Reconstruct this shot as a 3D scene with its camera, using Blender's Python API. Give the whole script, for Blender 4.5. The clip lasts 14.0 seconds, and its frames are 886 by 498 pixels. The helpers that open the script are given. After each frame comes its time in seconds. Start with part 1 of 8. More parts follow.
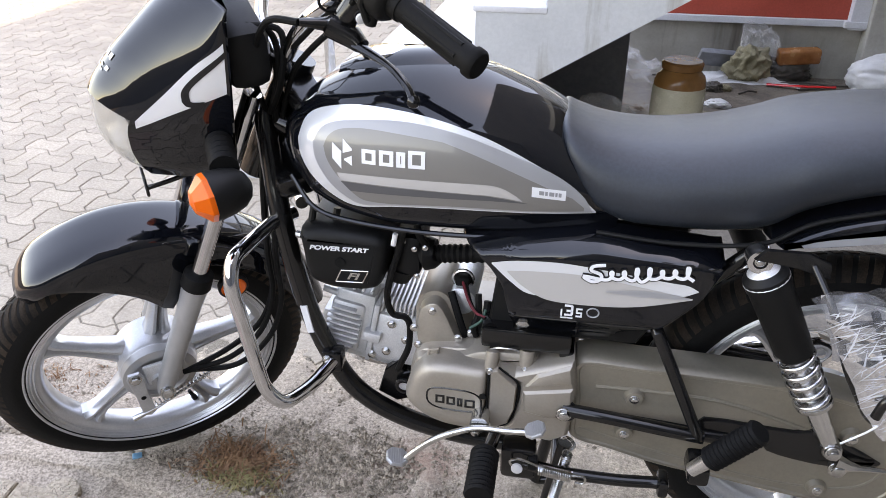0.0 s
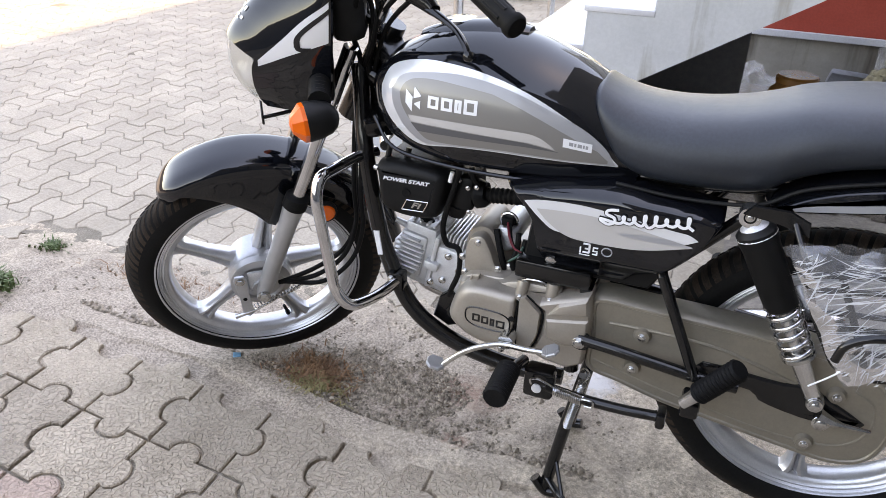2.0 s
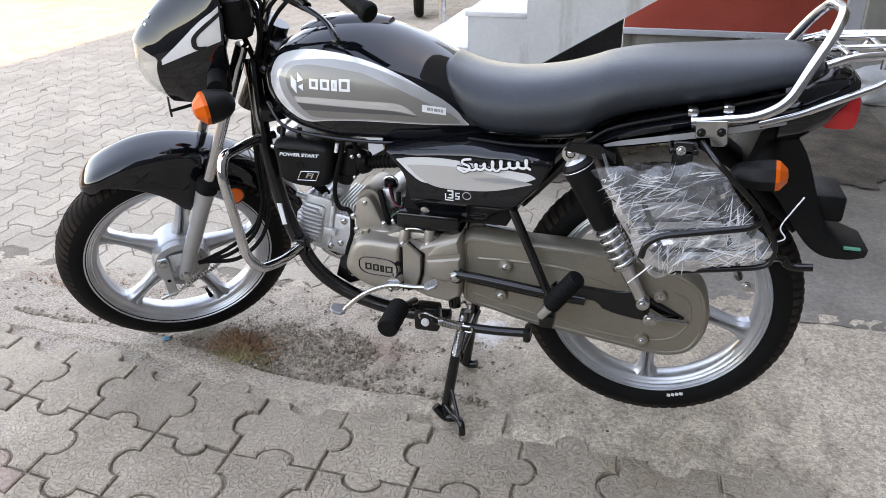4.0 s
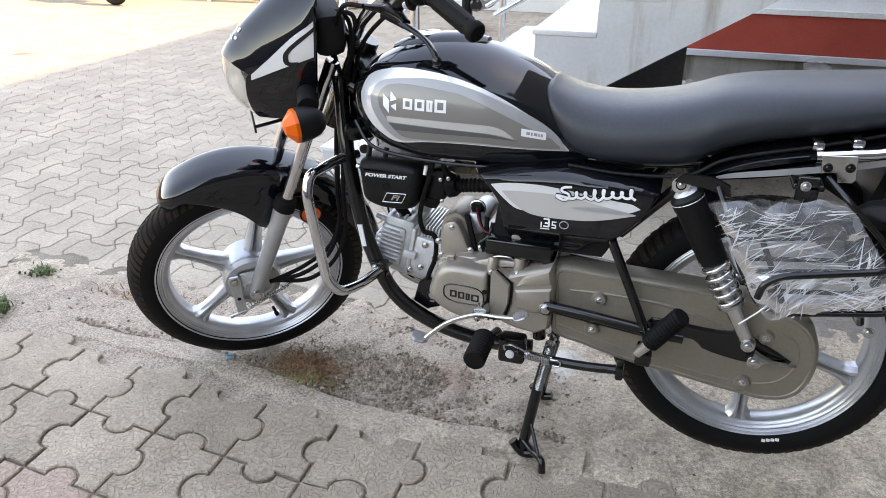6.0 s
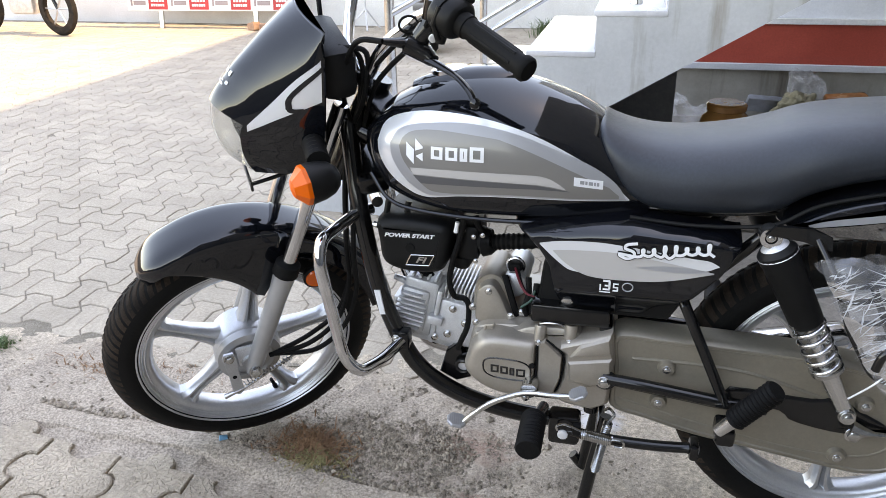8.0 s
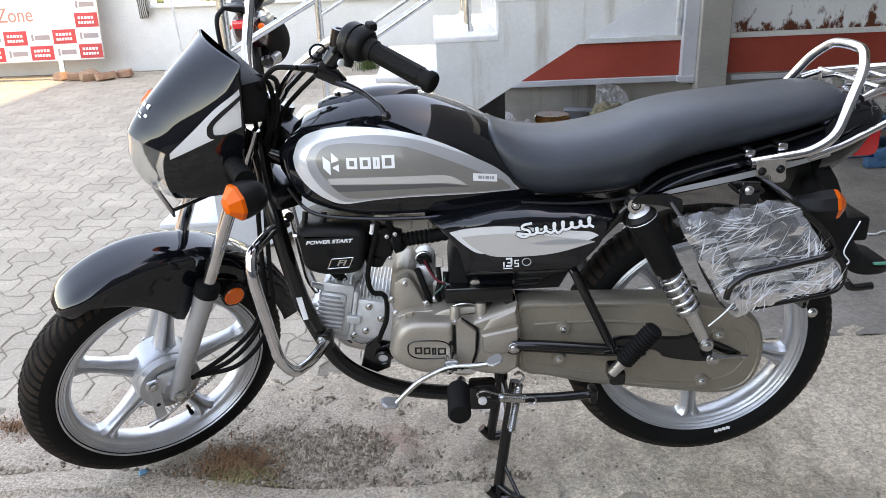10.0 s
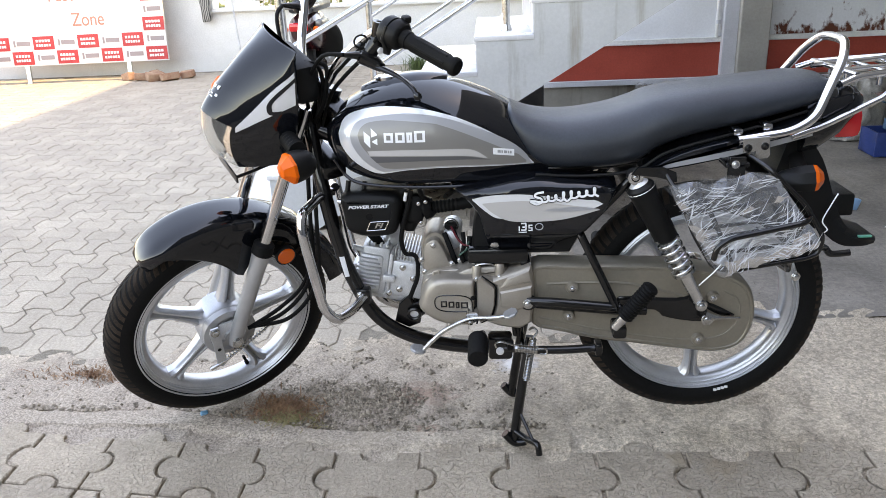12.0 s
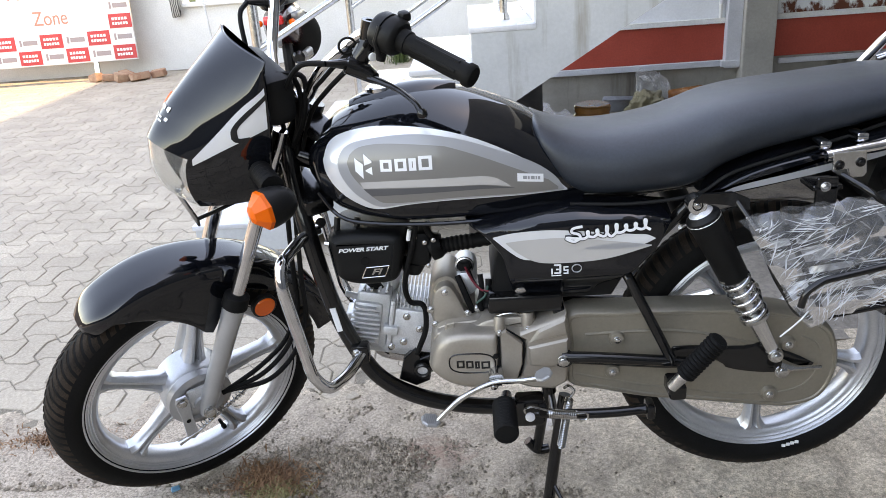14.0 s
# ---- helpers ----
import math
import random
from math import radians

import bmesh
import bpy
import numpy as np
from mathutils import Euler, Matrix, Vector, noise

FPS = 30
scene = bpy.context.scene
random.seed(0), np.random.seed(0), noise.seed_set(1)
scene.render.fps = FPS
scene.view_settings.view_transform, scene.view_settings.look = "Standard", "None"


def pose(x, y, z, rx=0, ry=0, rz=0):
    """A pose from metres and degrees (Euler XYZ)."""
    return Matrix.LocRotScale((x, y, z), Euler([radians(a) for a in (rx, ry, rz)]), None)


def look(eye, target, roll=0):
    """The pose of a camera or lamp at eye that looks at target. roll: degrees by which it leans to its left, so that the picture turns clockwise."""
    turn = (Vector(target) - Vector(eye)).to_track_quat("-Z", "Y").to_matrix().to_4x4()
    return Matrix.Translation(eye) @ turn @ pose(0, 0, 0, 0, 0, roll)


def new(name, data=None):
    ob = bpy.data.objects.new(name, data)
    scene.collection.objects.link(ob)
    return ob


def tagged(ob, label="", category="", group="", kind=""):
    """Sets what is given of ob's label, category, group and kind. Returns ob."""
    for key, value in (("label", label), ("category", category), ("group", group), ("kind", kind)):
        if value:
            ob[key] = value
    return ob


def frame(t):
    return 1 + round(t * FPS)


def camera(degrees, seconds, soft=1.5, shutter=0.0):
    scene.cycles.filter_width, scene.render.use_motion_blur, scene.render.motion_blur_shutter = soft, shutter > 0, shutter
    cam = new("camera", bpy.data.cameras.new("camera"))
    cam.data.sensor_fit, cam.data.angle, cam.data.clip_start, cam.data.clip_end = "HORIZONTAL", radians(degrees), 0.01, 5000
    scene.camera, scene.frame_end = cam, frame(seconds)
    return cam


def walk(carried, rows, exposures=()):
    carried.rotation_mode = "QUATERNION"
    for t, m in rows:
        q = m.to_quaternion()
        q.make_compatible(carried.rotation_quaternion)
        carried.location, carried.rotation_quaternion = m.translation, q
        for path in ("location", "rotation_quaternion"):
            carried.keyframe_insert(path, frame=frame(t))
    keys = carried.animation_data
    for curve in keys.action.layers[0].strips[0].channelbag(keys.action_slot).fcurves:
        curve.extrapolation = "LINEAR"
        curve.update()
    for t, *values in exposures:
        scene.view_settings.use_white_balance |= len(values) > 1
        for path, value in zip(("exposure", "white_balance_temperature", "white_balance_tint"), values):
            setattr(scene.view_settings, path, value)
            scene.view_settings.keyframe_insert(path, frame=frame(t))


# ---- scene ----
cam = camera(60.7, 14.0, 0.6)
PATH = [
    (0, (0.705, -1.098, 1.212), (0.412, 0.639, 0.264), 0.4),
    (0.5, (0.796, -1.037, 1.226), (0.193, 0.589, 0.228), 3.0),
    (1, (0.819, -1.11, 1.233), (0.089, 0.499, 0.295), 4.2),
    (1.5, (0.833, -1.252, 1.205), (0.128, 0.375, 0.28), 3.0),
    (2, (0.9, -1.313, 1.208), (0.285, 0.345, 0.274), 2.0),
    (2.5, (1.039, -1.364, 1.21), (0.39, 0.28, 0.274), 1.3),
    (3, (1.138, -1.409, 1.22), (0.535, 0.262, 0.301), -1.5),
    (3.2, (1.139, -1.445, 1.213), (0.628, 0.261, 0.302), -1.4),
    (5.3, (0.985, -1.636, 1.191), (0.536, 0.118, 0.34), -0.0),
    (5.5, (0.984, -1.624, 1.196), (0.53, 0.129, 0.346), 0.3),
    (6, (0.943, -1.529, 1.195), (0.407, 0.204, 0.352), 0.5),
    (6.5, (0.897, -1.419, 1.192), (0.198, 0.245, 0.329), -0.9),
    (7, (0.834, -1.324, 1.177), (0.256, 0.362, 0.271), 1.6),
    (7.2, (0.776, -1.285, 1.181), (0.247, 0.446, 0.33), 1.7),
    (9.3, (0.708, -1.455, 1.199), (0.366, 0.36, 0.431), -4.4),
    (9.5, (0.672, -1.471, 1.204), (0.402, 0.372, 0.476), -4.2),
    (10, (0.607, -1.531, 1.197), (0.601, 0.327, 0.457), -2.4),
    (10.5, (0.604, -1.585, 1.207), (0.611, 0.293, 0.52), -2.1),
    (11, (0.674, -1.681, 1.216), (0.669, 0.209, 0.562), -2.8),
    (11.5, (0.681, -1.76, 1.201), (0.599, 0.117, 0.514), -3.5),
    (12, (0.664, -1.77, 1.192), (0.529, 0.091, 0.47), -2.7),
    (12.5, (0.637, -1.718, 1.19), (0.5, 0.136, 0.451), -2.3),
    (13, (0.575, -1.648, 1.201), (0.506, 0.225, 0.503), -1.0),
    (13.5, (0.563, -1.587, 1.185), (0.479, 0.275, 0.459), -1.3),
    (14, (0.594, -1.419, 1.183), (0.495, 0.43, 0.428), -4.4),
]
walk(cam, [(t, look(e, g, r)) for t, e, g, r in PATH], ((0.0, 3.36, 11000, 23), (1.0, 3.34, 11000, 23), (3.0, 3.19, 11000, 22), (5.5, 3.18, 10900, 19), (14.0, 3.2, 10800, 19)))

# ---- light ----
world = bpy.data.worlds.new("world")
scene.world = world
world.use_nodes = True
wn = world.node_tree
sky = wn.nodes.new("ShaderNodeTexSky")
sky.sky_type = "NISHITA"
sky.sun_disc = False
sky.sun_elevation = radians(56)
sky.sun_rotation = radians(80)
sky.air_density, sky.dust_density = 1.0, 0.3
wn.links.new(sky.outputs[0], wn.nodes["Background"].inputs[0])
wn.nodes["Background"].inputs[1].default_value = 0.15
sun = new("sun", bpy.data.lights.new("sun", "SUN"))
sun.data.energy, sun.data.angle, sun.data.color = 0.9, radians(0.6), (1.0, 0.85, 0.62)
sun.matrix_world = look((7.9, 1.0, 11.9), (0, 0, 0))

# ---- helpers of the scene ----
WHERE = {}


def base(name, place, label, category, group="", kind=""):
    """A top-level thing: an empty at its base."""
    ob = new(name)
    ob.location = place
    ob.empty_display_size = 0.1
    WHERE[ob] = Vector(place)
    return tagged(ob, label, category, group, kind)


def part(name, bm, mat, parent=None, label="", smooth=True, angle=40):
    """Links a bmesh, whose points are in the world, as one mesh under its parent."""
    me = bpy.data.meshes.new(name)
    bmesh.ops.recalc_face_normals(bm, faces=bm.faces)
    c = sum((v.co for v in bm.verts), Vector()) / max(1, len(bm.verts))
    bmesh.ops.translate(bm, verts=bm.verts, vec=-c)
    bm.to_mesh(me)
    bm.free()
    if smooth:
        me.shade_smooth()
        me.set_sharp_from_angle(angle=radians(angle))
    ob = new(name, me)
    mats = mat if isinstance(mat, (list, tuple)) else [mat]
    for m in mats:
        me.materials.append(m)
    WHERE[ob] = c
    if parent is not None:
        ob.parent = parent
        ob.location = c - WHERE[parent]
    else:
        ob.location = c
    if label:
        ob["label"] = label
    return ob


def setting(name, bm, mat, label, category, smooth=False):
    return tagged(part(name, bm, mat, None, "", smooth), label, category, kind="structure")


def curve(pts, n=8, closed=False):
    """Points along a smooth line through pts."""
    P = [Vector(p) for p in pts]
    m = len(P)
    out = []
    for i in range(m if closed else m - 1):
        a, b = P[i], P[(i + 1) % m]
        p0 = P[i - 1] if (closed or i > 0) else a * 2 - b
        p3 = P[(i + 2) % m] if (closed or i + 2 < m) else b * 2 - a
        for k in range(n):
            t = k / n
            out.append(0.5 * ((2 * a) + (b - p0) * t + (2 * p0 - 5 * a + 4 * b - p3) * t * t + (3 * a - p0 - 3 * b + p3) * t ** 3))
    if not closed:
        out.append(P[-1])
    return out


def bent(pts, radius, n=6):
    """A polyline with its corners rounded, as a bent pipe."""
    P = [Vector(p) for p in pts]
    out = [P[0]]
    for a, b, c in zip(P, P[1:], P[2:]):
        u, v = (a - b), (c - b)
        r = min(radius, u.length * 0.45, v.length * 0.45)
        s, e = b + u.normalized() * r, b + v.normalized() * r
        for k in range(n + 1):
            t = k / n
            out.append((1 - t) ** 2 * s + 2 * t * (1 - t) * b + t * t * e)
    out.append(P[-1])
    return out


def skin(bm, rings, closed=True, caps=True):
    vs = [[bm.verts.new(p) for p in r] for r in rings]
    n = len(vs[0])
    for a, b in zip(vs, vs[1:]):
        for k in range(n if closed else n - 1):
            j = (k + 1) % n
            bm.faces.new((a[k], a[j], b[j], b[k]))
    if caps and closed and n > 2:
        bm.faces.new(vs[0][::-1])
        bm.faces.new(vs[-1])
    return bm


def tube(pts, r, seg=10, bm=None, flat=1.0, loop=False):
    """A pipe along pts; r is one radius or one for each point."""
    bm = bm or bmesh.new()
    P = [Vector(p) for p in pts]
    n = len(P)
    R = r if isinstance(r, (list, tuple)) else [r] * n
    up = None
    rings = []
    for i, p in enumerate(P):
        if loop:
            d = (P[(i + 1) % n] - P[i - 1])
        else:
            d = P[min(i + 1, n - 1)] - P[max(i - 1, 0)]
        d = d.normalized() if d.length else Vector((0, 0, 1))
        if up is None:
            up = Vector((0, 1, 0)) if abs(d.y) < 0.9 else Vector((1, 0, 0))
        up = (up - d * up.dot(d)).normalized()
        side = d.cross(up)
        rings.append([p + R[i] * (math.cos(a) * up + flat * math.sin(a) * side) for a in (2 * math.pi * k / seg for k in range(seg))])
    if loop:
        rings.append(rings[0])
        skin(bm, rings, True, False)
        bmesh.ops.remove_doubles(bm, verts=bm.verts, dist=1e-6)
        return bm
    return skin(bm, rings)


def lathe(profile, centre, axis, seg=32, bm=None, closed=False):
    """Turns (radius, along) pairs about an axis through centre."""
    bm = bm or bmesh.new()
    axis = Vector(axis).normalized()
    q = Vector((0, 0, 1)).rotation_difference(axis)
    c = Vector(centre)
    rings = []
    for r, hgt in profile:
        rings.append([c + q @ Vector((max(r, 1e-4) * math.cos(a), max(r, 1e-4) * math.sin(a), hgt)) for a in (2 * math.pi * k / seg for k in range(seg))])
    if closed:
        rings.append(rings[0])
    skin(bm, rings, True, not closed)
    if closed:
        bmesh.ops.remove_doubles(bm, verts=bm.verts, dist=1e-6)
    return bm


def box(lo, hi, bevel=0.0, bm=None, seg=2):
    own = bmesh.new()
    bmesh.ops.create_cube(own, size=1)
    lo, hi = Vector(lo), Vector(hi)
    for v in own.verts:
        v.co = Vector([(lo[i] + hi[i]) / 2 + v.co[i] * (hi[i] - lo[i]) for i in range(3)])
    if bevel:
        bmesh.ops.bevel(own, geom=own.edges[:], offset=bevel, segments=seg, affect="EDGES", profile=0.5)
    return merge(bm, own)


def merge(bm, own):
    if bm is None:
        return own
    me = bpy.data.meshes.new("tmp")
    own.to_mesh(me)
    own.free()
    bm.from_mesh(me)
    bpy.data.meshes.remove(me)
    return bm


def turned(bm, m):
    bmesh.ops.transform(bm, matrix=m, verts=bm.verts)
    return bm


def inset2(pts, d):
    """A closed outline of (x, z) moved inwards by d."""
    n = len(pts)
    area = sum(pts[i][0] * pts[(i + 1) % n][1] - pts[(i + 1) % n][0] * pts[i][1] for i in range(n))
    sgn = 1 if area > 0 else -1
    out = []
    for i in range(n):
        a, b, c = Vector(pts[i - 1]), Vector(pts[i]), Vector(pts[(i + 1) % n])
        e1, e2 = (b - a).normalized(), (c - b).normalized()
        n1, n2 = Vector((-e1.y, e1.x)) * sgn, Vector((-e2.y, e2.x)) * sgn
        m = n1 + n2
        k = 1.0 / max(0.6, 1 + n1.dot(n2))
        out.append(b + m * k * d)
    return out


def smooth2(pts, n=4):
    return [Vector((p.x, p.y)) for p in curve([(a, b, 0) for a, b in pts], n, True)]


def panel(outline, levels, bm=None):
    """A cast or moulded cover in the x-z plane: rings at (inset, y), the last one closed."""
    bm = bm or bmesh.new()
    rings = [[Vector((p[0], y, p[1])) for p in (inset2(outline, d) if d else outline)] for d, y in levels]
    return skin(bm, rings)


def dome(outline, levels, centre, bm=None):
    """A rounded cover in the x-z plane: rings at (scale about the centre, y), the last one closed."""
    bm = bm or bmesh.new()
    c = Vector(centre)
    return skin(bm, [[Vector((c.x + (p[0] - c.x) * k, y, c.y + (p[1] - c.y) * k)) for p in outline] for k, y in levels])


def panel_fn(outline, fn, lift, bm=None, cols=8):
    """A thin sheet over a curved side: outline is two lists (upper, lower) of (x, z); fn gives y at (x, z)."""
    bm = bm or bmesh.new()
    up, low = outline
    rows = []
    for a, b in zip(up, low):
        row = []
        for k in range(cols + 1):
            t = k / cols
            x, z = a[0] * (1 - t) + b[0] * t, a[1] * (1 - t) + b[1] * t
            row.append(Vector((x, fn(x, z) - lift, z)))
        rows.append(row)
    return skin(bm, rows, False, False)


def resample(pts, n):
    P = curve([(a, b, 0) for a, b in pts], 10)
    L = [0]
    for a, b in zip(P, P[1:]):
        L.append(L[-1] + (b - a).length)
    out = []
    j = 0
    for k in range(n):
        t = L[-1] * k / (n - 1)
        while j < len(L) - 2 and L[j + 1] < t:
            j += 1
        f = (t - L[j]) / max(1e-9, L[j + 1] - L[j])
        p = P[j].lerp(P[j + 1], min(1, max(0, f)))
        out.append((p.x, p.y))
    return out


def bolt(place, axis, r, bm=None, hgt=None):
    """A hexagon head on a washer."""
    hgt = hgt or r * 0.9
    bm = lathe([(r * 1.35, 0), (r * 1.35, hgt * 0.25), (r * 1.3, hgt * 0.3)], place, axis, 14, bm)
    q = Vector(place) + Vector(axis).normalized() * hgt * 0.3
    return lathe([(r, 0), (r, hgt * 0.6), (r * 0.8, hgt * 0.75)], q, axis, 6, bm)


def spring(a, b, r, wire, turns, bm=None, per=14, seg=6):
    a, b = Vector(a), Vector(b)
    d = (b - a).normalized()
    u = d.orthogonal().normalized()
    v = d.cross(u)
    n = int(turns * per)
    pts = [a.lerp(b, k / n) + r * (math.cos(2 * math.pi * k / per) * u + math.sin(2 * math.pi * k / per) * v) for k in range(n + 1)]
    return tube(pts, wire, seg, bm)


# ---- materials ----
def shader(name, colour, rough=0.5, metal=0.0, coat=0.0, spec=0.5):
    m = bpy.data.materials.new(name)
    m.use_nodes = True
    b = m.node_tree.nodes["Principled BSDF"]
    b.inputs["Base Color"].default_value = (*colour, 1)
    b.inputs["Roughness"].default_value = rough
    b.inputs["Metallic"].default_value = metal
    b.inputs["Coat Weight"].default_value = coat
    b.inputs["Coat Roughness"].default_value = 0.03
    b.inputs["Specular IOR Level"].default_value = spec
    return m


def node(m, kind, **values):
    n = m.node_tree.nodes.new(kind)
    for k, v in values.items():
        n.inputs[k.replace("_", " ")].default_value = v
    return n


def link(m, a, b):
    m.node_tree.links.new(a, b)


def grainy(m, lo, hi, scale, fine=0.0, bump=0.0, bump_scale=200.0, rough=None, rnd=0.0, grit=0.0):
    """Colour between lo and hi at one large and one small scale, and a fine relief."""
    nt = m.node_tree
    b = nt.nodes["Principled BSDF"]
    tc = node(m, "ShaderNodeTexCoord")
    geo = node(m, "ShaderNodeNewGeometry")
    pos = geo.outputs["Position"]
    n1 = node(m, "ShaderNodeTexNoise", Scale=scale, Detail=6.0, Roughness=0.62)
    link(m, pos, n1.inputs["Vector"])
    ramp = node(m, "ShaderNodeMix")
    ramp.data_type = "RGBA"
    ramp.inputs[6].default_value = (*lo, 1)
    ramp.inputs[7].default_value = (*hi, 1)
    st = node(m, "ShaderNodeMapRange")
    st.inputs[1].default_value, st.inputs[2].default_value = 0.32, 0.68
    link(m, n1.outputs[0], st.inputs[0])
    link(m, st.outputs[0], ramp.inputs[0])
    out = ramp.outputs[2]
    if fine:
        n2 = node(m, "ShaderNodeTexNoise", Scale=scale * 28, Detail=3.0, Roughness=0.7)
        link(m, pos, n2.inputs["Vector"])
        mr = node(m, "ShaderNodeMapRange")
        mr.inputs[1].default_value, mr.inputs[2].default_value = 0.36, 0.64
        mr.inputs[3].default_value, mr.inputs[4].default_value = 1 - fine, 1 + fine
        link(m, n2.outputs[0], mr.inputs[0])
        hsv = node(m, "ShaderNodeHueSaturation")
        link(m, out, hsv.inputs["Color"])
        link(m, mr.outputs[0], hsv.inputs["Value"])
        out = hsv.outputs[0]
    if grit:
        n4 = node(m, "ShaderNodeTexNoise", Scale=330.0, Detail=2.0, Roughness=0.7)
        link(m, pos, n4.inputs["Vector"])
        mr = node(m, "ShaderNodeMapRange")
        mr.inputs[1].default_value, mr.inputs[2].default_value = 0.34, 0.66
        mr.inputs[3].default_value, mr.inputs[4].default_value = 1 - grit, 1 + grit
        link(m, n4.outputs[0], mr.inputs[0])
        hsv = node(m, "ShaderNodeHueSaturation")
        link(m, out, hsv.inputs["Color"])
        link(m, mr.outputs[0], hsv.inputs["Value"])
        out = hsv.outputs[0]
    if rnd:
        oi = node(m, "ShaderNodeObjectInfo")
        add = node(m, "ShaderNodeMath")
        link(m, oi.outputs["Random"], add.inputs[0])
        link(m, geo.outputs["Random Per Island"], add.inputs[1])
        fr = node(m, "ShaderNodeMath")
        fr.operation = "FRACT"
        link(m, add.outputs[0], fr.inputs[0])
        mr = node(m, "ShaderNodeMapRange")
        mr.inputs[3].default_value, mr.inputs[4].default_value = 1 - rnd, 1 + rnd
        link(m, fr.outputs[0], mr.inputs[0])
        hsv = node(m, "ShaderNodeHueSaturation")
        link(m, out, hsv.inputs["Color"])
        link(m, mr.outputs[0], hsv.inputs["Value"])
        out = hsv.outputs[0]
    link(m, out, b.inputs["Base Color"])
    if rough:
        mr = node(m, "ShaderNodeMapRange")
        mr.inputs[3].default_value, mr.inputs[4].default_value = rough
        link(m, n1.outputs[0], mr.inputs[0])
        link(m, mr.outputs[0], b.inputs["Roughness"])
    if bump:
        n3 = node(m, "ShaderNodeTexNoise", Scale=bump_scale, Detail=4.0, Roughness=0.65)
        link(m, pos, n3.inputs["Vector"])
        bp = node(m, "ShaderNodeBump", Strength=bump, Distance=0.004)
        link(m, n3.outputs[0], bp.inputs["Height"])
        link(m, bp.outputs[0], b.inputs["Normal"])
    return m


BLACK = grainy(shader("black_gloss_paint", (0.004, 0.004, 0.0045), 0.05, spec=0.55), (0.003, 0.0036, 0.0052), (0.005, 0.0058, 0.0078), 3, rough=(0.02, 0.06))
FRAME = grainy(shader("black_frame_paint", (0.008, 0.008, 0.008), 0.25), (0.0035, 0.0035, 0.0035), (0.0075, 0.007, 0.0068), 18, rough=(0.10, 0.24))
PLASTIC = grainy(shader("black_matt_plastic", (0.008, 0.008, 0.008), 0.5, spec=0.22), (0.004, 0.004, 0.004), (0.008, 0.008, 0.008), 12, bump=0.12, bump_scale=900, rough=(0.4, 0.55))
RUBBER = grainy(shader("tyre_rubber", (0.006, 0.006, 0.006), 0.7, spec=0.14), (0.0035, 0.0035, 0.0035), (0.008, 0.0075, 0.007), 9, fine=0.2, bump=0.15, bump_scale=700, rough=(0.5, 0.8))
TREAD = grainy(shader("dusty_tread_rubber", (0.02, 0.018, 0.016), 0.85, spec=0.2), (0.009, 0.008, 0.0075), (0.048, 0.034, 0.024), 14, fine=0.3, bump=0.2, bump_scale=500)
SEAT = grainy(shader("seat_leatherette", (0.02, 0.021, 0.023), 0.5), (0.0115, 0.0152, 0.0202), (0.0195, 0.0252, 0.0333), 7, fine=0.15, bump=0.16, bump_scale=1400, rough=(0.30, 0.44))
SILVER = grainy(shader("silver_wheel_paint", (0.62, 0.63, 0.64), 0.32, 0.75), (0.48, 0.49, 0.505), (0.60, 0.61, 0.625), 10, fine=0.05, rough=(0.26, 0.38))
CAST = grainy(shader("cast_aluminium", (0.62, 0.62, 0.62), 0.42, 0.55), (0.54, 0.545, 0.545), (0.74, 0.74, 0.74), 22, fine=0.12, bump=0.12, bump_scale=900, rough=(0.35, 0.5))
CHAMPAGNE = grainy(shader("champagne_engine_paint", (0.36, 0.335, 0.295), 0.40, 0.55), (0.333, 0.293, 0.245), (0.400, 0.353, 0.298), 8, fine=0.03, bump=0.06, bump_scale=1200, rough=(0.34, 0.46))
OLIVE = grainy(shader("chaincase_paint", (0.23, 0.21, 0.175), 0.42, 0.45), (0.224, 0.197, 0.155), (0.281, 0.246, 0.195), 5, fine=0.04, rough=(0.34, 0.46))
CHROME = grainy(shader("chrome", (0.78, 0.78, 0.79), 0.06, 1.0), (0.56, 0.56, 0.57), (0.68, 0.68, 0.69), 25, rough=(0.04, 0.12))
STEEL = grainy(shader("zinc_plated_steel", (0.6, 0.6, 0.6), 0.3, 1.0), (0.46, 0.46, 0.45), (0.62, 0.62, 0.61), 60, rough=(0.14, 0.30))
COIL = grainy(shader("bright_coil_steel", (0.7, 0.7, 0.7), 0.25, 1.0), (0.66, 0.66, 0.66), (0.76, 0.76, 0.76), 30, rough=(0.2, 0.32))
ALLOY = grainy(shader("grey_fork_paint", (0.42, 0.42, 0.42), 0.38, 0.6), (0.38, 0.38, 0.38), (0.46, 0.46, 0.46), 12, rough=(0.3, 0.42))
DECAL_L = shader("decal_light_silver", (0.80, 0.81, 0.82), 0.25, 0.35, 0.5)
DECAL_M = shader("decal_mid_grey", (0.33, 0.33, 0.335), 0.35, 0.15, 0.4)
DECAL_G = shader("decal_warm_grey", (0.205, 0.193, 0.178), 0.35, 0.15, 0.4)
DECAL_N = shader("decal_slate_grey", (0.10, 0.10, 0.105), 0.3, 0.2, 0.4)
WHITE = shader("white_print", (0.82, 0.82, 0.82), 0.4)
ORANGE = shader("amber_lens", (0.90, 0.125, 0.004), 0.28, spec=0.3)
AMBER = shader("dark_amber_lens", (0.80, 0.11, 0.006), 0.16, coat=0.2)
ORANGE.node_tree.nodes["Principled BSDF"].inputs["Transmission Weight"].default_value = 0.08
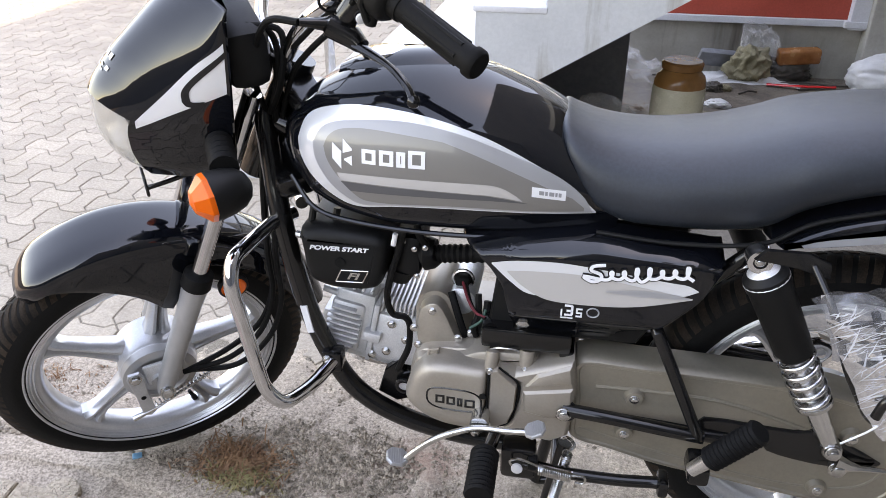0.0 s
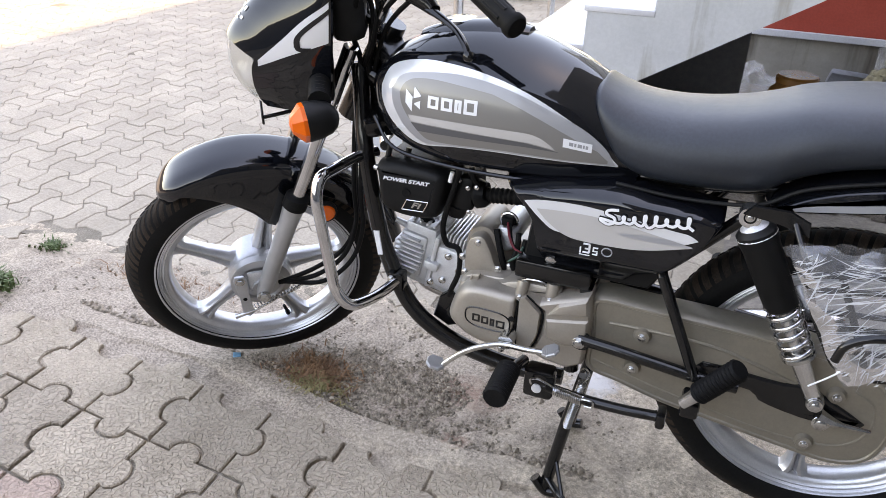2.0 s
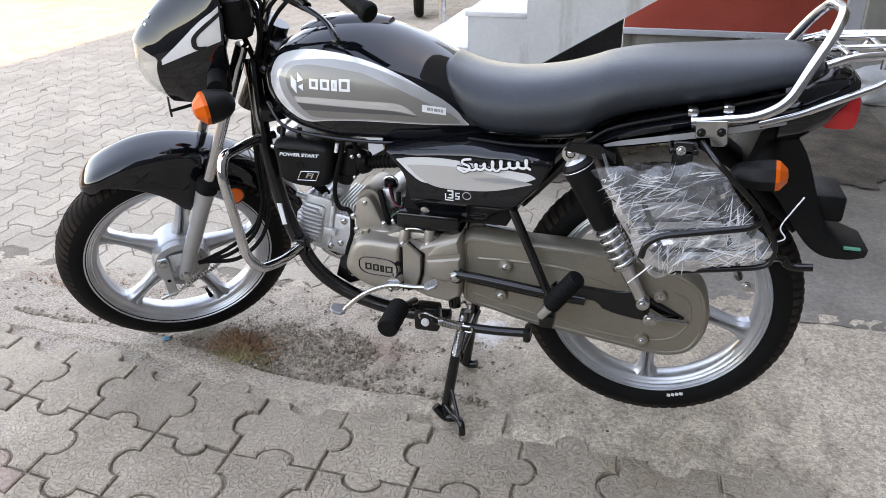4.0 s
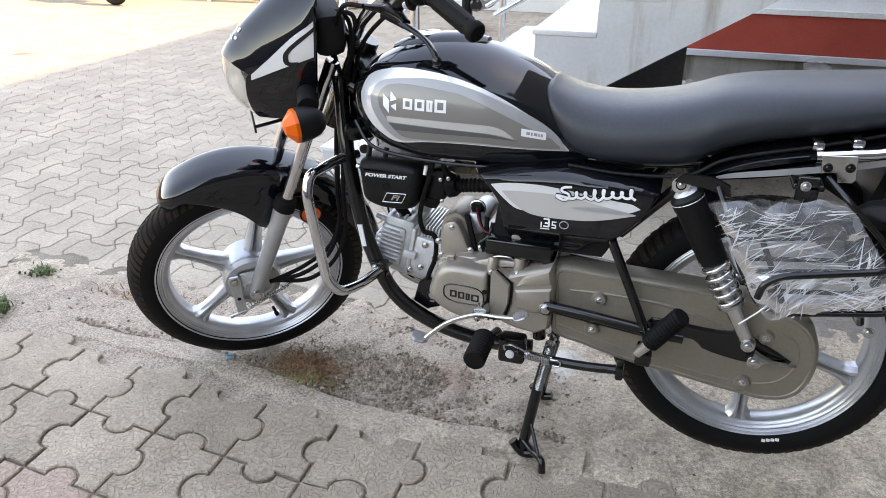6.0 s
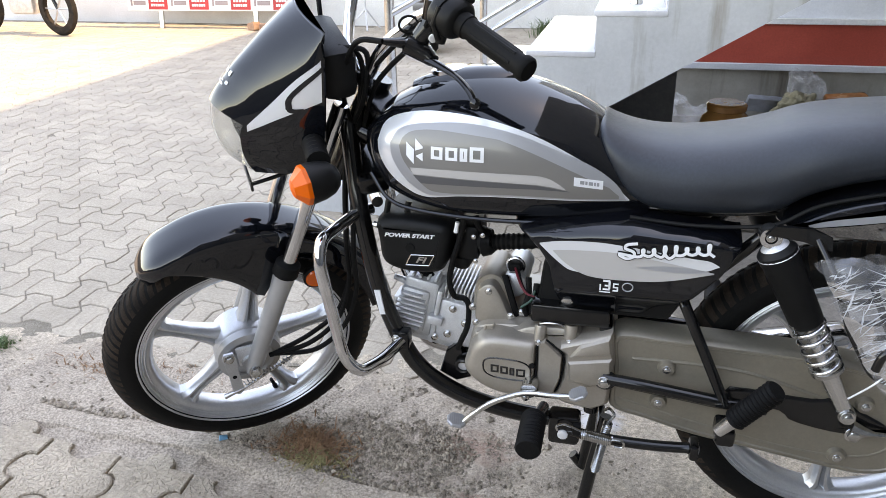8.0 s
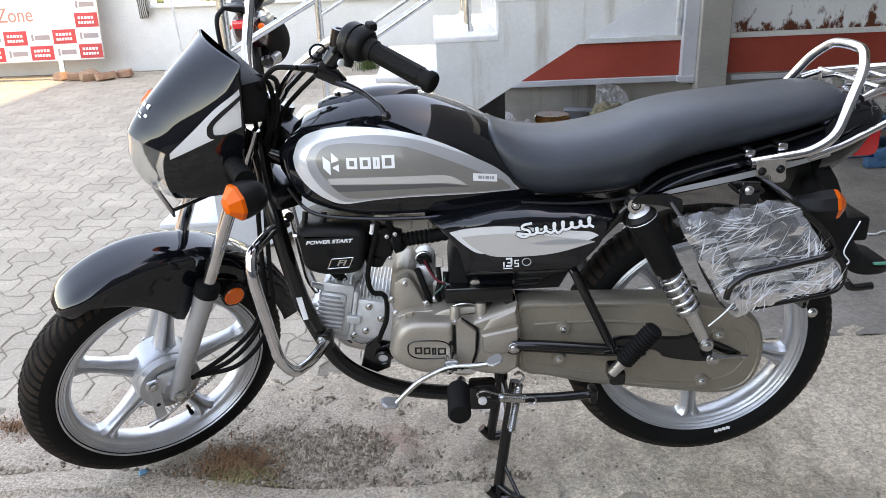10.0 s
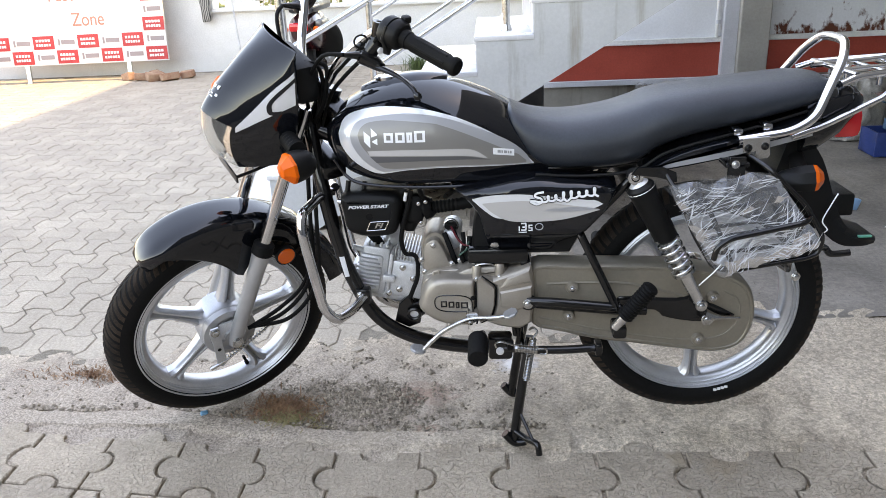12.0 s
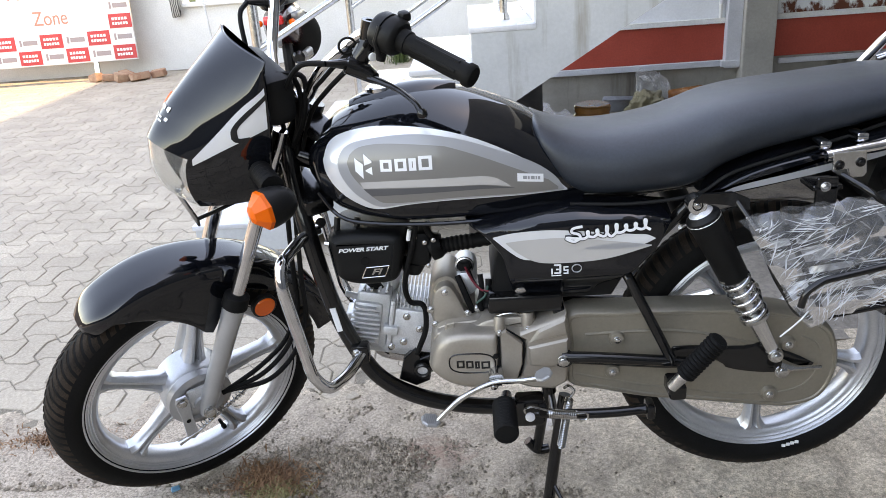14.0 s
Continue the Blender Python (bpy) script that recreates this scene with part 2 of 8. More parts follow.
REDLENS = shader("red_lens", (0.65, 0.015, 0.02), 0.12, coat=0.5)

GLASS = shader("clear_plastic", (0.95, 0.95, 0.95), 0.04)
GLASS.node_tree.nodes["Principled BSDF"].inputs["Transmission Weight"].default_value = 1.0
GLASS.node_tree.nodes["Principled BSDF"].inputs["IOR"].default_value = 1.3
PLASTER = grainy(shader("white_plaster", (0.72, 0.71, 0.68), 0.8), (0.66, 0.65, 0.62), (0.78, 0.77, 0.75), 2.2, fine=0.06, bump=0.25, bump_scale=120)
DIRT = grainy(shader("gritty_dirt", (0.27, 0.235, 0.21), 0.9), (0.194, 0.164, 0.132), (0.369, 0.328, 0.274), 5.0, fine=0.35, bump=0.9, bump_scale=220)
FLOOR = grainy(shader("worn_concrete_floor", (0.31, 0.285, 0.26), 0.8), (0.338, 0.269, 0.198), (0.563, 0.466, 0.355), 3.2, fine=0.34, grit=0.32, bump=0.8, bump_scale=200, rough=(0.6, 0.85))
PAVER = grainy(shader("grey_paving_block", (0.40, 0.38, 0.36), 0.85), (0.338, 0.285, 0.223), (0.429, 0.366, 0.291), 3.5, grit=0.12, fine=0.14, bump=0.35, bump_scale=330, rnd=0.07)
PAVER_N = grainy(shader("worn_lobed_paving_block", (0.36, 0.34, 0.32), 0.85), (0.317, 0.255, 0.190), (0.465, 0.383, 0.296), 4.0, grit=0.12, fine=0.16, bump=0.6, bump_scale=180, rnd=0.15)
PAVER_R = grainy(shader("reddish_lobed_paving_block", (0.40, 0.30, 0.27), 0.85), (0.378, 0.269, 0.215), (0.471, 0.343, 0.274), 4.0, grit=0.12, fine=0.14, bump=0.5, bump_scale=180)
JOINT = grainy(shader("sandy_joint_filling", (0.26, 0.24, 0.21), 0.9), (0.165, 0.139, 0.106), (0.264, 0.226, 0.176), 9.0, fine=0.25, grit=0.3, bump=0.7, bump_scale=260)


def wormy(m, scale, deep):
    """Fine winding grooves of a weathered pressed surface, over the relief that the material has."""
    b = m.node_tree.nodes["Principled BSDF"]
    geo = node(m, "ShaderNodeNewGeometry")
    nz = node(m, "ShaderNodeTexNoise", Scale=scale, Detail=1.0, Roughness=0.4)
    link(m, geo.outputs["Position"], nz.inputs["Vector"])
    sub = node(m, "ShaderNodeMath")
    sub.operation = "SUBTRACT"
    sub.inputs[1].default_value = 0.5
    link(m, nz.outputs[0], sub.inputs[0])
    ab = node(m, "ShaderNodeMath")
    ab.operation = "ABSOLUTE"
    link(m, sub.outputs[0], ab.inputs[0])
    mr = node(m, "ShaderNodeMapRange")
    mr.inputs[1].default_value, mr.inputs[2].default_value = 0.0, 0.06
    link(m, ab.outputs[0], mr.inputs[0])
    bp = node(m, "ShaderNodeBump", Strength=deep, Distance=0.004)
    link(m, mr.outputs[0], bp.inputs["Height"])
    if b.inputs["Normal"].links:
        link(m, b.inputs["Normal"].links[0].from_socket, bp.inputs["Normal"])
    link(m, bp.outputs[0], b.inputs["Normal"])


for m in (PAVER_N, PAVER_R):
    wormy(m, 80.0, 0.8)
REDBAND = grainy(shader("dark_red_paint", (0.30, 0.045, 0.028), 0.6), (0.36, 0.045, 0.026), (0.46, 0.068, 0.042), 3.0, fine=0.08, bump=0.15, bump_scale=150)
GREYWALL = grainy(shader("grey_plaster", (0.40, 0.39, 0.37), 0.8), (0.31, 0.295, 0.265), (0.42, 0.402, 0.366), 2.0, fine=0.05, bump=0.12, bump_scale=70)
BORDER = grainy(shader("pale_blue_grey_paint", (0.52, 0.53, 0.56), 0.6), (0.47, 0.48, 0.51), (0.57, 0.58, 0.61), 4.0, fine=0.05, bump=0.15, bump_scale=150)
MARBLE = grainy(shader("white_marble", (0.75, 0.75, 0.76), 0.25), (0.50, 0.50, 0.52), (0.64, 0.64, 0.65), 2.5, fine=0.03, rough=(0.18, 0.35))


# Dark so that the walls it covers block light and reflect little.
DARKWALL = grainy(shader("light_blocking_render", (0.16, 0.15, 0.14), 0.85), (0.075, 0.078, 0.085), (0.12, 0.124, 0.132), 1.2, fine=0.1)


def streaked(name, lo, hi, stain, along=(1.0, 1.0, 0.12), scale=9.0, width=(0.56, 0.72), splash=None, past=None):
    """Plaster with stains that run down it."""
    m = grainy(shader(name, lo, 0.85), lo, hi, 2.4, fine=0.035, bump=0.14, bump_scale=60)
    b = m.node_tree.nodes["Principled BSDF"]
    old = b.inputs["Base Color"].links[0].from_socket
    geo = node(m, "ShaderNodeNewGeometry")
    mp = node(m, "ShaderNodeMapping")
    mp.inputs["Scale"].default_value = along
    link(m, geo.outputs["Position"], mp.inputs["Vector"])
    n = node(m, "ShaderNodeTexNoise", Scale=scale, Detail=5.0, Roughness=0.6)
    link(m, mp.outputs[0], n.inputs["Vector"])
    mr = node(m, "ShaderNodeMapRange")
    mr.inputs[1].default_value, mr.inputs[2].default_value = width
    link(m, n.outputs[0], mr.inputs[0])
    mix = node(m, "ShaderNodeMix")
    mix.data_type = "RGBA"
    mix.inputs[7].default_value = (*stain, 1)
    link(m, mr.outputs[0], mix.inputs[0])
    if splash:
        sp = node(m, "ShaderNodeSeparateXYZ")
        link(m, geo.outputs["Position"], sp.inputs[0])
        mz = node(m, "ShaderNodeMapRange")
        mz.inputs[1].default_value, mz.inputs[2].default_value = splash
        mz.inputs[3].default_value, mz.inputs[4].default_value = 0.10, -0.20
        link(m, sp.outputs["Z"], mz.inputs[0])
        ad = node(m, "ShaderNodeMath")
        link(m, n.outputs[0], ad.inputs[0])
        link(m, mz.outputs[0], ad.inputs[1])
        link(m, ad.outputs[0], mr.inputs[0])
        if past is not None:
            gate = node(m, "ShaderNodeMapRange")
            gate.inputs[1].default_value, gate.inputs[2].default_value = past, past + 0.03
            link(m, sp.outputs["X"], gate.inputs[0])
            both = node(m, "ShaderNodeMath")
            both.operation = "MULTIPLY"
            link(m, mr.outputs[0], both.inputs[0])
            link(m, gate.outputs[0], both.inputs[1])
            link(m, both.outputs[0], mix.inputs[0])
    link(m, old, mix.inputs[6])
    link(m, mix.outputs[2], b.inputs["Base Color"])
    return m


STAIRSIDE = streaked("stained_white_plaster", (0.42, 0.43, 0.43), (0.53, 0.54, 0.54), (0.23, 0.195, 0.145), width=(0.54, 0.76))
# Stained plaster, its base colour darkened for the shade of the stairs above.
PLINTH = streaked("stained_shaded_plaster", (0.23, 0.215, 0.19), (0.37, 0.348, 0.31), (0.10, 0.085, 0.068), width=(0.50, 0.72))
STAINWALL = streaked("wall_with_rust_stains", (0.72, 0.735, 0.75), (0.80, 0.815, 0.83), (0.13, 0.035, 0.015), (1, 1, 0.6), 11.0, (0.52, 0.60), (0.60, 0.90), 2.5)

# ---- the setting ----
bm = bmesh.new()
bmesh.ops.create_grid(bm, x_segments=40, y_segments=40, size=300)
for v in bm.verts:
    v.co.z = -0.045
setting("ground", bm, DIRT, "dusty bare ground of an open yard", "ground")


def noisy_sheet(x0, x1, y0, y1, step, height, rough, keep=None, scale=6.0):
    nx, ny = int((x1 - x0) / step), int((y1 - y0) / step)
    bm = bmesh.new()
    grid = []
    for i in range(nx + 1):
        row = []
        for j in range(ny + 1):
            x, y = x0 + (x1 - x0) * i / nx, y0 + (y1 - y0) * j / ny
            z = height(x, y) if callable(height) else height
            z += rough * noise.fractal(Vector((x * scale, y * scale, 1.7)), 0.7, 2.0, 5)
            row.append(bm.verts.new((x, y, z)))
        grid.append(row)
    for i in range(nx):
        for j in range(ny):
            if keep is None or keep(*grid[i][j].co.xy):
                bm.faces.new((grid[i][j], grid[i + 1][j], grid[i + 1][j + 1], grid[i][j + 1]))
    return bm


def near_edge(x):
    """Where the lobed paving ends under the motorcycle."""
    return -0.085 + 0.16 * max(0.0, min(1.0, (0.5 - x) / 1.3)) - 0.02 * math.sin(x * 7)


def strip_height(x, y):
    """The dirt lies a little deeper where the grit has gathered."""
    d = ((x - 0.24 - 0.03 * math.sin(y * 31)) / 0.23) ** 2 + ((y - 0.07 - 0.02 * math.sin(x * 23)) / 0.11) ** 2
    under = max(0.0, min(1.0, (near_edge(x) - 0.03 - y) / 0.06))
    yard_side = max(0.0, min(1.0, (y - 0.40 - 0.14 * max(0.0, min(1.0, x + 0.6))) / 0.05)) if x < 1.0 else 0.0
    return -0.004 - 0.014 * math.exp(-d * d) - 0.008 * under - 0.014 * yard_side


def blot(m, centre, radius, colour, strength):
    """An old stain with a ragged outline on a material of the ground."""
    b = m.node_tree.nodes["Principled BSDF"]
    old = b.inputs["Base Color"].links[0].from_socket
    geo = node(m, "ShaderNodeNewGeometry")
    sub = node(m, "ShaderNodeVectorMath")
    sub.operation = "SUBTRACT"
    sub.inputs[1].default_value = (*centre, 0.0)
    link(m, geo.outputs["Position"], sub.inputs[0])
    sc = node(m, "ShaderNodeVectorMath")
    sc.operation = "MULTIPLY"
    sc.inputs[1].default_value = (1 / radius[0], 1 / radius[1], 0.0)
    link(m, sub.outputs[0], sc.inputs[0])
    ln = node(m, "ShaderNodeVectorMath")
    ln.operation = "LENGTH"
    link(m, sc.outputs[0], ln.inputs[0])
    nz = node(m, "ShaderNodeTexNoise", Scale=32.0, Detail=6.0, Roughness=0.7)
    link(m, geo.outputs["Position"], nz.inputs["Vector"])
    ad = node(m, "ShaderNodeMath")
    ad.operation = "MULTIPLY_ADD"
    ad.inputs[1].default_value = 2.2
    link(m, nz.outputs[0], ad.inputs[0])
    link(m, ln.outputs["Value"], ad.inputs[2])
    mr = node(m, "ShaderNodeMapRange")
    mr.inputs[1].default_value, mr.inputs[2].default_value = 1.35, 2.05
    mr.inputs[3].default_value, mr.inputs[4].default_value = strength, 0.0
    link(m, ad.outputs[0], mr.inputs[0])
    mix = node(m, "ShaderNodeMix")
    mix.data_type = "RGBA"
    mix.inputs[7].default_value = (*colour, 1)
    link(m, mr.outputs[0], mix.inputs[0])
    link(m, old, mix.inputs[6])
    link(m, mix.outputs[2], b.inputs["Base Color"])


def dirty(m):
    """Concrete that turns to brown dirt round the front of the motorcycle, with an uneven edge."""
    b = m.node_tree.nodes["Principled BSDF"]
    old = b.inputs["Base Color"].links[0].from_socket
    geo = node(m, "ShaderNodeNewGeometry")
    mp = node(m, "ShaderNodeMapping")
    mp.inputs["Location"].default_value = (-0.05, -0.11, 0)
    sub = node(m, "ShaderNodeVectorMath")
    sub.operation = "SUBTRACT"
    sub.inputs[1].default_value = (-0.30, 0.10, 0.0)
    link(m, geo.outputs["Position"], sub.inputs[0])
    sc = node(m, "ShaderNodeVectorMath")
    sc.operation = "MULTIPLY"
    sc.inputs[1].default_value = (0.72, 2.5, 0.0)
    link(m, sub.outputs[0], sc.inputs[0])
    ln = node(m, "ShaderNodeVectorMath")
    ln.operation = "LENGTH"
    link(m, sc.outputs[0], ln.inputs[0])
    nz = node(m, "ShaderNodeTexNoise", Scale=9.0, Detail=7.0, Roughness=0.7)
    link(m, geo.outputs["Position"], nz.inputs["Vector"])
    ad = node(m, "ShaderNodeMath")
    ad.operation = "MULTIPLY_ADD"
    ad.inputs[1].default_value = 1.5
    link(m, nz.outputs[0], ad.inputs[0])
    link(m, ln.outputs["Value"], ad.inputs[2])
    mr = node(m, "ShaderNodeMapRange")
    mr.inputs[1].default_value, mr.inputs[2].default_value = 1.30, 1.72
    mr.inputs[3].default_value, mr.inputs[4].default_value = 0.9, 0.0
    link(m, ad.outputs[0], mr.inputs[0])
    spk = node(m, "ShaderNodeTexNoise", Scale=160.0, Detail=3.0, Roughness=0.8)
    link(m, geo.outputs["Position"], spk.inputs["Vector"])
    dk = node(m, "ShaderNodeMix")
    dk.data_type = "RGBA"
    dk.inputs[6].default_value, dk.inputs[7].default_value = (0.15, 0.118, 0.088, 1), (0.54, 0.44, 0.35, 1)
    st = node(m, "ShaderNodeMapRange")
    st.inputs[1].default_value, st.inputs[2].default_value = 0.38, 0.62
    link(m, spk.outputs[0], st.inputs[0])
    link(m, st.outputs[0], dk.inputs[0])
    mix = node(m, "ShaderNodeMix")
    mix.data_type = "RGBA"
    link(m, mr.outputs[0], mix.inputs[0])
    link(m, old, mix.inputs[6])
    link(m, dk.outputs[2], mix.inputs[7])
    link(m, mix.outputs[2], b.inputs["Base Color"])
    return m


dirty(FLOOR)
blot(FLOOR, (0.45, 0.14), (0.13, 0.08), (0.27, 0.13, 0.085), 0.55)
blot(FLOOR, (0.47, -0.035), (0.05, 0.035), (0.27, 0.125, 0.08), 0.6)
blot(FLOOR, (0.28, 0.06), (0.40, 0.13), (0.22, 0.155, 0.115), 0.42)
blot(FLOOR, (-0.25, 0.12), (0.40, 0.11), (0.29, 0.225, 0.17), 0.35)
blot(FLOOR, (0.73, 0.31), (0.08, 0.09), (0.66, 0.64, 0.62), 0.9)
blot(PAVER_N, (1.11, -0.18), (0.05, 0.05), (0.30, 0.225, 0.15), 0.6)
blot(PAVER_N, (1.21, -0.21), (0.06, 0.06), (0.30, 0.225, 0.15), 0.6)
setting("concrete_floor", noisy_sheet(-3.0, 1.6, -0.36, 0.75, 0.014, strip_height, 0.009, scale=14.0), FLOOR, "worn grey concrete with gritty brown dirt", "floor", True)
bm = bmesh.new()
rows_ = []
for i in range(181):
    x = -0.75 + 1.60 * i / 180
    y0 = near_edge(x)
    line = []
    for j in range(9):
        t = j / 8
        wob = 0.012 * noise.noise(Vector((x * 9, t * 3, 4.0)))
        line.append(Vector((x, y0 - 0.052 + 0.085 * t + wob, -0.0015 + 0.004 * math.sin(math.pi * t) ** 0.5 * min(1, i / 40) + 0.003 * noise.fractal(Vector((x * 30, t * 4, 8)), 0.7, 2, 4) - (0.012 if t in (0, 1) else 0))))
    rows_.append(line)
skin(bm, rows_, False, False)
setting("cement_edge", bm, FLOOR, "crumbling cement strip along the lobed paving", "kerb", True)
# Smoother concrete; the upper floor's shade is put into its darker colour.
PORCH = grainy(shader("shaded_porch_concrete", (0.28, 0.25, 0.22), 0.8), (0.150, 0.130, 0.108), (0.285, 0.248, 0.208), 2.2, fine=0.16, grit=0.15, bump=0.35, bump_scale=160)
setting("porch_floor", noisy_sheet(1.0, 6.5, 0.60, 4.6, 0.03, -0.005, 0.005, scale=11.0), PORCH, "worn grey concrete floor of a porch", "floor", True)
setting("porch_floor_front", noisy_sheet(1.58, 4.5, -0.36, 0.66, 0.014, -0.006, 0.006, scale=15.0), FLOOR, "worn grey concrete floor before the porch", "floor", True)
# unseen wall added behind the camera: blocks sky and darkens reflections
setting("blocker_south", box((0.6, -6.2, -0.05), (9.0, -5.9, 6.5)), DARKWALL, "unseen dark wall added behind the camera to block light", "wall")

# unseen low walls added to keep the bright horizon out of reflections
bm = box((-12.6, -6.2, -0.05), (-12.3, 7.4, 1.5))
box((-12.3, -6.2, -0.05), (0.58, -5.9, 1.5), 0, bm)
setting("wall_west", bm, DARKWALL, "unseen low dark wall added to hide the horizon from reflections", "wall")
OILY = grainy(shader("dirty_brown_floor", (0.15, 0.12, 0.09), 0.85), (0.07, 0.055, 0.042), (0.20, 0.165, 0.13), 5.0, fine=0.4, grit=0.35, bump=0.8, bump_scale=180)
setting("porch_dirt", noisy_sheet(0.55, 2.36, 1.58, 3.60, 0.03, 0.004, 0.004, lambda x, y: noise.noise(Vector((x * 4, y * 4, 2))) * 0.25 + (y - 1.58) * 0.9 + (2.36 - x) * 0.2 > 0.30, 9.0), OILY, "dirty brown floor under the stairs", "floor", True)
# boundary wall with openings and grilles
bm = box((-9.0, 7.5, -0.05), (-2.62, 7.72, 2.3))
box((-2.62, 7.5, -0.05), (1.6, 7.72, 0.70), 0, bm)
for xa, xb in ((-2.45, -2.12), (-1.05, -0.75), (0.55, 0.8)):
    box((xa, 7.46, 0.70), (xb, 7.76, 2.3), 0, bm)
box((1.6, 7.5, -0.05), (1.85, 7.75, 2.3), 0, bm)
box((-2.62, 7.5, 2.3), (1.85, 7.72, 2.6), 0, bm)
box((-2.62, 7.44, 0.685), (1.6, 7.78, 0.72), 0.006, bm)
setting("wall_north", bm, PLASTER, "white plastered boundary wall with grille openings", "wall")
GREENERY = grainy(shader("sunlit_foliage", (0.10, 0.14, 0.04), 0.8), (0.05, 0.08, 0.02), (0.20, 0.23, 0.08), 4.0, fine=0.4, bump=0.6, bump_scale=30)

# grilles in the openings
for gx0, gx1 in ((-2.12, -1.05), (-0.75, 0.55), (0.8, 1.6)):
    g = base("window_grille", ((gx0 + gx1) / 2, 7.6, 0.72), "dull grey steel bar grille over a low wall", "grille", "grilles of the boundary wall")
    for z in (0.80, 1.5, 2.2):
        part("rail", box((gx0, 7.595, z - 0.012), (gx1, 7.615, z + 0.012)), STEEL, g)
    n = int((gx1 - gx0) / 0.085)
    for k in range(1, n):
        x = gx0 + (gx1 - gx0) * k / n
        part("bar", tube([(x, 7.605, 0.72), (x, 7.605, 2.28)], 0.006, 6), STEEL, g)

# rear building: wall with a red band, pillar, plinth
WY = 3.62
bm = box((0.935, WY, -0.03), (3.02, WY + 0.2, 0.335))
box((3.02, WY, -0.03), (9, WY + 0.2, 0.335), 0, bm)
setting("plinth", bm, PLINTH, "grey plastered plinth below a painted wall", "plinth")
setting("trim_ledge", merge(box((0.925, WY - 0.03, 0.30), (2.20, WY - 0.001, 0.338), 0.004), box((2.575, WY - 0.025, 0.292), (9, WY - 0.001, 0.325), 0.004)), BORDER, "pale painted ledge under the red band", "trim")
setting("red_band", box((0.935, WY + 0.01, 0.336), (9, WY + 0.2, 0.565)), REDBAND, "dark red painted band along the wall", "wall band")
setting("trim_white", box((0.935, WY - 0.006, 0.566), (9, WY + 0.2, 0.60), 0.003), PLASTER, "white strip above the red band", "trim")
bm = box((0.935, WY + 0.012, 0.601), (9, WY + 0.22, 0.905))
edges = [0.935, 2.60, 2.70, 2.96, 3.152, 3.374, 3.57, 3.79, 3.99, 9.0]
for k in range(0, len(edges) - 1, 2):
    box((edges[k], WY + 0.012, 0.905), (edges[k + 1], WY + 0.22, 1.25), 0, bm)
box((0.935, WY + 0.012, 1.25), (9, WY + 0.22, 3.0), 0, bm)
setting("wall_rear", bm, STAINWALL, "off-white wall with reddish stains and small window slots", "wall")
for k in range(1, len(edges) - 1, 2):
    bm = box((edges[k + 1] - 0.035, WY + 0.005, 0.905), (edges[k + 1] + 0.03, WY + 0.2, 1.25), 0.004)
    box((edges[k] - 0.01, WY + 0.005, 0.895), (edges[k + 1], WY + 0.2, 0.91), 0.003, bm)
    setting("window_%d" % (k // 2 + 1), bm, PLASTER, "white reveal of a narrow window slot", "window")
setting("pillar", box((2.319, WY - 0.10, -0.03), (2.514, WY + 0.02, 3.0), 0.006), GREYWALL, "grey plastered square pillar", "pillar")
setting("pillar_border", merge(box((2.225, WY - 0.055, 0.29), (2.318, WY + 0.005, 3.0), 0.004), box((2.20, WY - 0.06, 0.30), (2.318, WY - 0.0, 0.338), 0.004)), BORDER, "pale blue-grey painted border beside a pillar", "trim")
# small things on the wall beside the pillar
pw = base("water_pipe", (2.19, WY - 0.012, 0.60), "thin white water pipe down the wall", "pipe")
part("pipe", tube([(2.19, WY - 0.012, 0.602), (2.19, WY - 0.012, 0.90), (2.205, WY - 0.012, 0.93), (2.205, WY - 0.012, 3.0)], 0.011, 10), PLASTER, pw)
for z in (0.70, 0.92):
    part("clip", tube([(2.195, WY - 0.013, z - 0.012), (2.195, WY - 0.013, z + 0.012)], 0.016, 10), BORDER, pw)
tagged(part("wall_shelf", box((1.96, WY - 0.05, 0.960), (2.175, WY + 0.011, 0.972), 0.003), PLASTER, None), "narrow white shelf on the wall", "shelf")
# unseen: upper floor dimming the porch, and the tall block that throws the shade
setting("ceiling", box((2.35, 0.3, 2.95), (9.0, 8.0, 3.1)), GREYWALL, "plain underside of an upper floor", "ceiling")
setting("wall_upper", box((4.4, -9.0, -0.05), (9.0, 9.0, 11.9)), DARKWALL, "plain side of the building beside the yard", "wall")
setting("wall_inner", box((1.10, WY + 1.6, -0.05), (9, WY + 1.8, 3.0)), GREYWALL, "plain wall inside the building", "wall")

# ---- stairs ----
ST = base("staircase", (0.9, 2.2, 0.0), "stained white plaster staircase with white marble treads", "staircase")
RISE, RUN, SY0, SY1 = 0.1478, 0.2462, 1.59, 2.65
SX0, SZ0 = 0.362 - 4 * RUN, 0.5656 - 4 * RISE
prof = [(SX0, -0.02)]
for k in range(14):
    prof += [(SX0 + k * RUN, SZ0 + (k + 1) * RISE - 0.02), (SX0 + (k + 1) * RUN, SZ0 + (k + 1) * RISE - 0.02)]
top = prof[-1]
prof += [(top[0], top[1] - 0.211), (-0.17, 0.003), (-0.17, -0.02)]
bm = bmesh.new()
a = [bm.verts.new((x, SY0, z)) for x, z in prof]
b = [bm.verts.new((x, SY1, z)) for x, z in prof]
bm.faces.new(a[::-1])
bm.faces.new(b)
for k in range(len(prof)):
    j = (k + 1) % len(prof)
    bm.faces.new((a[k], a[j], b[j], b[k]))
part("flight", bm, STAIRSIDE, ST, "", False)
